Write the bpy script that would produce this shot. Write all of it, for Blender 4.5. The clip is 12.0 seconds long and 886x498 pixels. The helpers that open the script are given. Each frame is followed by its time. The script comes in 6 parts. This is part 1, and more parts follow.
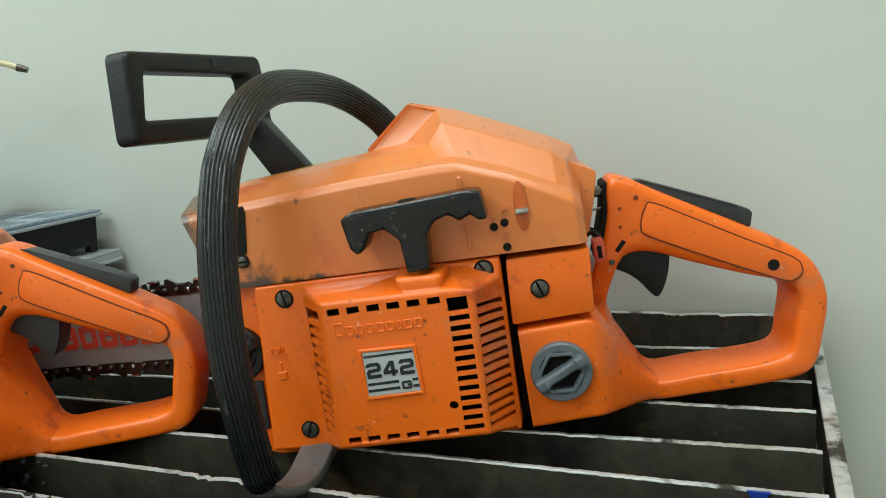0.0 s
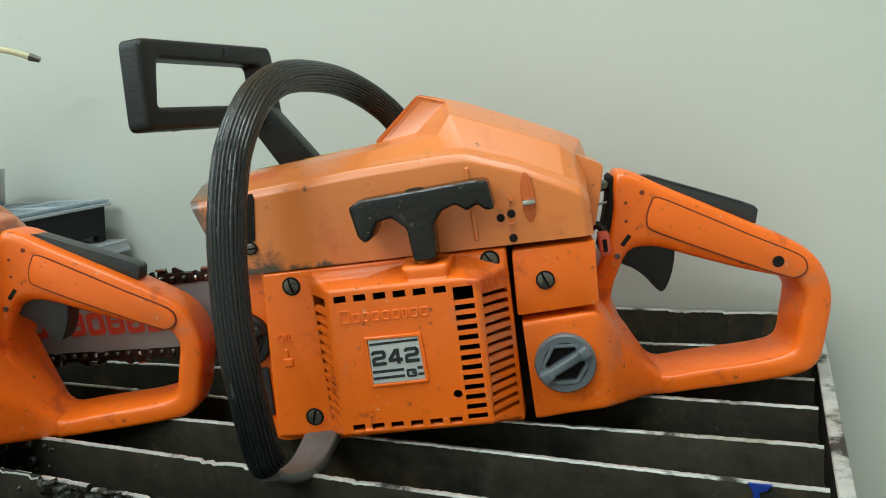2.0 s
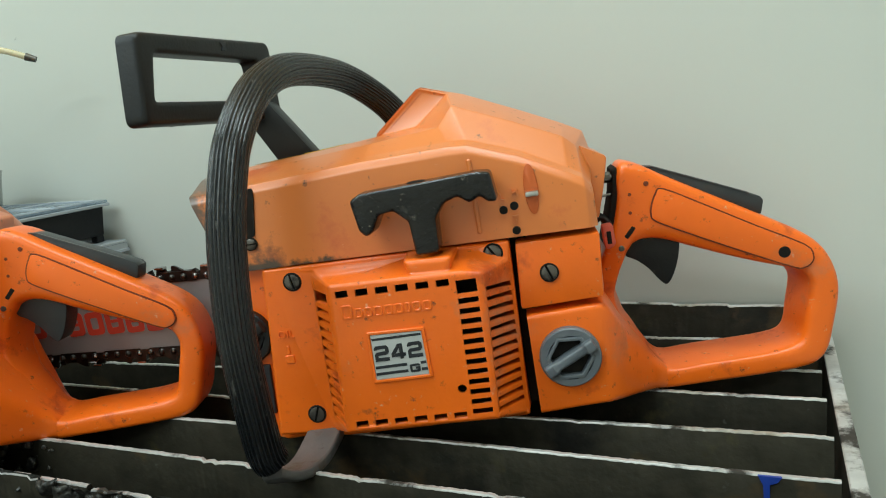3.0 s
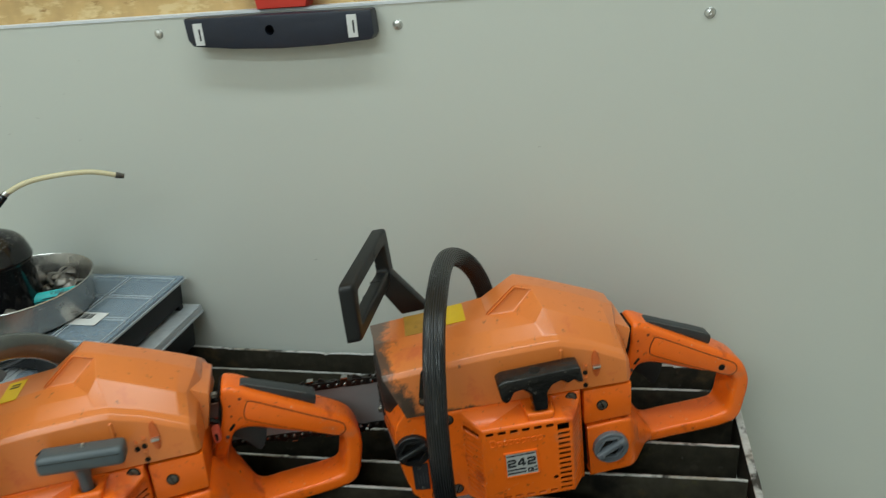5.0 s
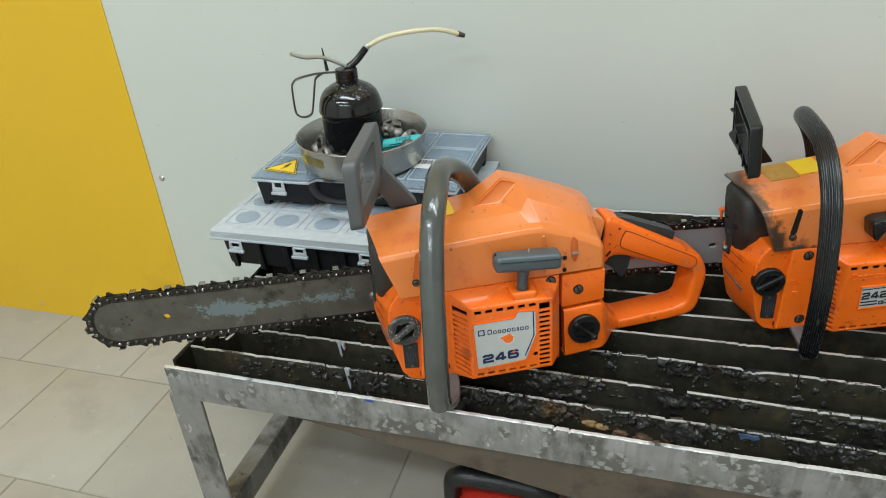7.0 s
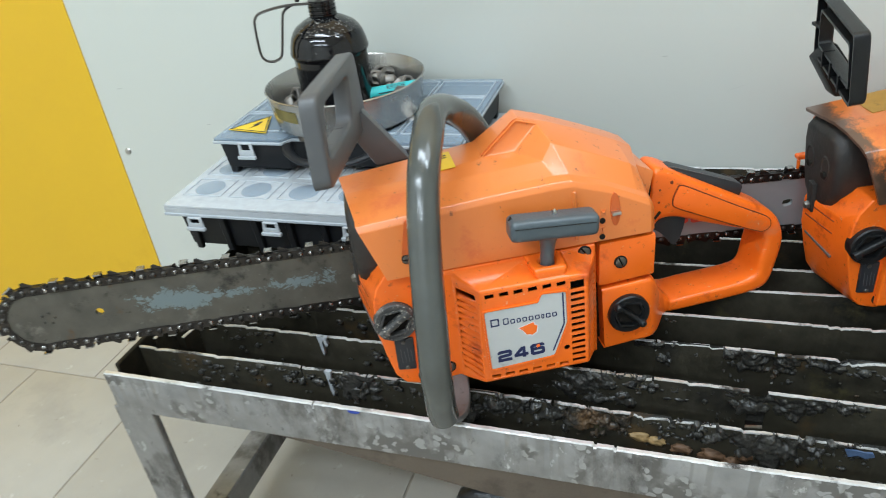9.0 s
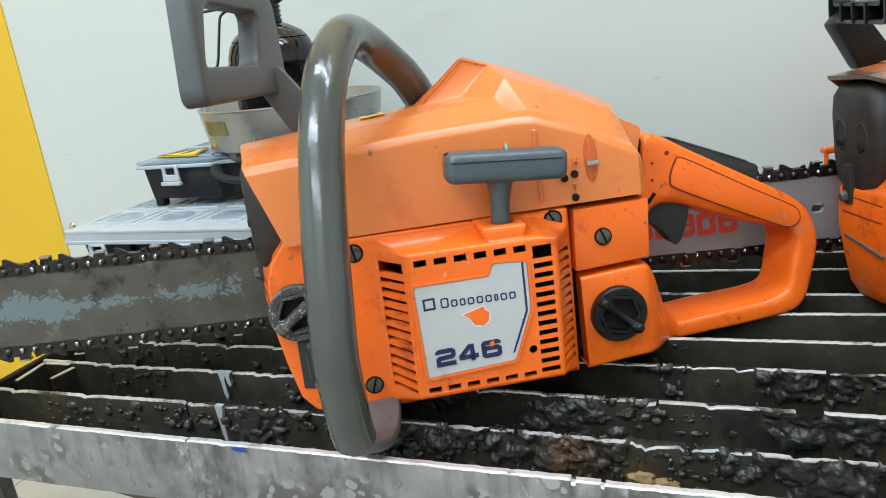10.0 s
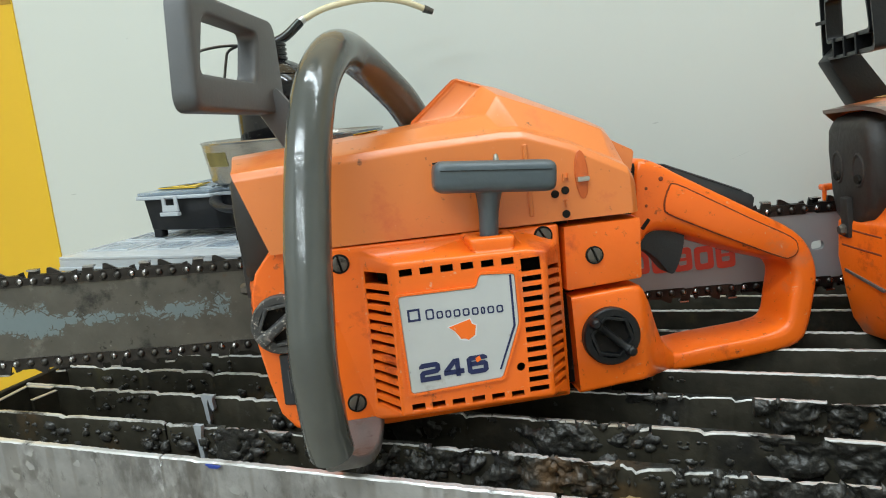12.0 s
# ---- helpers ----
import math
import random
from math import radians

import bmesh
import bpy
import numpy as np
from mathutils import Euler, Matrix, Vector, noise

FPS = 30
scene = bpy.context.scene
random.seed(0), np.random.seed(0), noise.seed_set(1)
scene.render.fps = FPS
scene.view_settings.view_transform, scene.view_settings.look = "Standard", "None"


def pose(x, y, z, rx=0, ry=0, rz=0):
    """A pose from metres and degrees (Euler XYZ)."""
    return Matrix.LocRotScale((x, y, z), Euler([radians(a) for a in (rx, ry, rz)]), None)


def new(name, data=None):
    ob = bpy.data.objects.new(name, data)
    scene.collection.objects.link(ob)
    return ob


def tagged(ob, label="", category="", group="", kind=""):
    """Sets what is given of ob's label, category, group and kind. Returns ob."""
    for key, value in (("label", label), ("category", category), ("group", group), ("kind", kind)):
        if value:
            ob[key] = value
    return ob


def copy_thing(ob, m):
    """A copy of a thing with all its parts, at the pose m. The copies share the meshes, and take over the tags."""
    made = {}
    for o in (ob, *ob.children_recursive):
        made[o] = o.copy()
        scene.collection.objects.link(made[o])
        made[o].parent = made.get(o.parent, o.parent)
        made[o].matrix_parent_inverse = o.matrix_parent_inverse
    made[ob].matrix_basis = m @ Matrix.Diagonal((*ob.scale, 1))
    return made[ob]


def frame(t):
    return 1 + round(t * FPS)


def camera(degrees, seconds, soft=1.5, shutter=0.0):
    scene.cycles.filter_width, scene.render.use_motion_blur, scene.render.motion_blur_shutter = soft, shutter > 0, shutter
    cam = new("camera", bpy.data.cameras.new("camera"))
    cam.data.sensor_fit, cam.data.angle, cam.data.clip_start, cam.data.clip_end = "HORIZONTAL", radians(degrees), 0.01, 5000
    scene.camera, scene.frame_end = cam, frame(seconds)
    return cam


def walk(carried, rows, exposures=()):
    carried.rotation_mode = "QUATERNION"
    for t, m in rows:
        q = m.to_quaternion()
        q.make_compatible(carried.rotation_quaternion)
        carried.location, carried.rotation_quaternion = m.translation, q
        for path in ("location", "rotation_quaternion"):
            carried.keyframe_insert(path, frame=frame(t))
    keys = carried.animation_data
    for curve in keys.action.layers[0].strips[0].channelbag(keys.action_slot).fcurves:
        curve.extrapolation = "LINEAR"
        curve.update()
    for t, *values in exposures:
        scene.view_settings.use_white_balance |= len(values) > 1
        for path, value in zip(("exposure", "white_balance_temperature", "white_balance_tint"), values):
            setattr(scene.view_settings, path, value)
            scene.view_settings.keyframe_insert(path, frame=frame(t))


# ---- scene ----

# ---------------------------------------------------------------- camera
cam = camera(63.04, 12.0, soft=1.0, shutter=0.35)
PATH = [
    (0.0, 0.2066, -0.5848, 0.5458, 78.66, 6.14, 23.44),
    (0.5, 0.2080, -0.5877, 0.5466, 79.03, 5.96, 23.42),
    (1.0, 0.2085, -0.5852, 0.5406, 79.11, 6.08, 23.47),
    (1.5, 0.2077, -0.5891, 0.5416, 78.65, 5.98, 23.44),
    (2.0, 0.2066, -0.5897, 0.5398, 78.87, 5.23, 23.97),
    (2.5, 0.2085, -0.5916, 0.5416, 79.04, 5.55, 23.87),
    (3.0, 0.2027, -0.5868, 0.5343, 78.98, 5.79, 23.80),
    (3.2, 0.2021, -0.5788, 0.5289, 80.09, 5.52, 23.72),
    (4.8, 0.1092, -0.7559, 0.8708, 67.53, 5.16, 12.96),
    (5.0, 0.0864, -0.7934, 0.8726, 66.09, 4.53, 11.69),
    (5.2, 0.0803, -0.8232, 0.8599, 65.81, 3.97, 13.32),
    (5.5, 0.0644, -0.8771, 0.8626, 64.76, 4.85, 18.55),
    (5.8, 0.0155, -0.9211, 0.8732, 63.93, 4.27, 22.13),
    (6.0, -0.0378, -0.9485, 0.8760, 63.54, 4.16, 22.29),
    (6.2, -0.1004, -0.9715, 0.8800, 62.94, 4.49, 21.54),
    (6.5, -0.1812, -0.9899, 0.8705, 62.07, 3.99, 18.87),
    (6.7, -0.2229, -1.0071, 0.8710, 61.15, 3.68, 16.30),
    (8.3, -0.2155, -0.8964, 0.8649, 55.28, 5.24, 19.77),
    (8.5, -0.2155, -0.8988, 0.8345, 57.43, 6.37, 20.09),
    (9.0, -0.2538, -0.8527, 0.7678, 58.34, 6.07, 17.01),
    (9.5, -0.2372, -0.8071, 0.6474, 66.77, 8.18, 18.77),
    (10.0, -0.2388, -0.7744, 0.5687, 72.82, 6.27, 18.42),
    (10.5, -0.2372, -0.7811, 0.5506, 76.27, 5.56, 18.24),
    (11.0, -0.2256, -0.7809, 0.5456, 77.69, 5.87, 17.90),
    (11.5, -0.2265, -0.7697, 0.5323, 78.31, 5.21, 18.56),
    (12.0, -0.2291, -0.7738, 0.5316, 78.77, 5.13, 19.54),
]
EXPOSURES = [(0.0, 0.34, 6330, 3), (3.2, 0.34, 6330, 3), (4.8, -0.24, 6450, 5), (5.5, -0.10, 6450, 9), (6.5, 0.19, 6420, 12), (8.5, 0.46, 6050, 14),
             (10.0, 0.66, 6020, 14), (12.0, 0.48, 6300, 12)]
walk(cam, [(r[0], pose(*r[1:])) for r in PATH], EXPOSURES)

# ---------------------------------------------------------------- light
world = bpy.data.worlds.new("workshop_world")
scene.world = world
world.use_nodes = True
world.node_tree.nodes["Background"].inputs[0].default_value = (0.8, 0.9, 1.0, 1)
world.node_tree.nodes["Background"].inputs[1].default_value = 0.15


def overhead_light(x, y, z, sx, sy, power, color):
    data = bpy.data.lights.new("unseen_area_light", "AREA")
    data.shape, data.size, data.size_y, data.energy, data.color = "RECTANGLE", sx, sy, power, color
    ob = new("unseen_area_light", data)
    ob.location = (x, y, z)
    return ob


LAMP = (0.87, 1.0, 1.03)
overhead_light(-0.10, -0.72, 2.55, 2.5, 0.18, 27, LAMP)
overhead_light(-1.2, -2.1, 2.55, 2.2, 0.16, 35, LAMP)
# Added light without a known fixture, for gloss on the cover's side slopes.
overhead_light(0.70, -0.22, 2.55, 1.20, 0.30, 5, LAMP)
# Another added light: brightens front faces and the floor under the bench.
overhead_light(-0.60, -3.30, 2.55, 2.5, 0.16, 30, LAMP)


# ---------------------------------------------------------------- materials
def material(name, base, rough=0.5, metal=0.0, spots=None, grain=0.06, grain_scale=60.0, bump=0.1, bump_scale=300.0,
             coat=0.0, streak=None, random_tint=0.0, spec=0.5):
    """Principled surface: a base colour with two scales of variation, optional dirt patches (colour, amount, scale) and relief."""
    m = bpy.data.materials.new(name)
    m.use_nodes = True
    nt = m.node_tree
    b = nt.nodes["Principled BSDF"]
    link = nt.links.new
    coord = nt.nodes.new("ShaderNodeTexCoord")
    loc = coord.outputs["Object"]
    n1 = nt.nodes.new("ShaderNodeTexNoise")
    n1.inputs["Scale"].default_value, n1.inputs["Detail"].default_value = grain_scale, 6
    link(loc, n1.inputs["Vector"])
    ramp = nt.nodes.new("ShaderNodeMapRange")
    ramp.inputs[3].default_value, ramp.inputs[4].default_value = 1 - grain * 2, 1 + grain * 2
    link(n1.outputs["Fac"], ramp.inputs[0])
    mul = nt.nodes.new("ShaderNodeVectorMath")
    mul.operation = "SCALE"
    mul.inputs[0].default_value = base
    link(ramp.outputs[0], mul.inputs["Scale"])
    col = mul.outputs[0]
    if random_tint:
        info = nt.nodes.new("ShaderNodeObjectInfo")
        r2 = nt.nodes.new("ShaderNodeMapRange")
        r2.inputs[3].default_value, r2.inputs[4].default_value = 1 - random_tint, 1 + random_tint
        link(info.outputs["Random"], r2.inputs[0])
        mul2 = nt.nodes.new("ShaderNodeVectorMath")
        mul2.operation = "SCALE"
        link(col, mul2.inputs[0])
        link(r2.outputs[0], mul2.inputs["Scale"])
        col = mul2.outputs[0]
    rough_out = None
    for k, (scol, amount, sscale, srough) in enumerate(spots or ()):
        n2 = nt.nodes.new("ShaderNodeTexNoise")
        n2.inputs["Scale"].default_value, n2.inputs["Detail"].default_value = sscale, 8
        n2.inputs["Roughness"].default_value = 0.65
        off = nt.nodes.new("ShaderNodeVectorMath")
        off.operation = "ADD"
        off.inputs[1].default_value = (3.1 * k + 1.7, 5.3 * k, 2.2 * k)
        if streak:
            sc = nt.nodes.new("ShaderNodeVectorMath")
            sc.operation = "MULTIPLY"
            sc.inputs[1].default_value = streak
            link(loc, sc.inputs[0])
            link(sc.outputs[0], off.inputs[0])
        else:
            link(loc, off.inputs[0])
        link(off.outputs[0], n2.inputs["Vector"])
        mr = nt.nodes.new("ShaderNodeMapRange")
        edge = 0.72 - 0.42 * amount
        mr.inputs[1].default_value, mr.inputs[2].default_value = edge, edge + 0.1
        link(n2.outputs["Fac"], mr.inputs[0])
        mix = nt.nodes.new("ShaderNodeMix")
        mix.data_type = "RGBA"
        link(mr.outputs[0], mix.inputs["Factor"])
        link(col, mix.inputs["A"])
        mix.inputs["B"].default_value = (*scol, 1)
        col = mix.outputs["Result"]
        rm = nt.nodes.new("ShaderNodeMix")
        rm.data_type = "FLOAT"
        link(mr.outputs[0], rm.inputs["Factor"])
        if rough_out:
            link(rough_out, rm.inputs["A"])
        else:
            rm.inputs["A"].default_value = rough
        rm.inputs["B"].default_value = srough
        rough_out = rm.outputs["Result"]
    link(col, b.inputs["Base Color"])
    if rough_out:
        link(rough_out, b.inputs["Roughness"])
    else:
        b.inputs["Roughness"].default_value = rough
    b.inputs["Metallic"].default_value = metal
    b.inputs["Coat Weight"].default_value = coat
    b.inputs["Coat Roughness"].default_value = 0.32 if coat else 0.03
    b.inputs["Specular IOR Level"].default_value = spec
    if bump:
        n3 = nt.nodes.new("ShaderNodeTexNoise")
        n3.inputs["Scale"].default_value, n3.inputs["Detail"].default_value = bump_scale, 4
        link(loc, n3.inputs["Vector"])
        bp = nt.nodes.new("ShaderNodeBump")
        bp.inputs["Strength"].default_value, bp.inputs["Distance"].default_value = bump, 0.001
        link(n3.outputs["Fac"], bp.inputs["Height"])
        link(bp.outputs[0], b.inputs["Normal"])
    return m


M = {
    "orange": material("orange_plastic", (0.87, 0.149, 0.0080), 0.30, grain=0.05, grain_scale=35, bump=0.12, bump_scale=400,
                       spots=[((0.56, 0.078, 0.008), 0.32, 30, 0.45), ((0.62, 0.18, 0.07), 0.24, 12, 0.5), ((0.08, 0.032, 0.018), 0.25, 140, 0.6), ((0.72, 0.42, 0.27), 0.19, 210, 0.8), ((0.06, 0.028, 0.018), 0.14, 45, 0.6)]),
    "orange_paint": material("orange_painted_magnesium", (0.70, 0.190, 0.036), 0.32, grain=0.04, grain_scale=25, bump=0.05, bump_scale=400, coat=0.6,
                             spots=[((0.60, 0.120, 0.026), 0.36, 16, 0.38), ((0.70, 0.18, 0.03), 0.26, 7, 0.35), ((0.11, 0.038, 0.02), 0.22, 130, 0.6), ((0.80, 0.40, 0.24), 0.10, 260, 0.6)]),
    # Dark mottled orange for the shade in the cover slot and clip hollow.
    "orange_recess": material("shaded_recess_orange", (0.56, 0.11, 0.02), 0.38, grain=0.06, grain_scale=25, bump=0.08, bump_scale=400,
                             spots=[((0.22, 0.06, 0.02), 0.42, 18, 0.5), ((0.035, 0.022, 0.016), 0.30, 26, 0.55), ((0.06, 0.03, 0.02), 0.05, 120, 0.6)]),
    "black_rubber": material("ribbed_black_rubber", (0.006, 0.0068, 0.008), 0.26, spec=0.5, grain=0.25, grain_scale=80, bump=0.35, bump_scale=350,
                             spots=[((0.17, 0.16, 0.14), 0.20, 110, 0.7), ((0.30, 0.28, 0.25), 0.10, 240, 0.8)], streak=(1, 0.35, 0.18)),
    "rubber_crest": material("scuffed_rubber_rib", (0.0095, 0.0105, 0.012), 0.32, spec=0.5, grain=0.3, grain_scale=90, bump=0.4, bump_scale=350,
                             spots=[((0.075, 0.076, 0.074), 0.24, 60, 0.6), ((0.22, 0.215, 0.20), 0.14, 200, 0.8)], streak=(1, 0.5, 0.4)),
    "grey_rubber": material("worn_grey_rubber", (0.064, 0.069, 0.063), 0.16, spec=0.7, grain=0.12, grain_scale=40, bump=0.15, bump_scale=300,
                            spots=[((0.16, 0.14, 0.10), 0.22, 18, 0.45), ((0.03, 0.03, 0.03), 0.06, 70, 0.4)]),
    "black_plastic": material("black_plastic", (0.006, 0.0065, 0.007), 0.36, spec=0.45, grain=0.2, grain_scale=60, bump=0.6, bump_scale=260,
                              spots=[((0.10, 0.09, 0.075), 0.22, 70, 0.75), ((0.30, 0.27, 0.22), 0.12, 320, 0.8)]),
    "grip_black": material("dusty_moulded_black", (0.005, 0.0052, 0.0055), 0.24, spec=0.5, grain=0.2, grain_scale=60, bump=1.0, bump_scale=150,
                           spots=[((0.06, 0.055, 0.045), 0.24, 60, 0.6), ((0.42, 0.37, 0.28), 0.17, 420, 0.9)]),
    "dark_plastic": material("dark_grey_plastic", (0.008, 0.0085, 0.009), 0.42, spec=0.35, grain=0.12, grain_scale=60, bump=0.2, bump_scale=500,
                             spots=[((0.10, 0.095, 0.085), 0.18, 40, 0.6)]),
    "grey_plastic": material("grey_plastic", (0.078, 0.080, 0.082), 0.42, grain=0.08, grain_scale=50, bump=0.15, bump_scale=500,
                             spots=[((0.19, 0.17, 0.14), 0.12, 35, 0.6)]),
    "blue_grey": material("blue_grey_plastic", (0.068, 0.086, 0.096), 0.36, grain=0.10, grain_scale=50, bump=0.25, bump_scale=300,
                          spots=[((0.030, 0.035, 0.040), 0.20, 60, 0.5), ((0.19, 0.21, 0.22), 0.12, 140, 0.6)]),
    "cap_grey": material("light_grey_cap_plastic", (0.12, 0.135, 0.15), 0.40, grain=0.06, bump=0.1,
                         spots=[((0.09, 0.085, 0.08), 0.15, 60, 0.5)]),
    "dusty_black": material("sawdust_on_black_plastic", (0.045, 0.044, 0.042), 0.55, grain=0.2, bump=0.4,
                            spots=[((0.20, 0.18, 0.15), 0.34, 60, 0.9), ((0.52, 0.47, 0.40), 0.36, 380, 0.9)]),
    "soot": material("sooty_black_metal", (0.022, 0.019, 0.017), 0.55, grain=0.3, grain_scale=60, bump=0.4, bump_scale=250,
                     spots=[((0.06, 0.035, 0.022), 0.25, 40, 0.7)]),
    # Near black gives the shade of holes, slots and recesses; the specks are dust.
    "shaded_interior": material("shaded_dusty_interior", (0.012, 0.010, 0.008), 0.8, grain=0.4, grain_scale=90, spec=0.2,
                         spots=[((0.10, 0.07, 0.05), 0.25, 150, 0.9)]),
    "steel": material("worn_screw_steel", (0.14, 0.128, 0.112), 0.36, 0.8, grain=0.15, bump=0.2,
                      spots=[((0.05, 0.045, 0.04), 0.36, 170, 0.6)]),
    "zinc": material("bright_zinc", (0.60, 0.60, 0.58), 0.3, 1.0, grain=0.1, bump=0.1),
    "foot_metal": material("bare_cast_aluminium", (0.15, 0.145, 0.14), 0.45, 0.5, grain=0.15, grain_scale=60, bump=0.3,
                           spots=[((0.15, 0.115, 0.085), 0.40, 40, 0.7), ((0.08, 0.07, 0.06), 0.26, 120, 0.7)]),
    "bar_dark": material("tarnished_guide_bar_steel", (0.095, 0.088, 0.072), 0.42, 0.4, grain=0.25, grain_scale=45, bump=0.3, bump_scale=250,
                         spots=[((0.19, 0.175, 0.15), 0.34, 30, 0.45), ((0.030, 0.027, 0.023), 0.34, 30, 0.55), ((0.11, 0.07, 0.04), 0.2, 60, 0.6), ((0.30, 0.28, 0.25), 0.14, 190, 0.5), ((0.015, 0.013, 0.011), 0.20, 120, 0.6)]),
    "bar_light": material("pale_grey_guide_bar", (0.30, 0.305, 0.31), 0.42, 0.35, grain=0.05, grain_scale=30, bump=0.1,
                          spots=[((0.16, 0.15, 0.14), 0.12, 40, 0.5)]),
    "red_print": material("red_print", (0.55, 0.05, 0.025), 0.45, grain=0.06),
    "chain": material("oily_chain_steel", (0.045, 0.040, 0.036), 0.28, 0.8, grain=0.3, grain_scale=200, bump=0.3,
                      spots=[((0.02, 0.018, 0.015), 0.35, 140, 0.5)]),
    "chain_bright": material("chrome_cutter_steel", (0.42, 0.41, 0.40), 0.25, 1.0, grain=0.2, grain_scale=200, bump=0.1,
                             spots=[((0.06, 0.05, 0.045), 0.25, 160, 0.5)]),
    "badge_white": material("silver_white_badge", (0.50, 0.51, 0.50), 0.38, 0.1, grain=0.05, grain_scale=40, bump=0.05,
                            spots=[((0.34, 0.32, 0.28), 0.24, 45, 0.5), ((0.20, 0.15, 0.10), 0.12, 160, 0.6)]),
    "navy": material("navy_print", (0.010, 0.017, 0.075), 0.45, grain=0.05),
    "black_print": material("black_print", (0.018, 0.02, 0.024), 0.5, grain=0.1),
    "yellow_sticker": material("yellow_sticker", (0.80, 0.52, 0.015), 0.45, grain=0.05, spots=[((0.40, 0.26, 0.06), 0.2, 60, 0.6)]),
    "dirty_sticker": material("oily_yellow_sticker", (0.42, 0.22, 0.03), 0.5, grain=0.15, spots=[((0.10, 0.05, 0.02), 0.36, 40, 0.5)]),
    "white_sticker": material("white_sticker", (0.68, 0.68, 0.67), 0.5, grain=0.04),
    "wall": material("grey_green_painted_board", (0.562, 0.578, 0.526), 0.42, grain=0.012, grain_scale=3, bump=0.05, bump_scale=120,
                     spots=[((0.50, 0.515, 0.475), 0.26, 2.2, 0.5)]),
    "yellow_wall": material("ochre_yellow_painted_board", (0.70, 0.42, 0.012), 0.45, grain=0.02, grain_scale=5, bump=0.05, bump_scale=120,
                            spots=[((0.64, 0.37, 0.012), 0.28, 3.0, 0.5)]),
    "board_edge": material("white_board_edge", (0.66, 0.68, 0.71), 0.6, grain=0.05),
    "ceiling": material("white_ceiling_paint", (0.84, 0.84, 0.82), 0.8, grain=0.03, grain_scale=3),
    "plaster": material("workshop_plaster", (0.66, 0.65, 0.61), 0.8, grain=0.03, grain_scale=3),
    "floor": material("worn_beige_floor_tile", (0.365, 0.338, 0.288), 0.5, grain=0.06, grain_scale=14, bump=0.15, bump_scale=200, random_tint=0.05,
                      spots=[((0.34, 0.315, 0.27), 0.42, 5, 0.6), ((0.47, 0.45, 0.41), 0.22, 40, 0.6), ((0.12, 0.105, 0.09), 0.16, 60, 0.6)]),
    "grout": material("grey_grout", (0.27, 0.24, 0.19), 0.9, grain=0.15, grain_scale=60),
    "slat": material("slag_covered_steel_strip", (0.026, 0.023, 0.0155), 0.55, 0.0, grain=0.35, grain_scale=70, bump=0.6, bump_scale=140, random_tint=0.25, spec=0.15,
                     spots=[((0.012, 0.011, 0.009), 0.38, 12, 0.55), ((0.038, 0.033, 0.024), 0.32, 30, 0.6), ((0.065, 0.062, 0.055), 0.18, 130, 0.5), ((0.070, 0.043, 0.018), 0.31, 11, 0.7), ((0.056, 0.048, 0.021), 0.28, 17, 0.6)]),
    "slat_edge": material("scraped_bright_strip_edge", (0.58, 0.57, 0.55), 0.36, 0.5, grain=0.2, grain_scale=60, bump=0.3,
                          spots=[((0.34, 0.29, 0.22), 0.42, 9, 0.5), ((0.05, 0.043, 0.036), 0.42, 30, 0.6)]),
    "rail": material("ground_bare_steel", (0.24, 0.234, 0.224), 0.36, 0.35, grain=0.22, grain_scale=45, bump=0.4, bump_scale=150,
                     spots=[((0.12, 0.113, 0.104), 0.50, 17, 0.42), ((0.62, 0.62, 0.62), 0.27, 13, 0.28), ((0.055, 0.05, 0.044), 0.30, 26, 0.45), ((0.62, 0.62, 0.61), 0.22, 60, 0.35), ((0.04, 0.036, 0.032), 0.20, 110, 0.5)], streak=(1, 1, 0.55)),
    "rail_edge": material("hammered_bright_rail_edge", (0.66, 0.66, 0.65), 0.30, 0.5, grain=0.15, grain_scale=60, bump=0.3,
                          spots=[((0.36, 0.35, 0.33), 0.44, 26, 0.5), ((0.06, 0.055, 0.05), 0.34, 34, 0.6)]),
    "tray": material("heat_browned_sheet", (0.105, 0.080, 0.058), 0.6, 0.0, grain=0.2, grain_scale=12, bump=0.3,
                     spots=[((0.05, 0.036, 0.026), 0.4, 9, 0.6)]),
    "blue_paint": material("blue_paint", (0.012, 0.040, 0.26), 0.45, grain=0.15, grain_scale=120),
    "faded_blue": material("faded_blue_paint", (0.05, 0.085, 0.16), 0.5, grain=0.3, grain_scale=160, spots=[((0.05, 0.045, 0.04), 0.34, 180, 0.6)]),
    "ochre_slag": material("ochre_slag", (0.24, 0.155, 0.060), 0.6, grain=0.25, grain_scale=120, bump=0.8, bump_scale=260),
    "rust_slag": material("rusty_slag", (0.115, 0.060, 0.028), 0.65, grain=0.3, grain_scale=120, bump=0.8, bump_scale=260, spots=[((0.05, 0.04, 0.035), 0.4, 90, 0.6)]),
    # Near black for the shade seen down between the strips.
    "gap_shade": material("gap_shade_black", (0.008, 0.0075, 0.0062), 0.8, grain=0.4, grain_scale=40, bump=0.8, bump_scale=120, spec=0.15,
                    spots=[((0.035, 0.026, 0.018), 0.3, 25, 0.8)]),
    "slag": material("grey_welding_slag", (0.033, 0.0315, 0.027), 0.28, 0.0, grain=0.4, grain_scale=160, bump=1.0, bump_scale=420,
                     spots=[((0.10, 0.096, 0.090), 0.24, 70, 0.36), ((0.10, 0.055, 0.022), 0.27, 14, 0.6), ((0.20, 0.135, 0.055), 0.14, 11, 0.6), ((0.012, 0.011, 0.010), 0.40, 60, 0.5)]),
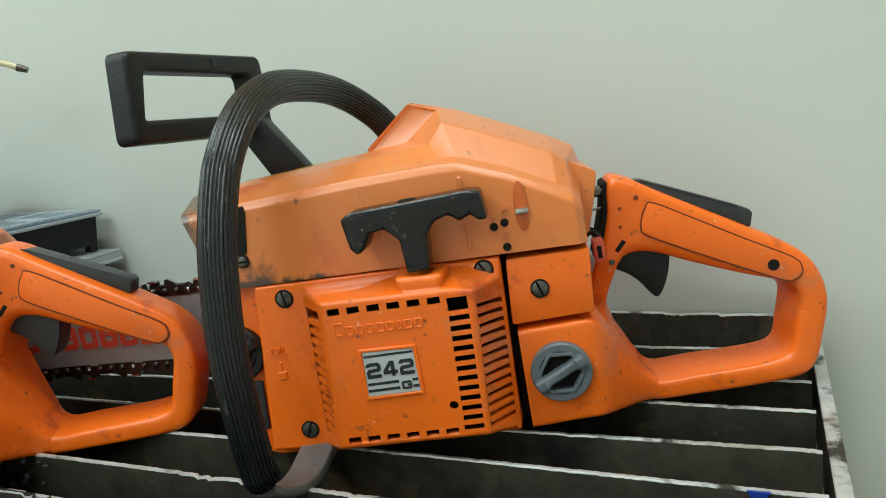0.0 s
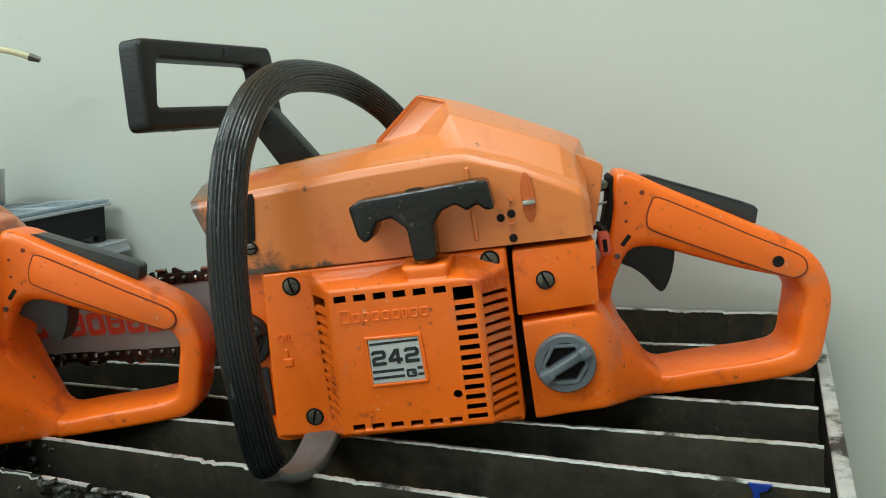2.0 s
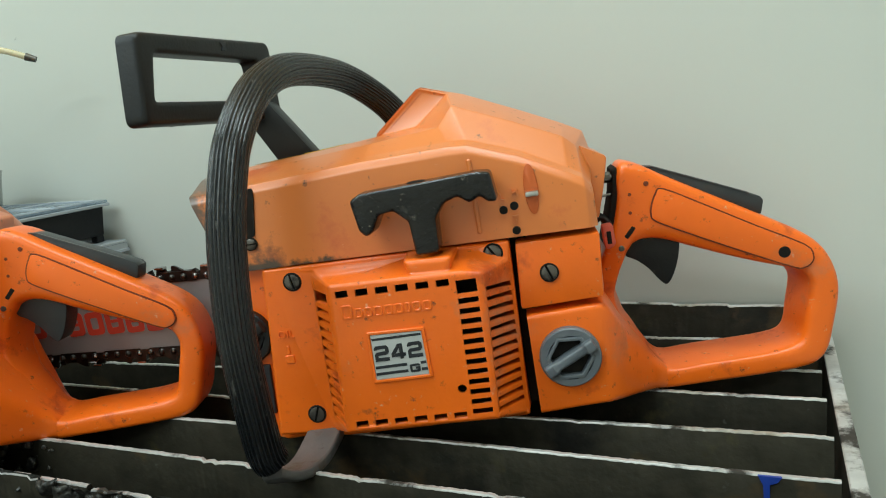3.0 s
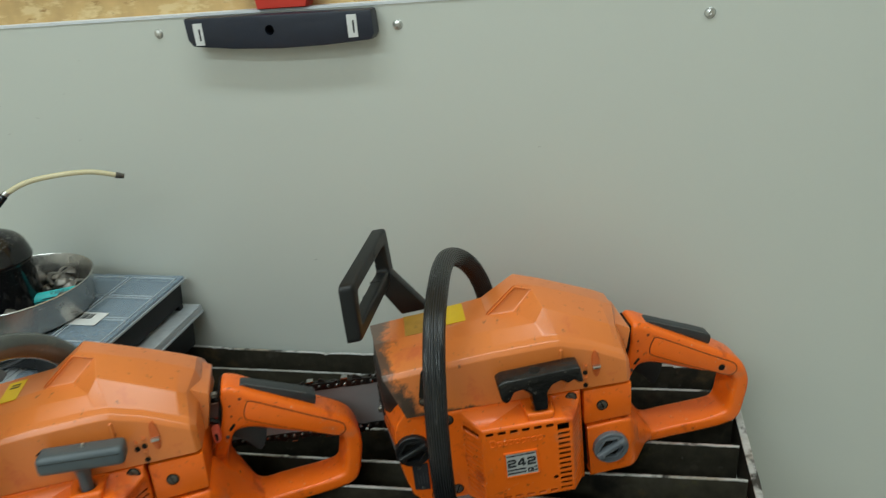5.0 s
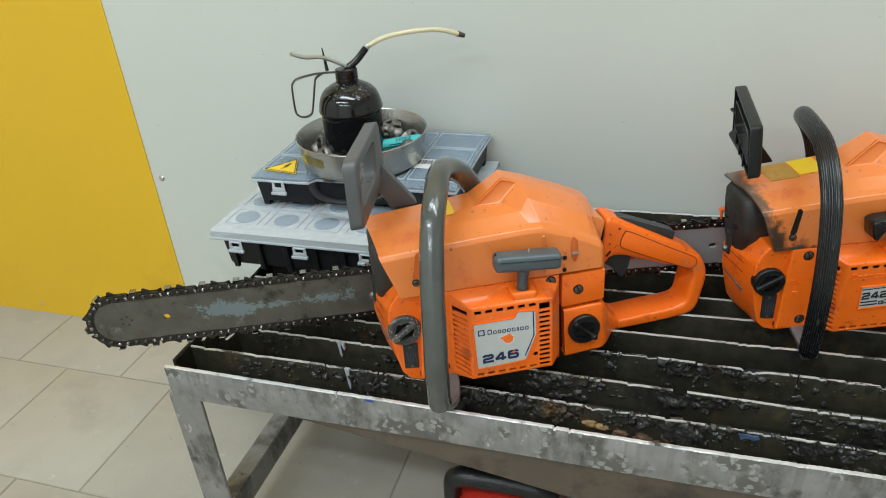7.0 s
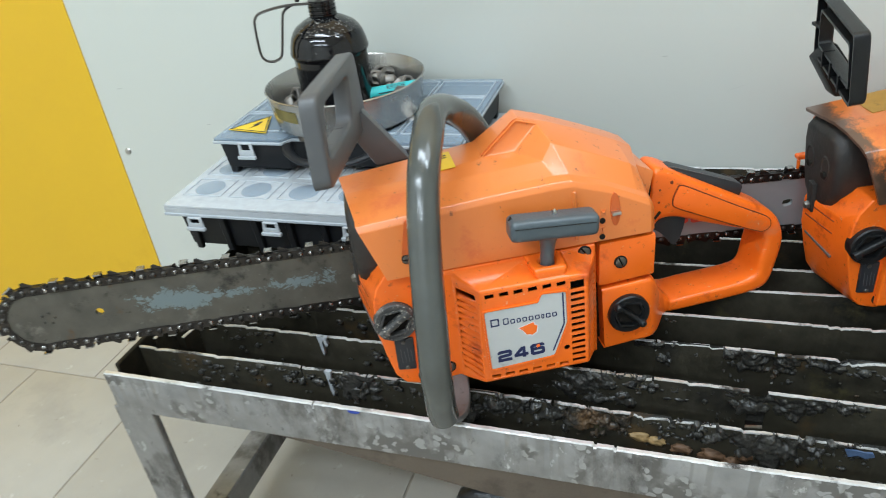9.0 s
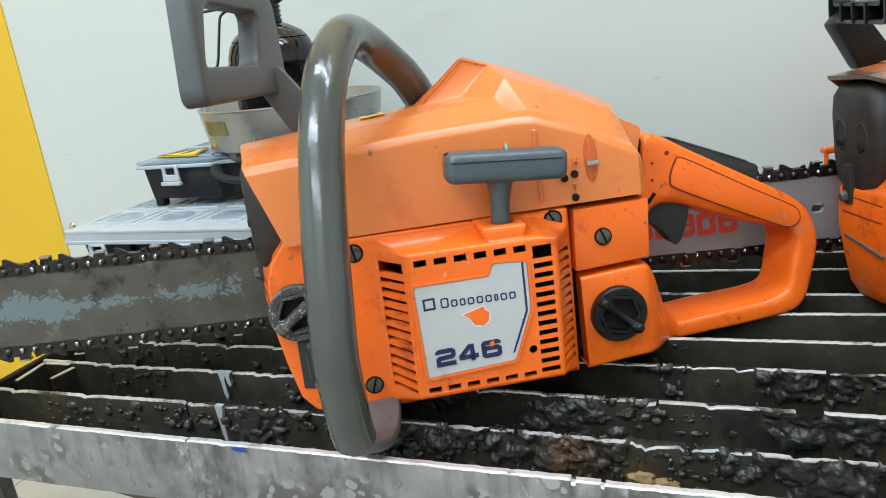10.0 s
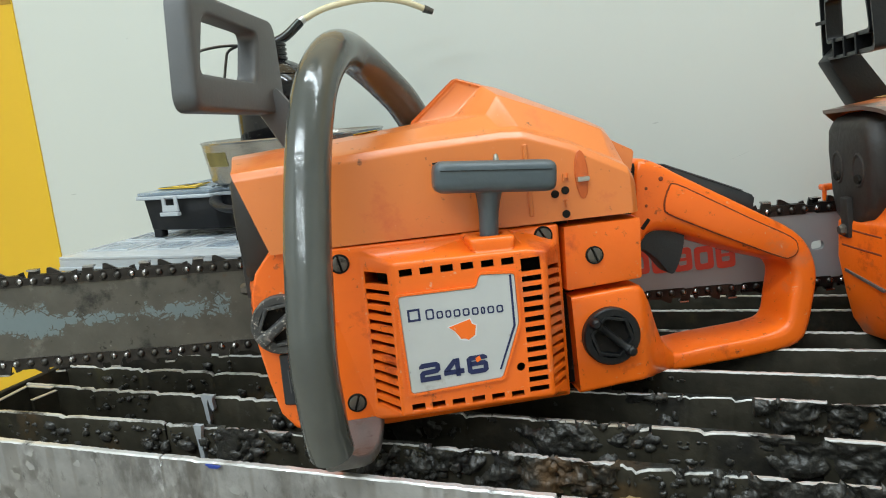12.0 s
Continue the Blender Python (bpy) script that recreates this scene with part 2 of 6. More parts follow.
    "white_drip": material("white_paint_drip", (0.34, 0.36, 0.38), 0.6, grain=0.1),
    "case_black": material("black_case_plastic", (0.010, 0.0105, 0.012), 0.5, grain=0.1, bump=0.2, spec=0.3),
    "nut": material("dull_steel_nut", (0.20, 0.185, 0.165), 0.42, 0.6, grain=0.2, grain_scale=90, bump=0.3, random_tint=0.3),
    "bowl": material("galvanised_bowl", (0.40, 0.39, 0.365), 0.27, 0.85, grain=0.1, grain_scale=30, bump=0.15,
                     spots=[((0.45, 0.33, 0.10), 0.06, 18, 0.5), ((0.22, 0.21, 0.20), 0.3, 14, 0.45)]),
    "gloss_black": material("glossy_black_enamel", (0.006, 0.006, 0.007), 0.08, grain=0.2, bump=0.02,
                            spots=[((0.20, 0.19, 0.18), 0.20, 330, 0.6)]),
    "gloss_dusty": material("dust_specks_on_black_enamel", (0.006, 0.006, 0.007), 0.09, grain=0.2, bump=0.02,
                            spots=[((0.36, 0.34, 0.30), 0.36, 420, 0.7)]),
    "teal": material("teal_paper_wrap", (0.03, 0.42, 0.42), 0.5, grain=0.06),
    "red_paint": material("red_painted_metal", (0.55, 0.030, 0.015), 0.4, grain=0.05),
    "navy_plastic": material("dark_navy_plastic", (0.012, 0.016, 0.03), 0.42, grain=0.1, bump=0.2),
    "osb": material("strand_board", (0.58, 0.38, 0.16), 0.7, grain=0.16, grain_scale=35, bump=0.5, bump_scale=60,
                    spots=[((0.70, 0.52, 0.26), 0.5, 28, 0.7), ((0.36, 0.20, 0.07), 0.28, 45, 0.7)], streak=(1, 1, 2.6)),
    "lock_plastic": material("slate_grey_plastic", (0.030, 0.034, 0.036), 0.42, spec=0.4, grain=0.1, grain_scale=60, bump=0.2, bump_scale=500,
                             spots=[((0.12, 0.11, 0.10), 0.14, 50, 0.6)]),
    "switch_red": material("faded_red_plastic", (0.62, 0.10, 0.055), 0.5, grain=0.08, spots=[((0.30, 0.07, 0.04), 0.3, 120, 0.6)]),
    # The plastic's orange darkened, to give shade to grooves that are not cut.
    "groove": material("shaded_orange_groove", (0.17, 0.030, 0.006), 0.7, grain=0.2, grain_scale=120),
    "smudge": material("thin_yellow_paint", (0.42, 0.36, 0.14), 0.5, 0.4, grain=0.2, grain_scale=60),
    "rivet_steel": material("oily_rivet_steel", (0.065, 0.06, 0.053), 0.34, 0.8, grain=0.2, bump=0.1),
    "loop_steel": material("dark_strip_steel", (0.085, 0.080, 0.074), 0.32, 0.7, grain=0.15, bump=0.1),
    "mark": material("dark_scuff", (0.44, 0.45, 0.41), 0.7, grain=0.1),
}


def soot_front(src):
    """The painted cover with soot and oil stains that thicken towards the muffler."""
    m = src.copy()
    m.name = "sooty_orange_paint_front"
    nt = m.node_tree
    b = nt.nodes["Principled BSDF"]
    col = b.inputs["Base Color"].links[0].from_socket
    coord = nt.nodes.new("ShaderNodeTexCoord")
    sep = nt.nodes.new("ShaderNodeSeparateXYZ")
    nt.links.new(coord.outputs["Object"], sep.inputs[0])
    for lo, hi, scol, scale, gain, above, least, most in ((0.020, -0.125, (0.30, 0.075, 0.018), 40, 0.80, 0.065, 0.50, 1.05), (-0.015, -0.118, (0.050, 0.028, 0.017), 55, 0.88, 0.065, 0.50, 1.05),
                                                          (0.085, -0.105, (0.060, 0.032, 0.018), 75, 0.78, 0.026, 0.0, 1.10), (-0.076, -0.118, (0.115, 0.062, 0.040), 60, 0.76, 0.065, 1.0, 1.0)):
        grad = nt.nodes.new("ShaderNodeMapRange")
        grad.inputs[1].default_value, grad.inputs[2].default_value = lo, hi
        nt.links.new(sep.outputs["X"], grad.inputs[0])
        low = nt.nodes.new("ShaderNodeMapRange")
        low.inputs[1].default_value, low.inputs[2].default_value = above, 0.010
        low.inputs[3].default_value, low.inputs[4].default_value = least, most
        nt.links.new(sep.outputs["Z"], low.inputs[0])
        n = nt.nodes.new("ShaderNodeTexNoise")
        n.inputs["Scale"].default_value, n.inputs["Detail"].default_value, n.inputs["Roughness"].default_value = scale, 9, 0.74
        nt.links.new(coord.outputs["Object"], n.inputs["Vector"])
        a = nt.nodes.new("ShaderNodeMath")
        a.operation = "MULTIPLY"
        nt.links.new(grad.outputs[0], a.inputs[0])
        nt.links.new(low.outputs[0], a.inputs[1])
        c = nt.nodes.new("ShaderNodeMath")
        c.operation = "MULTIPLY_ADD"
        nt.links.new(a.outputs[0], c.inputs[0])
        c.inputs[1].default_value = gain
        nt.links.new(n.outputs["Fac"], c.inputs[2])
        r = nt.nodes.new("ShaderNodeMapRange")
        r.inputs[1].default_value, r.inputs[2].default_value = 0.98, 1.12
        nt.links.new(c.outputs[0], r.inputs[0])
        mix = nt.nodes.new("ShaderNodeMix")
        mix.data_type = "RGBA"
        nt.links.new(r.outputs[0], mix.inputs["Factor"])
        nt.links.new(col, mix.inputs["A"])
        mix.inputs["B"].default_value = (*scol, 1)
        col = mix.outputs["Result"]
    nt.links.new(col, b.inputs["Base Color"])
    return m


def painted_bar(src):
    """Tarnished steel with a flaked band of old paint along the bar."""
    m = src.copy()
    m.name = "bar_with_old_paint"
    nt = m.node_tree
    b = nt.nodes["Principled BSDF"]
    col = b.inputs["Base Color"].links[0].from_socket
    coord = nt.nodes.new("ShaderNodeTexCoord")
    sep = nt.nodes.new("ShaderNodeSeparateXYZ")
    nt.links.new(coord.outputs["Object"], sep.inputs[0])

    def calc(op, x, y, z=None):
        n = nt.nodes.new("ShaderNodeMath")
        n.operation = op
        for k, v in enumerate((x, y, z)):
            if v is None:
                continue
            if isinstance(v, (int, float)):
                n.inputs[k].default_value = v
            else:
                nt.links.new(v, n.inputs[k])
        return n.outputs[0]
    centre = calc("MULTIPLY_ADD", sep.outputs["X"], -0.063, -0.0432)
    off = calc("ABSOLUTE", calc("SUBTRACT", sep.outputs["Z"], centre), 0.0)
    band = calc("SUBTRACT", 1.0, calc("DIVIDE", off, 0.0135))
    along = calc("SUBTRACT", 1.0, calc("POWER", calc("DIVIDE", calc("ABSOLUTE", calc("ADD", sep.outputs["X"], 0.232), 0.0), 0.105), 4.0))
    n1 = nt.nodes.new("ShaderNodeTexNoise")
    n1.inputs["Scale"].default_value, n1.inputs["Detail"].default_value, n1.inputs["Roughness"].default_value = 75, 10, 0.78
    nt.links.new(coord.outputs["Object"], n1.inputs["Vector"])
    n2 = nt.nodes.new("ShaderNodeTexNoise")
    n2.inputs["Scale"].default_value, n2.inputs["Detail"].default_value = 17, 3
    nt.links.new(coord.outputs["Object"], n2.inputs["Vector"])
    vor = nt.nodes.new("ShaderNodeTexVoronoi")
    vor.feature = "DISTANCE_TO_EDGE"
    vor.inputs["Scale"].default_value = 150
    nt.links.new(coord.outputs["Object"], vor.inputs["Vector"])
    crack = calc("MULTIPLY", calc("LESS_THAN", vor.outputs["Distance"], 0.06), -0.12)
    patchy = calc("MULTIPLY_ADD", n2.outputs["Fac"], 0.7, -0.33)
    mask = calc("ADD", calc("ADD", calc("MULTIPLY", calc("MINIMUM", band, along), 0.42), patchy), calc("MULTIPLY_ADD", n1.outputs["Fac"], 1.6, -0.3))
    mask = calc("ADD", mask, crack)
    r = nt.nodes.new("ShaderNodeMapRange")
    r.inputs[1].default_value, r.inputs[2].default_value = 0.76, 0.81
    nt.links.new(mask, r.inputs[0])
    mix = nt.nodes.new("ShaderNodeMix")
    mix.data_type = "RGBA"
    nt.links.new(r.outputs[0], mix.inputs["Factor"])
    nt.links.new(col, mix.inputs["A"])
    mix.inputs["B"].default_value = (0.165, 0.205, 0.215, 1)
    nt.links.new(mix.outputs["Result"], b.inputs["Base Color"])
    return m


def flaked_rail(src):
    """Ground steel with scattered flakes of scale, each with a dark rim."""
    m = src.copy()
    m.name = "flaking_ground_steel"
    nt = m.node_tree
    b = nt.nodes["Principled BSDF"]
    col = b.inputs["Base Color"].links[0].from_socket
    coord = nt.nodes.new("ShaderNodeTexCoord")
    warp = nt.nodes.new("ShaderNodeTexNoise")
    warp.inputs["Scale"].default_value = 90
    nt.links.new(coord.outputs["Object"], warp.inputs["Vector"])
    bend = nt.nodes.new("ShaderNodeVectorMath")
    bend.operation = "MULTIPLY_ADD"
    nt.links.new(warp.outputs["Color"], bend.inputs[0])
    bend.inputs[1].default_value = (0.012, 0.012, 0.012)
    nt.links.new(coord.outputs["Object"], bend.inputs[2])
    where = nt.nodes.new("ShaderNodeTexNoise")
    where.inputs["Scale"].default_value, where.inputs["Detail"].default_value = 22, 4
    nt.links.new(coord.outputs["Object"], where.inputs["Vector"])
    for reach, scol, gate in ((0.42, (0.31, 0.305, 0.29), 0.50), (0.50, (0.13, 0.122, 0.112), 0.53)):
        vor = nt.nodes.new("ShaderNodeTexVoronoi")
        vor.inputs["Scale"].default_value = 105
        nt.links.new(bend.outputs[0], vor.inputs["Vector"])
        inside = nt.nodes.new("ShaderNodeMapRange")
        lo, hi = (reach + 0.04, reach - 0.04) if gate == 0.50 else (0.36, 0.44)
        inside.inputs[1].default_value, inside.inputs[2].default_value = lo, hi
        nt.links.new(vor.outputs["Distance"], inside.inputs[0])
        on = nt.nodes.new("ShaderNodeMapRange")
        on.inputs[1].default_value, on.inputs[2].default_value = gate, gate + 0.06
        nt.links.new(where.outputs["Fac"], on.inputs[0])
        both = nt.nodes.new("ShaderNodeMath")
        both.operation = "MULTIPLY"
        nt.links.new(inside.outputs[0], both.inputs[0])
        nt.links.new(on.outputs[0], both.inputs[1])
        mix = nt.nodes.new("ShaderNodeMix")
        mix.data_type = "RGBA"
        nt.links.new(both.outputs[0], mix.inputs["Factor"])
        nt.links.new(col, mix.inputs["A"])
        mix.inputs["B"].default_value = (*scol, 1)
        col = mix.outputs["Result"]
    nt.links.new(col, b.inputs["Base Color"])
    return m


M["rail_flaked"] = flaked_rail(M["rail"])
M["bar_worn"] = painted_bar(M["bar_dark"])
M["orange_soot_front"] = soot_front(M["orange_paint"])


def clear_plastic(name, base, mixing, rough=0.25):
    m = bpy.data.materials.new(name)
    m.use_nodes = True
    nt = m.node_tree
    b = nt.nodes["Principled BSDF"]
    n = nt.nodes.new("ShaderNodeTexNoise")
    n.inputs["Scale"].default_value, n.inputs["Detail"].default_value = 30, 6
    mr = nt.nodes.new("ShaderNodeMapRange")
    mr.inputs[3].default_value, mr.inputs[4].default_value = 0.8, 1.2
    nt.links.new(n.outputs["Fac"], mr.inputs[0])
    mul = nt.nodes.new("ShaderNodeVectorMath")
    mul.operation = "SCALE"
    mul.inputs[0].default_value = base
    nt.links.new(mr.outputs[0], mul.inputs["Scale"])
    nt.links.new(mul.outputs[0], b.inputs["Base Color"])
    b.inputs["Roughness"].default_value = rough
    b.inputs["Alpha"].default_value = mixing
    return m


M["clear"] = clear_plastic("cloudy_clear_lid_plastic", (0.58, 0.61, 0.63), 0.66)
M["clear_blue"] = clear_plastic("clear_bluish_lid_plastic", (0.30, 0.38, 0.46), 0.50, 0.15)
M["lid_line"] = clear_plastic("moulded_lid_ridge", (0.52, 0.56, 0.59), 0.70)
M["clear_tube"] = clear_plastic("yellowed_clear_hose", (0.75, 0.66, 0.42), 0.75)


# ---------------------------------------------------------------- mesh helpers
def finish(bm, smooth=35):
    bmesh.ops.recalc_face_normals(bm, faces=bm.faces)
    me = bpy.data.meshes.new("mesh")
    bm.to_mesh(me)
    bm.free()
    if smooth:
        me.polygons.foreach_set("use_smooth", [True] * len(me.polygons))
        me.set_sharp_from_angle(angle=radians(smooth))
    return me


def part(name, bm, mat, parent=None, label="", smooth=35):
    me = bm if isinstance(bm, bpy.types.Mesh) else finish(bm, smooth)
    if not me.materials:
        me.materials.append(M[mat] if isinstance(mat, str) else mat)
    ob = new(name, me)
    ob.parent = parent
    return tagged(ob, label)


def crisp(ob):
    """Flat panels stay flat, their rounded edges stay round."""
    mod = ob.modifiers.new("normals", "WEIGHTED_NORMAL")
    mod.mode, mod.weight, mod.keep_sharp = "FACE_AREA", 90, False
    return ob


def thing(name, m, label, category, group="", kind=""):
    ob = new(name)
    ob.empty_display_size = 0.05
    ob.matrix_world = m
    return tagged(ob, label, category, group, kind)


def bevel(bm, width, seg=2, angle=30):
    bmesh.ops.recalc_face_normals(bm, faces=bm.faces)
    edges = [e for e in bm.edges if len(e.link_faces) == 2 and e.calc_face_angle(0) > radians(angle)]
    bmesh.ops.bevel(bm, geom=edges, offset=width, segments=seg, profile=0.6, affect="EDGES", clamp_overlap=True)
    return bm


def add_box(bm, lo, hi, m=None):
    vs = [bm.verts.new((x, y, z)) for x in (lo[0], hi[0]) for y in (lo[1], hi[1]) for z in (lo[2], hi[2])]
    if m:
        for v in vs:
            v.co = m @ v.co
    for f in ((0, 1, 3, 2), (4, 6, 7, 5), (0, 4, 5, 1), (2, 3, 7, 6), (0, 2, 6, 4), (1, 5, 7, 3)):
        bm.faces.new([vs[i] for i in f])
    return vs


def box(lo, hi, w=0.0, seg=2, m=None):
    bm = bmesh.new()
    add_box(bm, lo, hi, m)
    return bevel(bm, w, seg) if w else bm


def prism(poly, y0, y1, w=0.0, seg=2, shrink=None):
    """Polygon of (x, z) drawn out along y; shrink scales the y0 end about its middle."""
    bm = bmesh.new()
    cx, cz = sum(p[0] for p in poly) / len(poly), sum(p[1] for p in poly) / len(poly)
    s = shrink or 1.0
    a = [bm.verts.new((cx + (x - cx) * s, y0, cz + (z - cz) * s)) for x, z in poly]
    b = [bm.verts.new((x, y1, z)) for x, z in poly]
    bm.faces.new(a)
    bm.faces.new(list(reversed(b)))
    for i in range(len(poly)):
        j = (i + 1) % len(poly)
        bm.faces.new((a[i], b[i], b[j], a[j]))
    return bevel(bm, w, seg) if w else bm


def ring_prism(outer, inner, place, t0, t1, w=0.0, seg=2):
    """A frame between two loops with as many corners each; place(u, v, t) gives the point."""
    bm = bmesh.new()
    n = len(outer)
    q = [[bm.verts.new(place(*p, t)) for p in loop] for t in (t0, t1) for loop in (outer, inner)]
    for i in range(n):
        j = (i + 1) % n
        bm.faces.new((q[0][i], q[0][j], q[1][j], q[1][i]))
        bm.faces.new((q[2][i], q[3][i], q[3][j], q[2][j]))
        bm.faces.new((q[0][i], q[2][i], q[2][j], q[0][j]))
        bm.faces.new((q[1][i], q[1][j], q[3][j], q[3][i]))
    return bevel(bm, w, seg) if w else bm


def smooth_path(points, steps=6):
    pts = [Vector(p) for p in points]
    out = []
    for i in range(len(pts) - 1):
        p0, p1, p2, p3 = pts[max(i - 1, 0)], pts[i], pts[i + 1], pts[min(i + 2, len(pts) - 1)]
        for k in range(steps):
            t = k / steps
            out.append(0.5 * ((2 * p1) + (p2 - p0) * t + (2 * p0 - 5 * p1 + 4 * p2 - p3) * t * t + (3 * p1 - p0 - 3 * p2 + p3) * t ** 3))
    return out + [pts[-1]]


def smooth_path_rows(rows, steps):
    """Smooth line through rows of any length, ends kept."""
    pts = [np.array(r, float) for r in rows]
    out = []
    for i in range(len(pts) - 1):
        p0, p1, p2, p3 = pts[max(i - 1, 0)], pts[i], pts[i + 1], pts[min(i + 2, len(pts) - 1)]
        for k in range(steps):
            t = k / steps
            out.append(0.5 * (2 * p1 + (p2 - p0) * t + (2 * p0 - 5 * p1 + 4 * p2 - p3) * t * t + (3 * p1 - p0 - 3 * p2 + p3) * t ** 3))
    return out + [pts[-1]]


def tube(points, radius, sides=16, steps=6, ridge=0.0, squash=1.0, round_ends=True):
    path = smooth_path(points, steps) if steps > 1 else [Vector(p) for p in points]
    bm = bmesh.new()
    rings = []
    up = Vector((0.3, 0.2, 1)).normalized()
    count = len(path)
    rad = radius if callable(radius) else (lambda s: radius)
    for i, p in enumerate(path):
        d = (path[min(i + 1, count - 1)] - path[max(i - 1, 0)]).normalized()
        side = d.cross(up)
        if side.length < 1e-4:
            side = d.cross(Vector((1, 0, 0)))
        side.normalize()
        top = side.cross(d).normalized()
        up = top
        ring = []
        for k in range(sides):
            a = 2 * math.pi * k / sides
            r = rad(i / (count - 1)) * (1 - ridge * (k % 2))
            ring.append(bm.verts.new(p + side * math.cos(a) * r + top * math.sin(a) * r * squash))
        rings.append(ring)
    for a, b in zip(rings, rings[1:]):
        for k in range(sides):
            bm.faces.new((a[k], a[(k + 1) % sides], b[(k + 1) % sides], b[k]))
    for ring in (rings[0], rings[-1]):
        bm.faces.new(ring)
    return bm


def lathe(profile, sides=32, m=None):
    """Profile of (radius, height) turned about z."""
    bm = bmesh.new()
    rings = []
    for r, z in profile:
        if r < 1e-6:
            rings.append([bm.verts.new((0, 0, z))])
        else:
            rings.append([bm.verts.new((r * math.cos(2 * math.pi * k / sides), r * math.sin(2 * math.pi * k / sides), z)) for k in range(sides)])
    for a, b in zip(rings, rings[1:]):
        for k in range(sides):
            j = (k + 1) % sides
            f = [a[k % len(a)], a[j % len(a)], b[j % len(b)], b[k % len(b)]]
            f = list(dict.fromkeys(f))
            if len(f) > 2:
                bm.faces.new(f)
    if m:
        bm.transform(m)
    return bm


def join(*bms):
    out = bmesh.new()
    for b in bms:
        me = bpy.data.meshes.new("tmp")
        b.to_mesh(me)
        b.free()
        out.from_mesh(me)
        bpy.data.meshes.remove(me)
    return out


def carve(base, *steps):
    """Boolean steps of ('UNION' or 'DIFFERENCE', bmesh) on a bmesh; gives a mesh."""
    def temp(b):
        bmesh.ops.recalc_face_normals(b, faces=b.faces)
        me = bpy.data.meshes.new("tmp")
        b.to_mesh(me)
        b.free()
        return new("tmp", me)
    ob = temp(base)
    tools = []
    for op, b in steps:
        t = temp(b)
        mod = ob.modifiers.new("cut", "BOOLEAN")
        mod.operation, mod.object, mod.solver = op, t, "EXACT"
        tools.append(t)
    dg = bpy.context.evaluated_depsgraph_get()
    me = bpy.data.meshes.new_from_object(ob.evaluated_get(dg))
    for o in (ob, *tools):
        old = o.data
        bpy.data.objects.remove(o)
        bpy.data.meshes.remove(old)
    me.polygons.foreach_set("use_smooth", [True] * len(me.polygons))
    me.set_sharp_from_angle(angle=radians(30))
    return me


def round_corners(poly, r, n=4):
    """Polygon of (u, v) with each corner eased over about r."""
    out = []
    for k, p in enumerate(poly):
        p, a, b = Vector(p), Vector(poly[k - 1]), Vector(poly[(k + 1) % len(poly)])
        qa = p + (a - p).normalized() * min(r, (a - p).length * 0.46)
        qb = p + (b - p).normalized() * min(r, (b - p).length * 0.46)
        for i in range(n + 1):
            t = i / n
            out.append(tuple(qa * (1 - t) ** 2 + p * 2 * t * (1 - t) + qb * t * t))
    return out


def closed_curve(points, steps):
    """Closed smooth line through tuples of any length."""
    n, out = len(points), []
    for i in range(n):
        p0, p1, p2, p3 = (np.array(points[(i + k) % n], float) for k in (-1, 0, 1, 2))
        for k in range(steps):
            t = k / steps
            out.append(0.5 * (2 * p1 + (p2 - p0) * t + (2 * p0 - 5 * p1 + 4 * p2 - p3) * t * t + (3 * p1 - p0 - 3 * p2 + p3) * t ** 3))
    return out


def sweep_ring(stations, section, place, steps=4):
    """Closed bar: at each station (outer u, v, inner u, v, ...) the polygon section(width, rest) of (across, depth) is set; place(u, v, depth)."""
    bm = bmesh.new()
    rings = []
    for st in closed_curve(stations, steps):
        o, i = Vector(st[0:2]), Vector(st[2:4])
        d = (i - o).normalized()
        rings.append([bm.verts.new(place(*(o + d * a), b)) for a, b in section((i - o).length, st[4:])])
    for k, a in enumerate(rings):
        b = rings[(k + 1) % len(rings)]
        for j in range(len(a)):
            bm.faces.new((a[j], a[(j + 1) % len(a)], b[(j + 1) % len(a)], b[j]))
    return bm


def loft(rings, caps=True):
    bm = bmesh.new()
    loops = [[bm.verts.new(p) for p in ring] for ring in rings]
    for a, b in zip(loops, loops[1:]):
        for j in range(len(a)):
            bm.faces.new((a[j], a[(j + 1) % len(a)], b[(j + 1) % len(a)], b[j]))
    if caps:
        bm.faces.new(loops[0][::-1])
        bm.faces.new(loops[-1])
    return bm


STROKES = {"2": [(0, 0.80), (0, 0.90), (0.10, 1), (0.90, 1), (1, 0.90), (1, 0.62), (0.90, 0.52), (0.10, 0.47), (0, 0.37), (0, 0), (1.12, 0)],
           "4": [(0.74, -0.12), (0.74, 1), (0.58, 1), (0, 0.32), (0, 0.22), (1.12, 0.22)],
           "6": [(1, 0.84), (1, 0.91), (0.90, 1), (0.10, 1), (0, 0.90), (0, 0.10), (0.10, 0), (0.90, 0), (1, 0.10), (1, 0.47), (0.90, 0.57), (0, 0.57)],
           "G": [(1, 0.80), (1, 0.91), (0.90, 1), (0.10, 1), (0, 0.90), (0, 0.10), (0.10, 0), (0.90, 0), (1, 0.10), (1, 0.50), (0.55, 0.50)]}


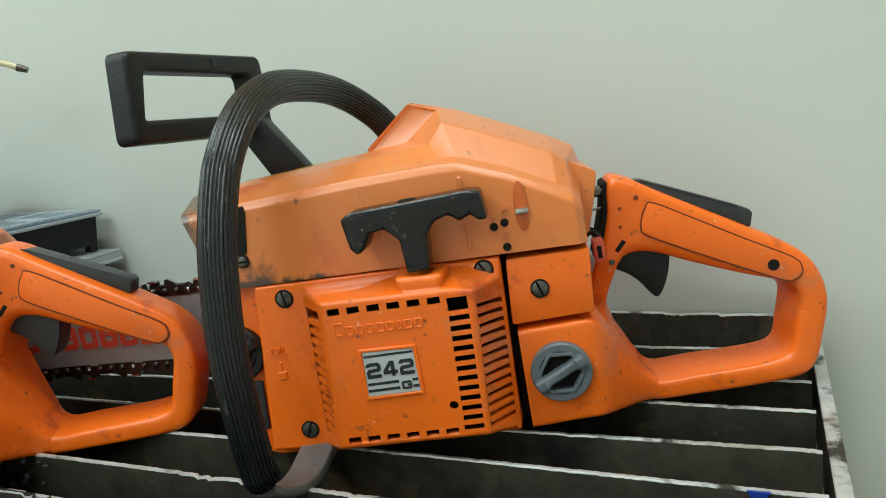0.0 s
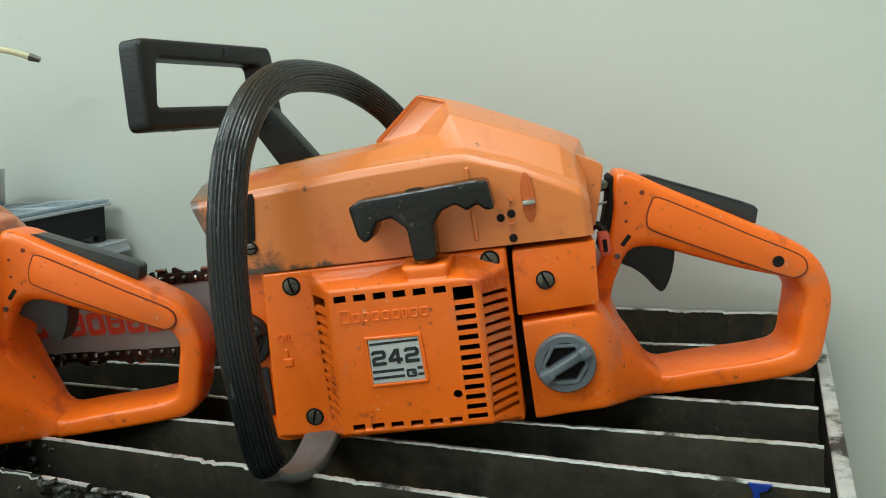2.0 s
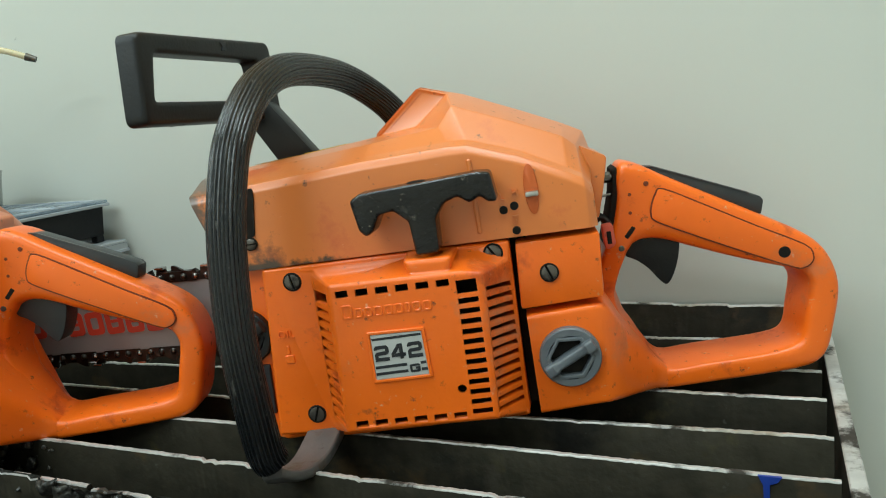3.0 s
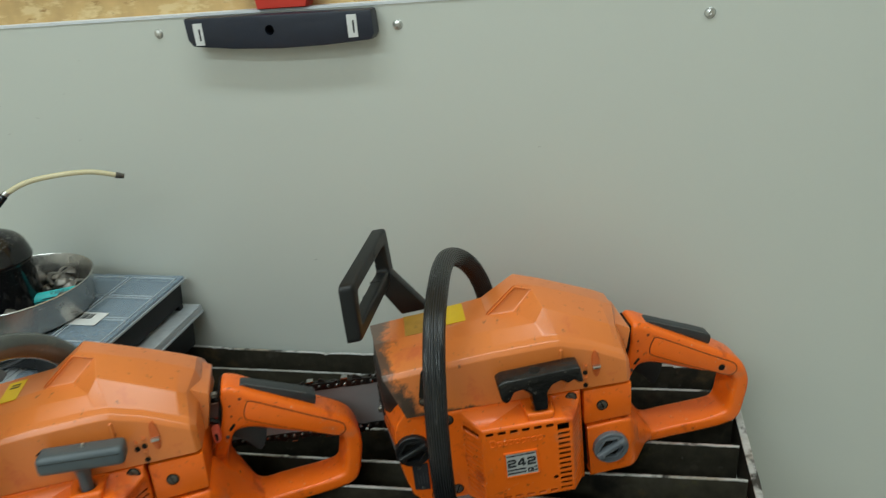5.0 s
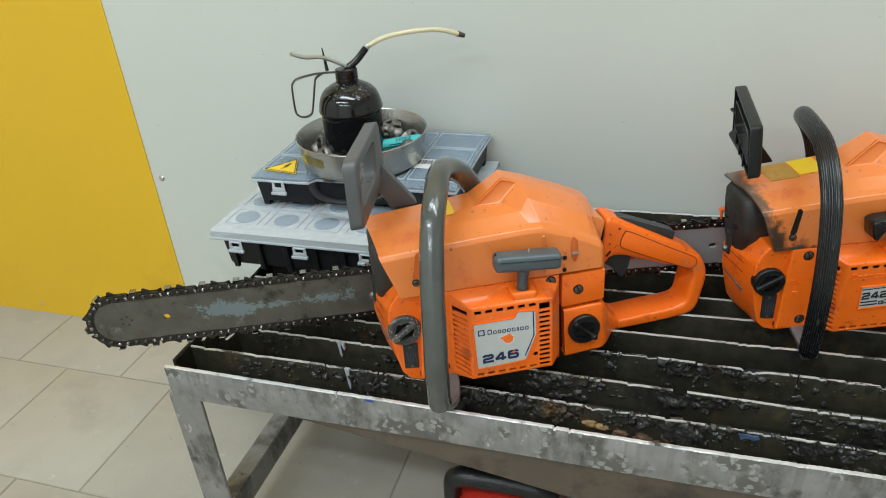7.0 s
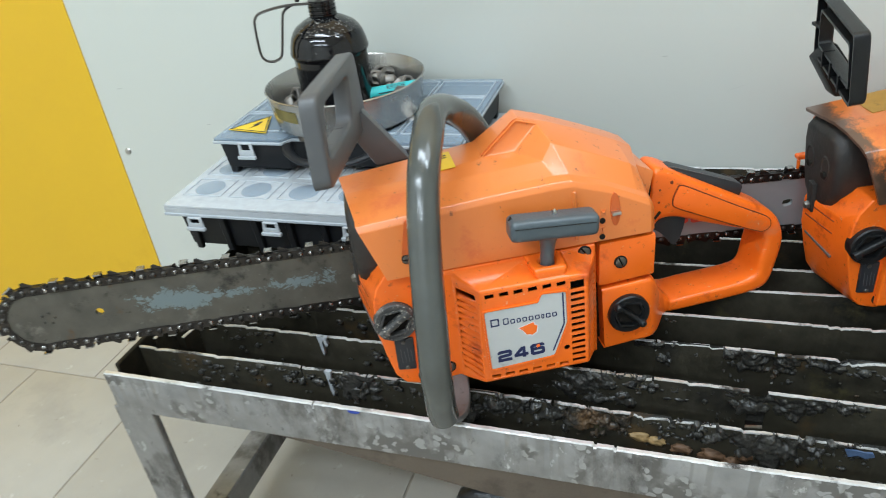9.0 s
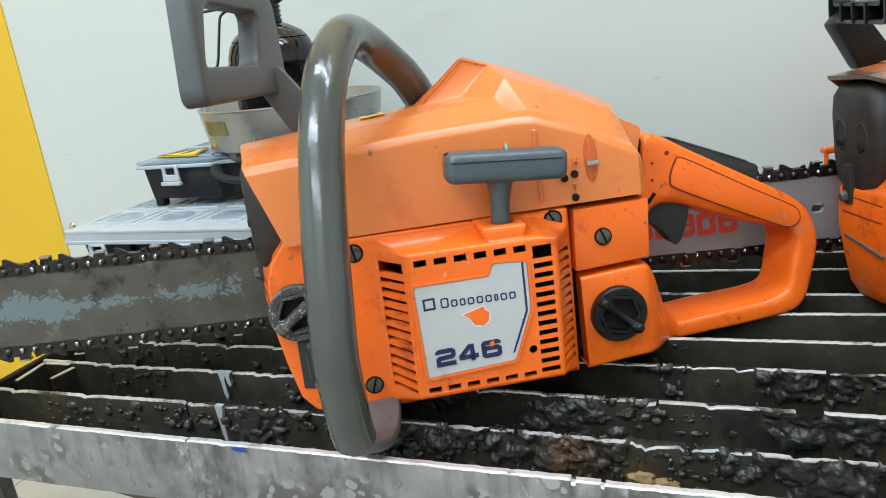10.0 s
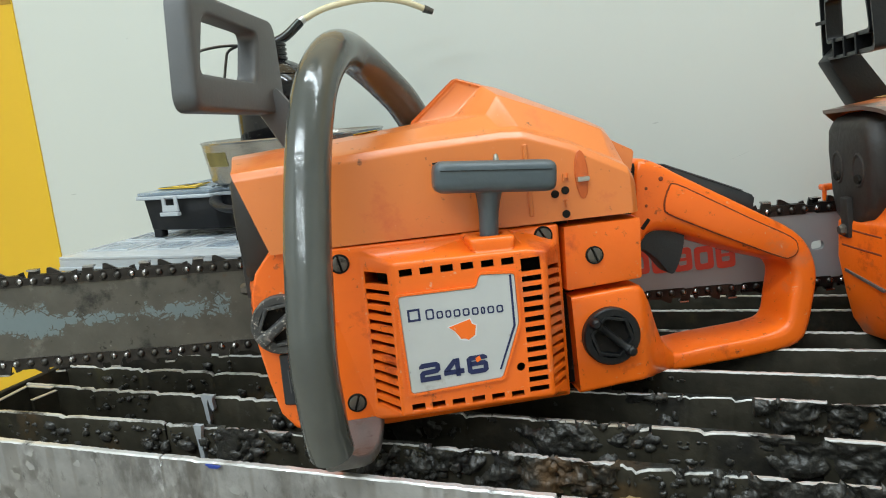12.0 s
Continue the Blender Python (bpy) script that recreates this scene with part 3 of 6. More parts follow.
def wide_number(text, w, h, gap, stroke, m, depth=0.0003):
    """Square-cut wide numerals: a flat stroke bent along each sign."""
    bm = bmesh.new()
    for n, sign in enumerate(text):
        pts = [Vector((n * (w + gap) + stroke / 2 + x * (w - stroke), stroke / 2 + y * (h - stroke))) for x, y in STROKES[sign]]
        sides = []
        for k, p in enumerate(pts):
            d0 = (p - pts[k - 1]).normalized() if k else (pts[1] - p).normalized()
            d1 = (pts[k + 1] - p).normalized() if k < len(pts) - 1 else d0
            mid = (d0 + d1).normalized()
            side = Vector((-mid.y, mid.x)) * stroke / 2 / max(0.5, mid.dot(d0))
            sides.append([bm.verts.new(m @ Vector((*(p + side * q), z))) for q in (1, -1) for z in (0, depth)])
        for a, b in zip(sides, sides[1:]):
            for i, j in ((0, 1), (1, 3), (3, 2), (2, 0)):
                bm.faces.new((a[i], a[j], b[j], b[i]))
    return bm


def letters(text, size, m, depth=0.0003, align="LEFT", bold=0.0):
    """Lettering in the built-in font as a bmesh, laid by m (its x along the line, y up the letter)."""
    cu = bpy.data.curves.new("text", "FONT")
    cu.body, cu.size, cu.extrude, cu.align_x, cu.offset, cu.resolution_u = text, size, depth, align, bold, 3
    ob = new("tmp", cu)
    dg = bpy.context.evaluated_depsgraph_get()
    me = bpy.data.meshes.new_from_object(ob.evaluated_get(dg))
    bpy.data.objects.remove(ob)
    bm = bmesh.new()
    bm.from_mesh(me)
    bpy.data.meshes.remove(me)
    bm.transform(m)
    return bm


# side face of a saw: x along, z up, outward is -y
def on_side(x, y, z, turn=0.0):
    return pose(x, y, z, 90, 0, 0) @ pose(0, 0, 0, 0, 0, turn)


# ---------------------------------------------------------------- setting
XE, TOP = -1.106, 0.803
WALL = tagged(part("wall_back", box((XE, 0, 0), (2.2, 0.016, TOP), 0.0), "wall"), "smooth grey-green painted board wall with scuffs", "wall", kind="structure")
YEL = tagged(part("wall_yellow", box((-2.6, -0.002, 0), (XE, 0.016, 1.25), 0.0), "yellow_wall"), "ochre yellow painted board wall panel", "wall", kind="structure")
tagged(part("trim_edge", box((XE, -0.001, TOP), (2.2, 0.016, TOP + 0.003)), "board_edge"), "pale cut top edge of the wall board", "trim", kind="structure")
tagged(part("wall_upper", box((-2.6, 0.016, 0), (2.2, 0.10, 2.6)), "osb"), "strand board wall above the painted board", "wall", kind="structure")
# Unseen walls, added to close the room and bounce its light.
tagged(part("wall_left", box((-2.7, -4.0, 0), (-2.6, 0.10, 2.6)), "plaster"), "unseen plain wall that closes the room", "wall", kind="structure")
tagged(part("wall_right", box((2.2, -4.0, 0), (2.3, 0.10, 2.6)), "plaster"), "unseen plain wall that closes the room", "wall", kind="structure")
tagged(part("wall_front", box((-2.7, -4.1, 0), (2.3, -4.0, 2.6)), "plaster"), "unseen plain wall that closes the room", "wall", kind="structure")
# Unseen ceiling, added and kept white to throw light back on the covers.
tagged(part("ceiling", box((-2.7, -4.1, 2.6), (2.3, 0.1, 2.7)), "ceiling"), "unseen pale ceiling that closes the room", "ceiling", kind="structure")
FLOOR = tagged(part("floor", box((-2.7, -4.1, -0.10), (2.3, 0.1, -0.0012)), "grout"), "beige ceramic tiled workshop floor", "floor", kind="structure")


# ---------------------------------------------------------------- the two chainsaws
def screw(parent, name, x, y, z, r=0.0065, turn=20, mat="steel", label=""):
    """Slotted screw head facing -y."""
    bm = lathe([(0, 0.0011), (r * 0.7, 0.0010), (r * 0.94, 0.0006), (r, 0.0001), (r, -0.004), (0, -0.004)], 24)
    cut = box((-r * 1.2, -r * 0.15, -0.0012), (r * 1.2, r * 0.15, 0.004))
    me = carve(bm, ("DIFFERENCE", cut))
    me.transform(pose(x, y, z, 90, turn, 0))
    ob = part(name, me, mat, parent, label)
    # Near-black slot sheet and ring colour in the shade around the sunk head.
    part("slot_shade", box((-r * 0.97, -r * 0.14, -0.0016), (r * 0.97, r * 0.14, -0.0008), 0.0, 1, pose(x, y, z, 90, turn, 0)), "shaded_interior", ob)
    part("recess_ring", lathe([(r * 0.98, 0.0), (r * 0.98, 0.00025), (r * 1.16, 0.00025), (r * 1.16, -0.002), (r * 0.98, -0.002)], 24, pose(x, y, z, 90, 0, 0)), "shaded_interior", ob)
    return ob


def chain_loop(parent, axis0, axis1, half, y):
    """Saw chain round the bar: straps with rivets, cutters at every fourth link."""
    a, b = Vector(axis0), Vector(axis1)
    d = (b - a).normalized()
    up = Vector((-d.z, 0, d.x)) * -1 if d.x < 0 else Vector((-d.z, 0, d.x))
    run = (b - a).length
    pitch = 0.0093
    pts = []
    total = 2 * run + math.pi * half
    n = int(total / pitch)
    for i in range(n):
        s = i * total / n
        if s < run:
            p, t = a + d * s + up * half, d
        elif s < run + math.pi * half:
            ang = (s - run) / half
            p = b + up * half * math.cos(ang) + d * half * math.sin(ang)
            t = d * math.cos(ang) - up * math.sin(ang)
        else:
            s2 = s - run - math.pi * half
            p, t = b - d * s2 - up * half, -d
        pts.append((p, t))
    chain = part("chain", tube([(0, 0, 0), (0.001, 0, 0)], 0.0005, 4, 1), "chain", parent, "oily steel saw chain with bright cutters")
    strap = bmesh.new()
    for sy in (-1, 1):
        o = [(-0.0066, -0.0018), (-0.005, -0.0032), (0.005, -0.0032), (0.0066, -0.0018), (0.0066, 0.0016), (0.0045, 0.0030), (-0.0045, 0.0030), (-0.0066, 0.0016)]
        strap = join(strap, prism(o, 0.0011 * sy, 0.0030 * sy))
    drive = prism([(-0.0062, -0.003), (-0.003, -0.0075), (0.002, -0.0075), (0.0062, -0.003), (0.0062, 0.0022), (0.003, 0.003), (-0.0062, 0.0022)], -0.0008, 0.0008)
    strap = join(strap, drive)
    strap.transform(Matrix.Diagonal((1.04, 1.0, 1.30, 1)))
    def rivets(bm):
        for sx in (-1, 1):
            bm = join(bm, lathe([(0, 0.0049), (0.0012, 0.0047), (0.0021, 0.0040), (0.0027, 0.0030), (0.0027, -0.0030), (0.0021, -0.0040), (0.0012, -0.0047), (0, -0.0049)], 12, pose(0.00465 * sx, 0, -0.0004, 90, 0, 0)))
        return bm
    fin = join(strap.copy(), prism([(-0.0062, 0.0030), (0.0030, 0.0082), (0.0052, 0.0080), (0.0058, 0.0030)], -0.0010, 0.0010))
    strap, fin = rivets(strap), rivets(fin)
    strap_me = finish(strap)
    strap_me.materials.append(M["chain"])
    strap_me.materials.append(M["rivet_steel"])
    fin_me = finish(fin)
    for me in (strap_me, fin_me):
        if me is fin_me:
            me.materials.append(M["chain"])
            me.materials.append(M["rivet_steel"])
        for poly in me.polygons:
            if abs(poly.center.y) > 0.0034:
                poly.material_index = 1
    cutter = prism([(-0.0068, -0.003), (0.0066, -0.003), (0.0066, 0.0042), (0.0036, 0.0050), (0.0026, 0.0010), (0.0008, 0.0010), (-0.0006, 0.0066), (-0.0072, 0.0058)], -0.0032, -0.0012)
    cutter = join(cutter, box((-0.0072, -0.0034, 0.0056), (-0.0008, 0.0030, 0.0068)))
    cutter = join(cutter, prism([(-0.0066, -0.0028), (0.0066, -0.0028), (0.0066, 0.0016), (-0.0066, 0.0016)], 0.0011, 0.0030))
    cutter.transform(Matrix.Diagonal((1.04, 1.0, 1.12, 1)))
    cutter = rivets(cutter)
    cutter_me = finish(cutter)
    cutter_me.materials.append(M["chain"])
    cutter_me.materials.append(M["chain_bright"])
    for poly in cutter_me.polygons:
        if poly.center.z > 0.0058 or abs(poly.center.y) > 0.0036:
            poly.material_index = 1
    flip = cutter_me.copy()
    flip.transform(Matrix.Diagonal((1, -1, 1, 1)))
    flip.flip_normals()
    for i, (p, t) in enumerate(pts):
        me = strap_me if i % 2 else fin_me if i % 4 == 2 else cutter_me if i % 8 else flip
        ob = new("tie_link" if me is strap_me else "guard_link" if me is fin_me else "cutter_link", me)
        n2 = Vector((t.z, 0, -t.x))
        if n2.dot(p - (a + b) / 2) < 0 and abs(t.dot(d)) > 0.5:
            n2 = -n2
        outward = up if (p - a).dot(up) > 0 else -up
        if (p - b).dot(d) > 0:
            outward = (p - b).normalized()
        xax = t.normalized()
        yax = outward.cross(xax)
        ob.matrix_local = Matrix.Translation(p + Vector((0, y, 0))) @ Matrix((xax, yax, outward)).transposed().to_4x4()
        ob.parent = chain
    return chain


def top_cover_mesh():
    """Folded cover: side wall, double crease, sloping deck, raised hump with a sunk side panel, glossy side slope, roof."""
    bm = bmesh.new()
    v = lambda *p: bm.verts.new(p)
    quad = lambda *q: bm.faces.new(q)
    # near wall columns: bottom, below the crease, crease, above the crease
    near = []
    for x, zc in ((-0.1140, 0.0590), (-0.0563, 0.0612), (-0.0060, 0.0632), (0.0430, 0.0637), (0.0550, 0.0628), (0.0830, 0.0522), (0.1090, 0.0385), (0.1168, 0.0340), (0.1215, 0.0280)):
        low = 0.0105 - 0.021 * max(0.0, x + 0.08)
        inset = max(0.0, x - 0.1168)
        lean = 0.016 * max(0.0, min(1.0, (-0.075 - x) / 0.04))
        near.append([v(x + lean, inset, low), v(x + lean * 0.1, 0.0005 + inset, zc - 0.0045), v(x, 0.0035 + inset, zc), v(x, 0.0105 + inset, zc + 0.0024)])
    for a, b in zip(near, near[1:]):
        for k in range(3):
            quad(a[k], a[k + 1], b[k + 1], b[k])
    c = [col[3] for col in near]
    s0, s1, s2, s3 = v(-0.1165, 0.030, 0.0670), v(-0.0563, 0.030, 0.0695), v(-0.0060, 0.029, 0.0722), v(0.0380, 0.0235, 0.0752)
    t3, t4, t5, t6, t7 = v(0.0474, 0.0282, 0.0866), v(0.0830, 0.0258, 0.0708), v(0.1095, 0.0242, 0.0580), v(0.1165, 0.0290, 0.0515), v(0.1220, 0.0330, 0.0370)
    for q in ((c[0], s0, s1, c[1]), (c[1], s1, s2, c[2]), (c[2], s2, s3, c[3]), (c[3], s3, t3, c[4]), (c[4], t3, t4, c[5]), (c[5], t4, t5, c[6]), (c[6], t5, t6, c[7]), (c[7], t6, t7, c[8])):
        quad(*q)
    e0, e1, e2, e3 = v(-0.1185, 0.047, 0.0692), v(-0.0563, 0.047, 0.0722), v(-0.0045, 0.0510, 0.0757), v(0.0224, 0.0465, 0.0766)
    for q in ((s0, e0, e1, s1), (s1, e1, e2, s2), (s2, e2, e3, s3)):
        quad(*q)
    lt, rt = v(0.0262, 0.0533, 0.1011), v(0.0436, 0.0537, 0.0945)
    panel = quad(e2, lt, rt, e3)
    quad(e3, rt, t3, s3)
    r2, r3, r4, r5, r6, r7 = v(0.0300, 0.0620, 0.1008), v(0.0535, 0.0600, 0.0928), v(0.0830, 0.0620, 0.0790), v(0.1110, 0.0600, 0.0652), v(0.1235, 0.0600, 0.0580), v(0.1270, 0.0600, 0.0440)
    f2, f3, f4, f5, f6, f7 = v(0.0300, 0.0840, 0.1008), v(0.0535, 0.0820, 0.0928), v(0.0830, 0.0840, 0.0790), v(0.1110, 0.0860, 0.0652), v(0.1235, 0.0860, 0.0580), v(0.1270, 0.0860, 0.0440)
    quad(rt, r3, t3)
    quad(lt, r2, r3, rt)
    for a, b in (((t3, r3), (t4, r4)), ((t4, r4), (t5, r5)), ((t5, r5), (t6, r6)), ((t6, r6), (t7, r7))):
        quad(a[0], a[1], b[1], b[0])
    roof_near, roof_far = (r2, r3, r4, r5, r6, r7), (f2, f3, f4, f5, f6, f7)
    for k in range(5):
        quad(roof_near[k], roof_far[k], roof_far[k + 1], roof_near[k + 1])
    d0, d1, d2 = v(-0.1230, 0.092, 0.0668), v(-0.0563, 0.092, 0.0716), v(-0.0045, 0.0940, 0.0752)
    quad(e0, d0, d1, e1)
    quad(e1, d1, d2, e2)
    quad(e2, d2, f2, r2, lt)
    # far wall
    top = (d0, d1, d2, f2, f3, f4, f5, f6, f7)
    far = []
    for p in top:
        x, z = p.co.x, p.co.z
        low = 0.0105 - 0.021 * max(0.0, x + 0.08)
        x = max(x, -0.1000)
        far.append([p, v(x, 0.112, low + (z - low) * 0.72), v(x, 0.124, low + (z - low) * 0.55), v(x, 0.126, low)])
    for a, b in zip(far, far[1:]):
        for k in range(3):
            quad(a[k], a[k + 1], b[k + 1], b[k])
    bm.faces.new([*near[-1], t7, r7, *far[-1]])
    bmesh.ops.recalc_face_normals(bm, faces=bm.faces)
    bmesh.ops.inset_individual(bm, faces=[panel], thickness=0.0016, depth=-0.0018)
    edges = [e for e in bm.edges if len(e.link_faces) == 2 and e.calc_face_angle(0) > radians(7)]
    bmesh.ops.bevel(bm, geom=edges, offset=0.0032, segments=4, profile=0.5, affect="EDGES", clamp_overlap=True)
    bmesh.ops.recalc_face_normals(bm, faces=bm.faces)
    bmesh.ops.solidify(bm, geom=bm.faces[:], thickness=0.0028)
    return bm


def starter_mesh():
    flange = prism([(-0.078, 0.010), (0.0705, 0.006), (0.0675, -0.1005), (-0.046, -0.1005), (-0.064, -0.0965), (-0.0885, -0.0955)], 0.0, 0.014, 0.0022, 2)
    base = [(-0.0510, 0.0065), (0.0480, 0.0050), (0.0700, -0.0040), (0.0672, -0.0995), (-0.0545, -0.0970)]
    front = [(-0.0312, 0.0002), (0.0440, -0.0025), (0.0545, -0.0045), (0.0512, -0.0888), (-0.0366, -0.0872)]

    def frustum(lo, hi, y0, y1, w=0.0):
        bm = bmesh.new()
        a = [bm.verts.new((x, y0, z)) for x, z in lo]
        b = [bm.verts.new((x, y1, z)) for x, z in hi]
        bm.faces.new(a)
        bm.faces.new(b[::-1])
        for i in range(len(a)):
            bm.faces.new((a[i], b[i], b[(i + 1) % len(a)], a[(i + 1) % len(a)]))
        return bevel(bm, w, 3) if w else bm

    def inset(q, d):
        cx, cz = 0.008, -0.046
        return [(cx + (x - cx) * (1 - d / 0.055), cz + (z - cz) * (1 - d / 0.046)) for x, z in q]
    hump = frustum(base, front, 0.003, -0.027, 0.0024)
    cavity = frustum(inset(base, 0.0036), inset(front, 0.0030), 0.020, -0.0240)
    boss = prism([(0.010, 0.0085), (0.042, 0.0070), (0.039, -0.0045), (0.013, -0.0035)], -0.0250, 0.002, 0.0035, 3, 0.86)
    slots = bmesh.new()
    for i in range(6):
        x = -0.0280 + i * 0.0114
        add_box(slots, (x, -0.035, -0.0080 - 0.0003 * i), (x + 0.0072, -0.015, -0.0040 - 0.0003 * i))
        x = -0.0305 + i * 0.0114
        add_box(slots, (x, -0.035, -0.0848 - 0.0003 * i), (x + 0.0074, -0.015, -0.0808 - 0.0003 * i))
    slant = Matrix(((1, 0, 0, 0), (0, 1, 0, 0), (-0.30, 0, 1, 0.30 * 0.0565), (0, 0, 0, 1)))
    for i in range(13):
        z = -0.0148 - 0.00582 * i
        h = 0.0076 if i == 0 else 0.0033
        add_box(slots, (0.0397 - 0.0002 * i, -0.035, z), (0.0510 - 0.0002 * i, -0.012, z + h))
        z = -0.0128 - 0.00600 * i
        add_box(slots, (-0.0472 - 0.0002 * i, -0.035, z), (-0.0345 - 0.0002 * i, 0.0015, z + (0.0072 if i == 0 else 0.0032)))
        if i < 13:
            add_box(slots, (0.0552 - 0.00025 * i, -0.035, -0.0170 - 0.00585 * i), (0.0678 - 0.0002 * i, 0.0015, -0.0137 - 0.00585 * i), slant)
    hole = lathe([(0, 0.0), (0.0026, 0.0), (0.0026, 0.04), (0, 0.04)], 14, pose(0.0336, -0.01, -0.0688, 90, 0, 0))
    rope = lathe([(0, -0.03), (0.0080, -0.03), (0.0080, 0.03), (0, 0.03)], 20, pose(0.0262, -0.0130, 0.0300, 0, 0, 0))
    return carve(flange, ("UNION", hump), ("DIFFERENCE", cavity), ("UNION", boss), ("DIFFERENCE", rope), ("DIFFERENCE", slots), ("DIFFERENCE", hole))


# rear handle: outer x, z, inner x, z of its near face, and how far that face stands off the saw's side
HANDLE = [(0.1440, 0.0345, 0.1462, -0.0168, 0), (0.1510, 0.0332, 0.1510, -0.0152, 0), (0.1583, 0.0293, 0.1580, -0.0155, 0), (0.1720, 0.0200, 0.1680, -0.0185, 0), (0.1972, 0.0040, 0.1870, -0.0272, 0),
          (0.2230, -0.0125, 0.2130, -0.0384, 0), (0.2430, -0.0258, 0.2300, -0.0460, 0), (0.2535, -0.0370, 0.2365, -0.0495, 0), (0.2588, -0.0520, 0.2402, -0.0550, 0), (0.2597, -0.0670, 0.2408, -0.0620, 0),
          (0.2560, -0.0860, 0.2372, -0.0780, 0), (0.2520, -0.1010, 0.2345, -0.0900, 0), (0.2462, -0.1090, 0.2310, -0.0965, 0), (0.2370, -0.1125, 0.2240, -0.0990, 0), (0.2200, -0.1138, 0.2120, -0.1008, 0),
          (0.1850, -0.1150, 0.1800, -0.1022, 0), (0.1560, -0.1158, 0.1560, -0.1028, 0), (0.1380, -0.1150, 0.1460, -0.0900, 1), (0.1240, -0.1090, 0.1395, -0.0780, 1), (0.1180, -0.0820, 0.1340, -0.0690, 1),
          (0.1165, -0.0600, 0.1305, -0.0590, 1), (0.1185, -0.0430, 0.1300, -0.0490, 1), (0.1245, -0.0260, 0.1348, -0.0345, 0.5), (0.1330, -0.0060, 0.1400, -0.0240, 0), (0.1385, 0.0130, 0.1430, -0.0200, 0), (0.1402, 0.0280, 0.1445, -0.0180, 0)]


HANDLE = [(a + 0.006 * max(0.0, a - 0.15) / 0.11, b, c + 0.004 * max(0.0, c - 0.15) / 0.09 + 0.0050 * max(0.0, min(1.0, (c - 0.212) / 0.022)), d, e) for a, b, c, d, e in HANDLE]


def handle_section(w, rest):
    y0 = 0.0525 + 0.006 * max(0.0, min(1.0, rest[0]))
    thin = max(0.0, min(1.0, (0.0200 - w) / 0.005))
    r = 0.0075 - 0.0040 * thin
    return round_corners([(0.0, y0), (w, y0), (w + 0.0045, 0.0890), (0.0, 0.0890)], r, 4)


def hand_tube(saw_kind):
    r = 0.0102 if saw_kind == "black" else 0.0120
    pts = [(-0.0758, -0.0505, -0.0905), (-0.0768, -0.0545, -0.079), (-0.0768, -0.061, -0.060), (-0.0765, -0.066, -0.035), (-0.0735, -0.0620, 0.0), (-0.0717, -0.0560, 0.020),
           (-0.0680, -0.0450, 0.051), (-0.0635, -0.0330, 0.078), (-0.0575, -0.018, 0.1015), (-0.0490, 0.006, 0.1180), (-0.0410, 0.035, 0.1238),
           (-0.0310, 0.062, 0.1192), (-0.0180, 0.085, 0.1075), (-0.0050, 0.101, 0.092), (0.006, 0.115, 0.068), (0.010, 0.124, 0.035)]
    if saw_kind != "black":
        return tube(pts, r, 28, 6)
    pts = [(-0.0742, -0.0512, -0.0880), (-0.0752, -0.0545, -0.0785), (-0.0747, -0.0584, -0.0446), (-0.0738, -0.0600, -0.0119), (-0.0719, -0.0577, 0.0180), (-0.0693, -0.0521, 0.0469), (-0.0655, -0.0416, 0.0754),
           (-0.0629, -0.0325, 0.0896), (-0.0596, -0.0197, 0.1027), (-0.0555, -0.0021, 0.1148), (-0.0491, 0.0262, 0.1236), (-0.0411, 0.0688, 0.1248), (-0.0316, 0.1059, 0.1201), (-0.0187, 0.1319, 0.1071), (-0.0061, 0.1418, 0.0899), (0.0030, 0.1440, 0.0650), (0.0080, 0.1400, 0.0300)]
    # 28 ribs: two corners of the crest, one of the groove between
    bm = tube(pts, r, 84, 6)
    path = smooth_path(pts, 6)
    bm.verts.ensure_lookup_table()
    for i, p in enumerate(path):
        for k in range(2, 84, 3):
            v = bm.verts[i * 84 + k]
            v.co = p + (v.co - p) * 0.950
    bm.faces.ensure_lookup_table()
    for n, f in enumerate(bm.faces[:(len(path) - 1) * 84]):
        f.material_index = 1 if n % 84 % 3 == 0 else 0
    return bm


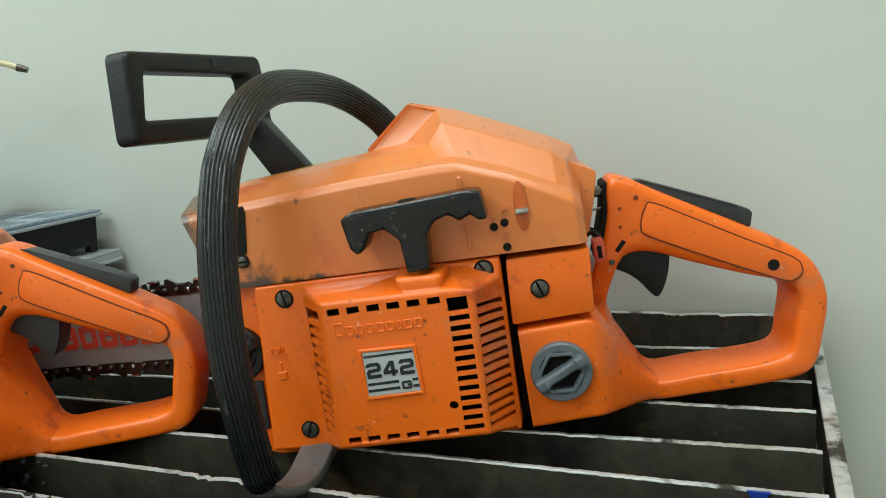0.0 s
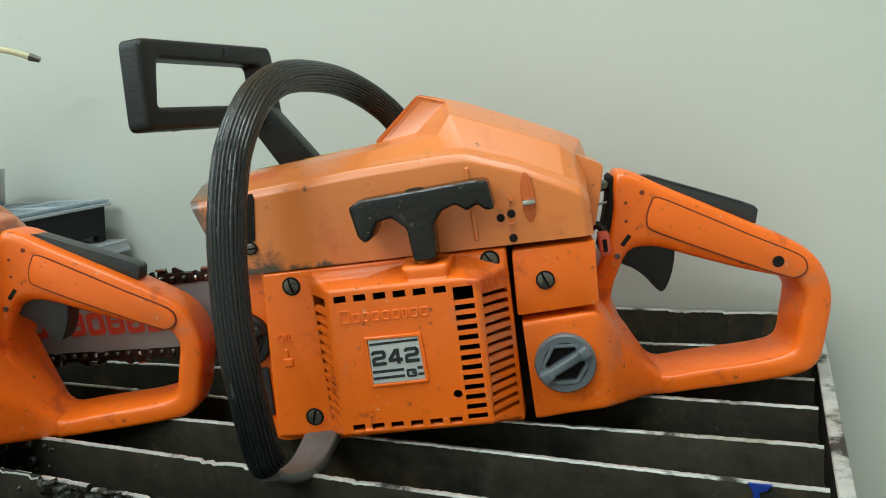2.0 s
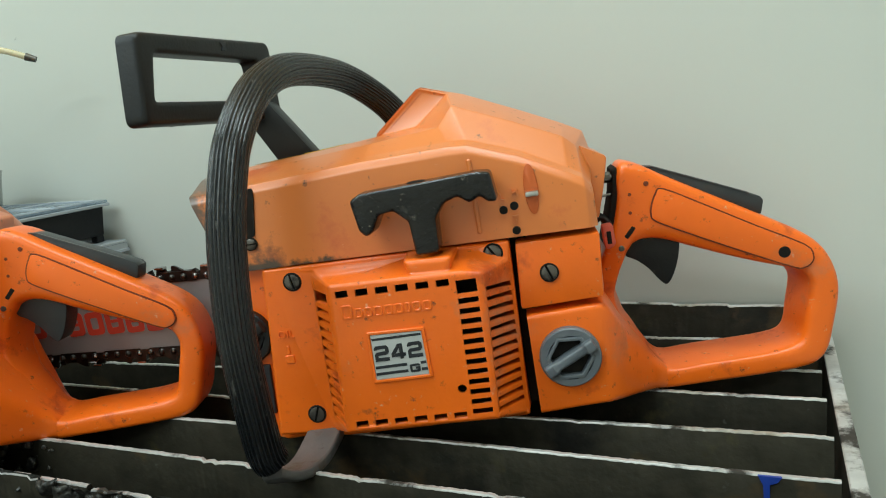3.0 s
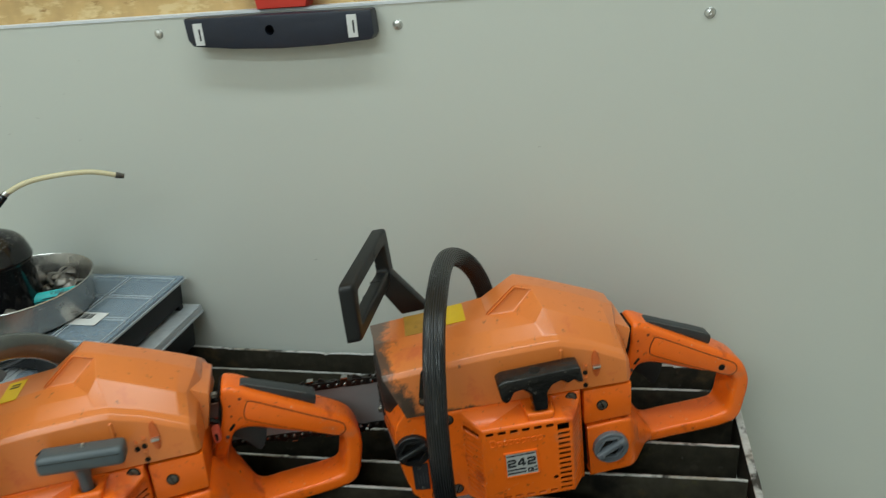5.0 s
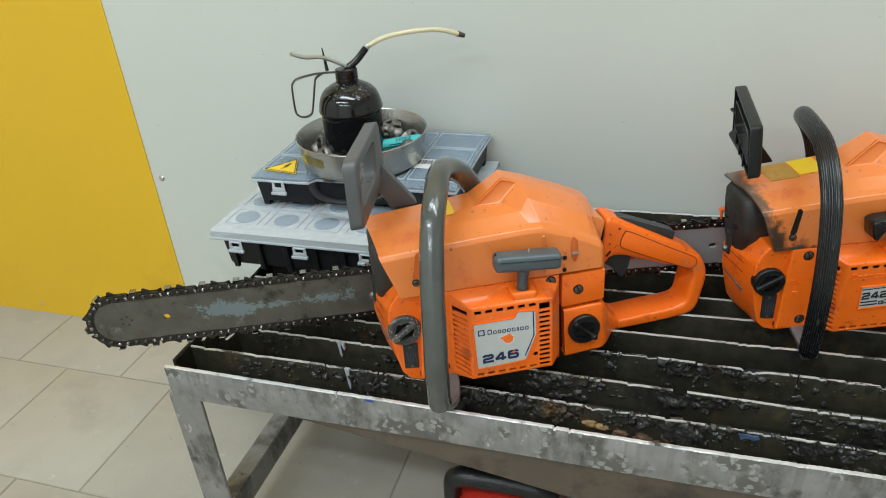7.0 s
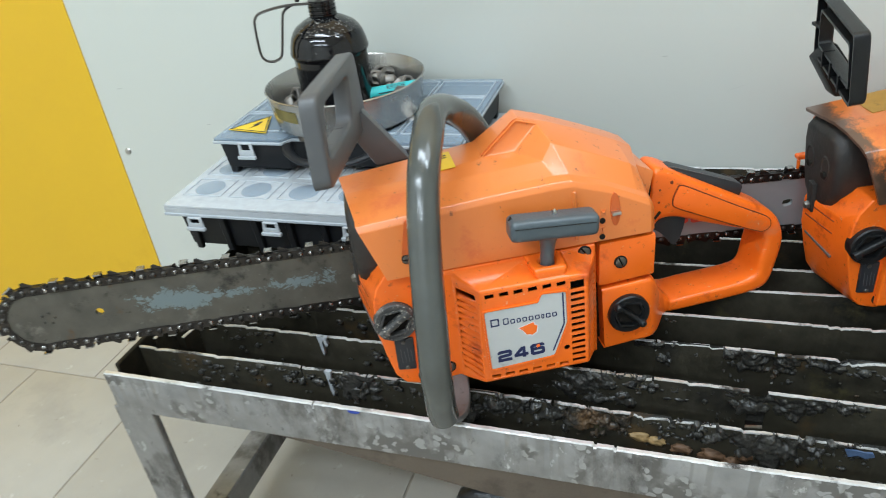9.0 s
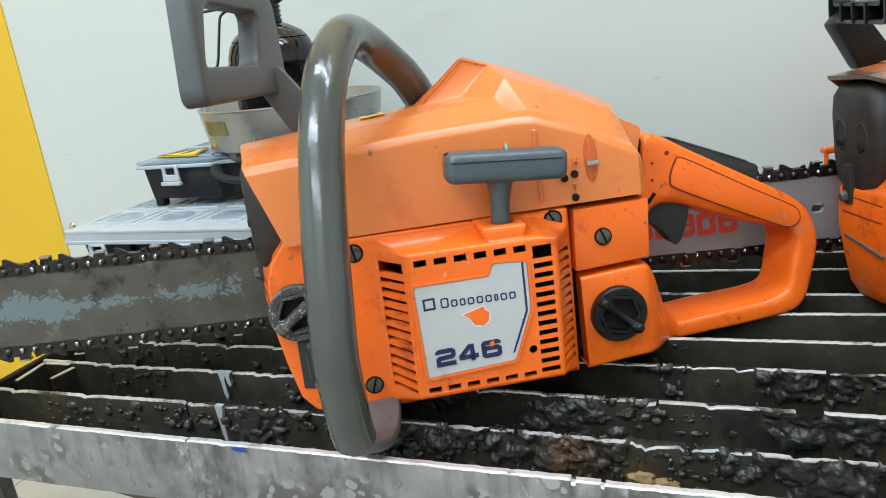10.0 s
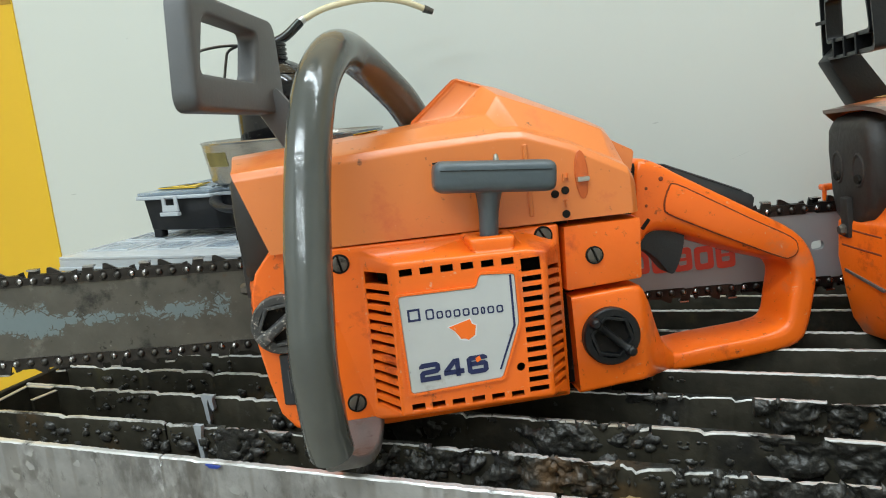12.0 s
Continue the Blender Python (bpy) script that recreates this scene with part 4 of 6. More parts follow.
def chainsaw(m, kind, label):
    """kind 'black': ribbed black tube, small badge; 'grey': smooth grey tube, large badge."""
    black = kind == "black"
    s = thing("chainsaw", m, label, "chainsaw", "chainsaws on the bench")
    # crankcase with the chin that holds the oil filler
    poly = [(-0.110, 0.000), (-0.100, 0.0120), (0.068, 0.008), (0.068, -0.0995), (-0.060, -0.1000), (-0.086, -0.1010), (-0.100, -0.0960), (-0.1075, -0.0860), (-0.1115, -0.0660), (-0.1155, -0.0380), (-0.1140, -0.0120)]
    body = bmesh.new()
    rings = []
    for y, push in ((0.0065, 0.0), (0.024, 0.0015), (0.050, 0.0070), (0.073, 0.0118), (0.078, -0.0080), (0.112, -0.0080)):
        rings.append([body.verts.new((x - push * (x < -0.09) * (0.35 if z > -0.002 else 1.0), y, z - (0.0035 if z < -0.09 and y > 0.02 else 0.0))) for x, z in poly])
    for a, b in zip(rings, rings[1:]):
        for k in range(len(poly)):
            body.faces.new((a[k], a[(k + 1) % len(poly)], b[(k + 1) % len(poly)], b[k]))
    body.faces.new(rings[0])
    body.faces.new(rings[-1][::-1])
    crisp(part("crankcase", bevel(body, 0.0018, 2, 24), "orange", s))
    # The two grooves are dark strips with their shade in the colour.
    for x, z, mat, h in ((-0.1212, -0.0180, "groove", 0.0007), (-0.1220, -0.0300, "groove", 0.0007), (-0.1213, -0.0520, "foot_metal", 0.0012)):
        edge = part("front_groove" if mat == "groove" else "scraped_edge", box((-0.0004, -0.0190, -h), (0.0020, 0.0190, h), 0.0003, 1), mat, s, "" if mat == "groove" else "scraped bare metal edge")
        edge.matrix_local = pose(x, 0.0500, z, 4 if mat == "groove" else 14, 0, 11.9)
    crisp(part("starter_cover", starter_mesh(), "orange", s, "bright orange slotted starter cover"))
    # Near-black backing, so the starter slots look shaded inside.
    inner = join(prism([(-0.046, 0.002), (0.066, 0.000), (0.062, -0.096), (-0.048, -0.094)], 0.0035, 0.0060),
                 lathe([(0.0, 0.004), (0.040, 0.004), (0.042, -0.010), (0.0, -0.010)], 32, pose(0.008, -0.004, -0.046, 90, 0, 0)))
    part("flywheel", inner, "shaded_interior", s)
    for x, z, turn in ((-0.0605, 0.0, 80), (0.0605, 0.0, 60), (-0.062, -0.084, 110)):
        # No recess is cut: a dark disc carries its shade.
        part("screw_recess", lathe([(0, 0.0004), (0.0054, 0.0004), (0.0058, 0.0), (0.0058, -0.002), (0, -0.002)], 20, pose(x, 0.0, z, 90, 0, 0)), "shaded_interior", s)
        screw(s, "cover_screw", x, -0.0003, z, 0.0047, turn)
    # top cover
    part("top_cover", top_cover_mesh(), "orange_soot_front" if black else "orange_paint", s, "faded orange painted top cover", smooth=50)
    # Slot is not cut: a darker sheet on the wall carries its shade.
    part("cover_slot", prism(round_corners([(-0.0838, 0.0300), (-0.0772, 0.0300), (-0.0728, 0.0560), (-0.0740, 0.0590), (-0.0775, 0.0580)], 0.0020, 3), -0.0007, 0.002), "shaded_interior" if black else "orange_recess", s)
    screw(s, "cover_bolt", -0.0805, -0.0010, 0.0262, 0.0034, 0, "steel")
    part("cover_rib", box((0.0535, -0.0012, 0.012), (0.0565, 0.001, 0.0550), 0.0008, 1), "orange_paint", s)
    # Holes are dark discs on the surface, shade given by colour.
    for x, z in ((0.0702, 0.0235), (0.0765, 0.0250), (0.0758, 0.0110)):
        part("adjuster_hole", lathe([(0, 0.0003), (0.0023, 0.0003), (0.0024, 0.0), (0.0024, -0.003), (0, -0.003)], 14, pose(x, -0.0005, z, 90, 0, 0)), "shaded_interior", s)
    dimple = lathe([(0, -0.0002), (0.0036, 0.0), (0.0040, -0.0004), (0.0040, -0.003), (0, -0.003)], 24)
    dimple.transform(pose(0.0872, -0.0008, 0.0330, 90, 0, 0) @ Matrix.Diagonal((1, 3.6, 1, 1)))
    # Hollow's shade comes from the darker orange of this raised disc.
    part("clip_hollow", dimple, "orange_recess", s)
    part("clip", box((0.0835, -0.0042, 0.0290), (0.0910, 0.0, 0.0320), 0.001, 2), "zinc", s, "bright wire clip")
    for t, x, z in (("L", 0.0688, 0.0290), ("H", 0.0752, 0.0305), ("T", 0.0745, 0.0155)):
        part("raised_letter", letters(t, 0.0062, on_side(x, -0.0006, z), 0.0010), "orange_paint", s)
    # filler neck marks
    part("raised_letter", letters("OIL", 0.0068, on_side(-0.0765, -0.0004, -0.0335, -3), 0.0005), "orange", s)
    part("raised_mark", join(box((-0.0745, -0.0008, -0.0500), (-0.0685, 0.001, -0.0445), 0.0006, 1), box((-0.0725, -0.0008, -0.0440), (-0.0705, 0.001, -0.0385), 0.0004, 1)), "orange", s)
    # front side: serial plate, lower plug
    plate = part("serial_plate", prism([(-0.1035, -0.0495), (-0.0875, -0.0505), (-0.0895, -0.0825), (-0.1045, -0.0800)], 0.0045, 0.008, 0.0006, 1), "black_print", s, "black serial plate")
    for k in range(4):
        part("print_bar", box((-0.1000 + 0.0028 * k, 0.0042, -0.0735), (-0.0995 + 0.0028 * k, 0.0048, -0.0590 - 0.003 * (k % 2))), "grey_plastic", plate)
    for z in (-0.0530, -0.0790):
        part("rivet", lathe([(0, 0.001), (0.0016, 0.0006), (0.002, 0), (0.002, -0.001), (0, -0.001)], 10, pose(-0.0965, 0.0043, z, 90, 0, 0)), "steel", plate)
    screw(s, "bottom_screw", -0.0835, 0.0055, -0.0915, 0.0050, 30)
    # caps
    def cap(name, x, y, z, r, mat, turn, lab, knobs):
        m0 = pose(x, y, z, 90, 0, 0)
        rim = lathe([(0, -0.0010), (r * 0.70, -0.0010), (r * 0.70, 0.0030), (r * 0.74, 0.0046), (r * 0.95, 0.0046), (r, 0.0034), (r, -0.006), (0, -0.006)], 48, m0)
        c = part(name, rim, mat, s, lab)
        # Floor coloured near black for the shade inside the hex opening.
        part("cap_floor", lathe([(0, 0.0), (r * 0.71, 0.0), (r * 0.71, -0.002), (0, -0.002)], 24, m0), "shaded_interior", c)
        wall = ring_prism([(r * 0.80 * math.cos(math.pi * k / 3), r * 0.80 * math.sin(math.pi * k / 3)) for k in range(6)], [(r * 0.66 * math.cos(math.pi * k / 3), r * 0.66 * math.sin(math.pi * k / 3)) for k in range(6)],
                          lambda u, v, t: (u, v, t), -0.001, 0.0052, 0.0006, 2)
        wall.transform(m0 @ pose(0, 0, 0, 0, 0, turn + 30))
        part("hex_rim", wall, mat, c)
        w = r * (0.17 if knobs else 0.23)
        bar = loft([[(q, a, b) for a, b in round_corners([(-w * k, -0.0005), (w * k, -0.0005), (w * 0.8 * k, h), (-w * 0.8 * k, h)], 0.0018, 3)]
                    for q, k, h in ((-r * 0.93, 0.80, 0.0055), (-r * 0.88, 1.10, 0.0082), (-r * 0.62, 1.10, 0.0086), (-r * 0.50, 0.85, 0.0072), (r * 0.50, 0.85, 0.0072), (r * 0.62, 1.10, 0.0086), (r * 0.88, 1.10, 0.0082), (r * 0.93, 0.80, 0.0055))])
        if knobs:
            for q in (-0.80, 0.80):
                bar = join(bar, lathe([(0, 0.0095), (r * 0.10, 0.0093), (r * 0.17, 0.0082), (r * 0.20, 0.0060), (r * 0.19, 0.002), (0, 0.002)], 18, pose(q * r, 0, 0)))
        bar.transform(m0 @ pose(0, 0, 0, 0, 0, turn))
        part("grip_bar", bar, mat, c)
        return c
    cap("fuel_cap", 0.0955, -0.0002, -0.0665, 0.0178, "cap_grey" if black else "dark_plastic", 27 if black else -44, "grey fuel cap" if black else "black fuel cap", not black)
    cap("oil_cap", -0.0990, 0.0055, -0.0310, 0.0175, "dark_plastic" if black else "dusty_black", 25 if black else 35, "black oil cap" if black else "oil cap dusted with sawdust", False)
    # side panel and tank
    pan = part("side_panel", prism([(0.0735, 0.0035), (0.1215, 0.0030), (0.1195, -0.0345), (0.0715, -0.0360)], 0.001, 0.075, 0.0022, 2), "orange", s)
    screw(pan, "panel_screw", 0.0905, -0.0002, -0.0160, 0.0047, 70)
    # Near-black filler that puts shade into the gap beside the starter cover.
    part("inner_case", box((0.060, 0.016, -0.098), (0.0800, 0.100, 0.009)), "shaded_interior", s)
    rings = []
    tank = [(0.0750, -0.1006, -0.0402, 0.0010, 0.112, 0.0030), (0.0760, -0.1010, -0.0398, 0.0006, 0.112, 0.0034), (0.1000, -0.0995, -0.0390, 0.0006, 0.112, 0.0034), (0.1130, -0.0992, -0.0386, 0.0008, 0.112, 0.0036), (0.1190, -0.0998, -0.0400, 0.0028, 0.111, 0.0050),
            (0.1250, -0.1020, -0.0490, 0.0090, 0.109, 0.0070), (0.1310, -0.1050, -0.0620, 0.0180, 0.106, 0.0085), (0.1370, -0.1085, -0.0730, 0.0280, 0.102, 0.0090), (0.1430, -0.1118, -0.0830, 0.0385, 0.097, 0.0090), (0.1490, -0.1142, -0.0925, 0.0475, 0.092, 0.0070), (0.1570, -0.1156, -0.1020, 0.0530, 0.088, 0.0050)]
    for st in smooth_path_rows(tank, 3):
        x, z0, z1, y0, y1, r = st
        rings.append([(x, a, b) for a, b in round_corners([(y0, z0), (y1, z0), (y1, z1), (y0, z1)], r, 5)])
    part("fuel_tank", loft(rings), "orange", s, smooth=40)
    handle = sweep_ring(HANDLE, handle_section, lambda u, v, t: (u, t, v), 4)
    part("rear_handle", handle, "orange", s, smooth=70)
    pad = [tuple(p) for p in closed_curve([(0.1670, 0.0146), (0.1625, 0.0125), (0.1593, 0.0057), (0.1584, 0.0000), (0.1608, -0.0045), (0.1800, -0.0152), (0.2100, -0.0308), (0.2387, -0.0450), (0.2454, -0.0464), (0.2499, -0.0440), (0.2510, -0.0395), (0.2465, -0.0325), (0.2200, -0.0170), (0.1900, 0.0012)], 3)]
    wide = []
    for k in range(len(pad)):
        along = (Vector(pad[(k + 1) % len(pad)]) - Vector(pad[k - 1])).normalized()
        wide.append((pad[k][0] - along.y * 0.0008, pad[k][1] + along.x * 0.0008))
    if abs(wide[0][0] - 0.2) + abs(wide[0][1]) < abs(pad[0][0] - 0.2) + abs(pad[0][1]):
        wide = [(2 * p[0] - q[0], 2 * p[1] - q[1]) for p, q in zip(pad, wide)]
    # Darker rim round the pad stands for the shade of its groove.
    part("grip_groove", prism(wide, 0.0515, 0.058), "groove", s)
    part("grip_inset", prism(pad, 0.0508, 0.058, 0.0009, 2), "orange", s)
    for x, z, r in ((0.1572, 0.0197, 0.0016), (0.1465, 0.0144, 0.0011), (0.1456, 0.0028, 0.0011), (0.1376, -0.0190, 0.0019)):
        part("handle_pin", lathe([(0, 0.0004), (r * 0.8, 0.0004), (r, 0.0001), (r, -0.003), (0, -0.003)], 12, pose(x, 0.0524, z, 90, 0, 0)), "steel" if r > 0.0017 else "groove", s)
    part("handle_slot", box((-0.0042, 0.0520, -0.0014), (0.0042, 0.0560, 0.0014), 0.0004, 1, pose(0.1440, 0, -0.0095, 0, -48, 0)), "shaded_interior", s)
    if black:
        part("plug", lathe([(0, 0.0003), (0.0036, 0.0003), (0.0040, -0.0010), (0.0040, -0.004), (0, -0.004)], 14, pose(0.2345, 0.0509, -0.0352, 90, 0, 0)), "shaded_interior", s)
    trig = [tuple(p) for p in closed_curve([(0.1400, -0.0250), (0.1470, -0.0300), (0.1540, -0.0365), (0.1600, -0.0450), (0.1645, -0.0485), (0.1690, -0.0430), (0.1732, -0.0320), (0.1752, -0.0200), (0.1740, -0.0090), (0.1580, -0.0060), (0.1440, -0.0140)], 3)]
    part("trigger", prism(trig, 0.0620, 0.0800, 0.002, 2), "dark_plastic" if black else "lock_plastic", s, "dark grey throttle trigger")
    lock = part("throttle_lock", prism([(0.1560, 0.0260), (0.1580, 0.0292), (0.1640, 0.0285), (0.2000, 0.0122), (0.2200, 0.0030), (0.2270, -0.0005), (0.2290, -0.0030), (0.2268, -0.0120), (0.2150, -0.0100), (0.1800, 0.0060)], 0.0630, 0.0790, 0.0016, 2), "lock_plastic", s, "dark grey throttle lock lever")
    # Thin paler strip stands for the highlight on the lever's upper edge.
    part("lock_edge", prism([(0.1590, 0.0296), (0.1640, 0.0289), (0.2000, 0.0126), (0.2200, 0.0034), (0.2200, 0.0028), (0.2000, 0.0119), (0.1640, 0.0282), (0.1590, 0.0289)], 0.0626, 0.0640), "grey_plastic", lock)
    sw = part("stop_switch", prism([(0.1262, -0.0010), (0.1330, -0.0008), (0.1336, -0.0130), (0.1300, -0.0160), (0.1268, -0.0150)], 0.0400, 0.0520, 0.0014, 2), "switch_red", s, "faded red stop switch")
    part("switch_slot", box((0.1285, 0.0396, -0.0125), (0.1312, 0.0402, -0.0045), 0.0006, 1), "shaded_interior", sw)
    # hollow front of the handle, its shade a near-black block, with the damper parts in it
    part("handle_socket", prism([(0.1382, 0.0305), (0.1412, 0.0325), (0.1412, 0.0120), (0.1370, -0.0060), (0.1310, -0.0170), (0.1270, -0.0160), (0.1325, 0.0020), (0.1362, 0.0150)], 0.0550, 0.0870, 0.0015, 2), "shaded_interior", s)
    part("damper_bolt", join(lathe([(0, 0.004), (0.0030, 0.004), (0.0036, 0.003), (0.0036, -0.003), (0, -0.003)], 6, pose(0.1330, 0.0600, 0.0265, 0, 90, 0)), tube([(0.1230, 0.0600, 0.0265), (0.1380, 0.0600, 0.0262)], 0.0018, 8, 2)), "steel", s)
    part("throttle_rod", tube([(0.1220, 0.0640, 0.0150), (0.1300, 0.0640, 0.0146), (0.1390, 0.0640, 0.0150)], 0.0008, 8, 3), "zinc", s, "bright throttle rod")
    part("fuel_hose", tube([(0.1200, 0.0560, -0.0020), (0.1270, 0.0540, 0.0030), (0.1320, 0.0560, -0.0040), (0.1330, 0.0600, -0.0140)], 0.0026, 10, 4), "black_plastic", s, "thin black fuel hose")
    part("filter_rim", prism([(0.1170, 0.0520), (0.1216, 0.0490), (0.1330, 0.0425), (0.1340, 0.0405), (0.1300, 0.0230), (0.1252, 0.0055), (0.1170, 0.0050)], 0.0360, 0.0960, 0.0014, 2), "orange_paint", s)
    # pull grip
    if black:
        grip = prism([(-0.0110, 0.0440), (-0.0050, 0.0470), (0.0600, 0.0490), (0.0670, 0.0480), (0.0690, 0.0320), (0.0640, 0.0320), (0.0600, 0.0360), (0.0540, 0.0330), (0.0480, 0.0375),
                      (0.0400, 0.0350), (0.0345, 0.0280), (0.0335, 0.0090), (0.0205, 0.0090), (0.0195, 0.0280), (0.0120, 0.0350), (0.0040, 0.0340), (-0.0010, 0.0250), (-0.0050, 0.0230), (-0.0085, 0.0270)], -0.0245, -0.0045, 0.0032, 3)
        g = part("pull_grip", grip, "grip_black", s, "black moulded starter pull grip with finger scallops")
        part("rope_hole", lathe([(0, 0), (0.0045, 0), (0.0055, 0.0006), (0.0045, 0.0012), (0, 0.0004)], 16, pose(0.026, -0.0145, 0.0475)), "shaded_interior", g)
    else:
        bar = box((-0.0345, -0.0105, -0.0092), (0.0345, 0.0105, 0.0085), 0.0062, 4)
        bar.transform(pose(0.0320, -0.0170, 0.0400, 0, 6, 0))
        g = part("pull_grip", bar, "blue_grey", s, "blue-grey plastic starter pull grip")
        part("stem", tube([(0.0262, -0.0130, 0.0040), (0.0268, -0.0140, 0.0150), (0.0285, -0.0160, 0.0340)], lambda t: 0.0055 + 0.0034 * max(0.0, 2 * t - 1) ** 2, 14, 4), "blue_grey", g)
        part("rope_knot", lathe([(0, 0.004), (0.0012, 0.0034), (0.0018, 0.001), (0.0016, -0.001), (0, -0.001)], 10, pose(0.0345, -0.0160, 0.0480)), "zinc", g)
        # Pockets are flat dark triangles, their shade put into the colour.
        for k in range(8):
            x = 0.0015 + 0.0080 * k
            part("grip_pocket", prism([(-0.0030, 0.0), (0.0030, 0.0), (0.0006 if k % 2 else -0.0006, 0.0048)], -0.0004, 0.0006), "shaded_interior", g).matrix_local = pose(x, -0.0175, 0.0476 - 0.105 * (x - 0.0320), -90, 0, 0)
        part("seam", box((-0.031, -0.0108, -0.0002), (0.031, -0.0100, 0.0003)), "black_plastic", g).matrix_local = pose(0.0320, -0.0170, 0.0432, 0, 6, 0)
    # front handle tube and its foot
    fh = part("front_handle", hand_tube(kind), "black_rubber" if black else "grey_rubber", s, "ribbed black rubber front handle" if black else "smooth worn grey front handle", smooth=18 if black else 35)
    if black:
        fh.data.materials.append(M["rubber_crest"])
    foot = loft([[(x + a, y, z + b) for a, b in round_corners([(-w, -0.0035), (w, -0.0035), (w, 0.0035), (-w, 0.0035)], 0.0025, 3)]
                 for x, y, z, w in smooth_path_rows([(-0.0735, -0.0560, -0.0925, 0.0060), (-0.0715, -0.0500, -0.0985, 0.0090), (-0.0665, -0.0400, -0.1020, 0.0105), (-0.0620, -0.0250, -0.1020, 0.0110), (-0.0600, -0.0080, -0.0990, 0.0115), (-0.0590, 0.0100, -0.0960, 0.0120), (-0.0590, 0.0300, -0.0950, 0.0120)], 3)])
    part("handle_foot", foot, "foot_metal", s, "bare metal handle foot", smooth=28)
    # hand guard
    if black:
        corners, hole, rim, rin = [(-0.0072, 0.1040), (0.1310, 0.1012), (0.1310, 0.1572), (-0.0002, 0.1580)], [(0.0040, 0.1175), (0.1130, 0.1155), (0.1130, 0.1438), (0.0125, 0.1460)], 0.0060, 0.0045
    else:
        corners, hole, rim, rin = [(-0.0072, 0.0950), (0.1310, 0.0970), (0.1310, 0.1620), (0.0035, 0.1626)], [(0.0030, 0.1165), (0.0825, 0.1160), (0.0960, 0.1504), (0.0200, 0.1510)], 0.0110, 0.0085
    outer, inner_loop = round_corners(corners, rim, 6), round_corners(hole, rin, 6)
    place = lambda u, v, t: (-0.130 + 0.25 * u + t, u, v)
    # channel section: closed behind, open to the front
    wall_g = 0.0032
    channel = lambda w, rest: [(0.0, -0.0045)] + [(a, b) for a, b in round_corners([(0.0, 0.0), (0.0, 0.0085), (w, 0.0085), (w, 0.0)], min(0.0040, w * 0.35), 4)[5:15]] + [(w, -0.0045), (w - min(wall_g, w * 0.3), -0.0045), (w - min(wall_g, w * 0.3), 0.0035), (min(wall_g, w * 0.3), 0.0035), (min(wall_g, w * 0.3), -0.0045)]
    guard = sweep_ring([(*o, *n) for o, n in zip(outer, inner_loop)], channel, place, 1)
    gm = "dark_plastic" if black else "grey_plastic"
    gp = part("hand_guard", guard, gm, s, "dark grey hand guard" if black else "grey plastic hand guard", smooth=60)
    part("guard_arm", prism([(-0.1085, 0.1010), (-0.0920, 0.1150), (-0.0590, 0.0650), (-0.0890, 0.0640)], 0.108, 0.128, 0.003, 2), gm, gp)
    for u in ((0.030, 0.060, 0.090) if black else (0.035, 0.070)):
        part("guard_web", box((-0.130 + 0.25 * u - 0.006, u - 0.0010, 0.1030 if black else 0.0965), (-0.130 + 0.25 * u + 0.004, u + 0.0010, 0.1165)), gm, gp)
    part("guard_web", box((-0.1060, 0.1135, 0.1285), (-0.0960, 0.1300, 0.1310)), gm, gp)
    if black:
        part("guard_mark", prism([(0.0730, 0.1545), (0.0800, 0.1545), (0.0778, 0.1518), (0.0795, 0.1490), (0.0735, 0.1490), (0.0752, 0.1518)], 0.0, 0.0012, 0.0002, 1), "black_print", gp).matrix_local = Matrix(((0.25, 1, 0, -0.1220), (1, -0.25, 0, 0.0), (0, 0, 1, 0), (0, 0, 0, 1)))
    # muffler
    face = [(0.034, 0.058), (0.046, 0.0625), (0.094, 0.0625), (0.106, 0.056), (0.110, 0.040), (0.106, 0.006), (0.098, -0.012), (0.078, -0.020), (0.056, -0.019), (0.040, -0.010), (0.032, 0.008), (0.029, 0.038)]
    face = [(y if y < 0.07 else 0.07 + (y - 0.07) * 0.62, z) for y, z in face]
    shell = bmesh.new()
    rings = []
    for x, k in ((-0.070, 1.0), (-0.108, 1.0), (-0.116, 0.96), (-0.1205, 0.88), (-0.1218, 0.78)):
        rings.append([shell.verts.new((x, 0.062 + (y - 0.062) * k, 0.022 + (z - 0.022) * k)) for y, z in face])
    for a, b in zip(rings, rings[1:]):
        for k in range(len(face)):
            shell.faces.new((a[k], a[(k + 1) % len(face)], b[(k + 1) % len(face)], b[k]))
    shell.faces.new(rings[-1])
    shell.faces.new(rings[0][::-1])
    muf = part("muffler", shell, "soot", s, "soot-black muffler", smooth=50)
    for y in (0.048, 0.076):
        dent = lathe([(0, -0.0030), (0.0030, -0.0026), (0.0052, -0.0006), (0.0062, 0.0007), (0.0070, 0.0010), (0.0078, 0.0003), (0.0078, -0.004), (0, -0.004)], 20)
        dent.transform(pose(-0.1216, y, 0.026, 0, -90, 0) @ Matrix.Diagonal((1.55, 1, 1, 1)))
        part("muffler_dent", dent, "soot", muf)
        part("bolt_hole", lathe([(0, 0.0), (0.0030, 0.0), (0.0032, -0.0004), (0.0032, -0.002), (0, -0.002)], 12, pose(-0.1240, y, 0.020, 0, -90, 0)), "shaded_interior", muf)
    part("muffler_bracket", box((-0.1258, 0.0585, -0.0230), (-0.1190, 0.0690, 0.006), 0.0015, 2), "soot", muf)
    part("bracket_bolt", lathe([(0, 0.004), (0.003, 0.004), (0.0042, 0.002), (0.0042, -0.002), (0, -0.002)], 6, pose(-0.1258, 0.0637, -0.0170, 0, -90, 0)), "steel", muf)
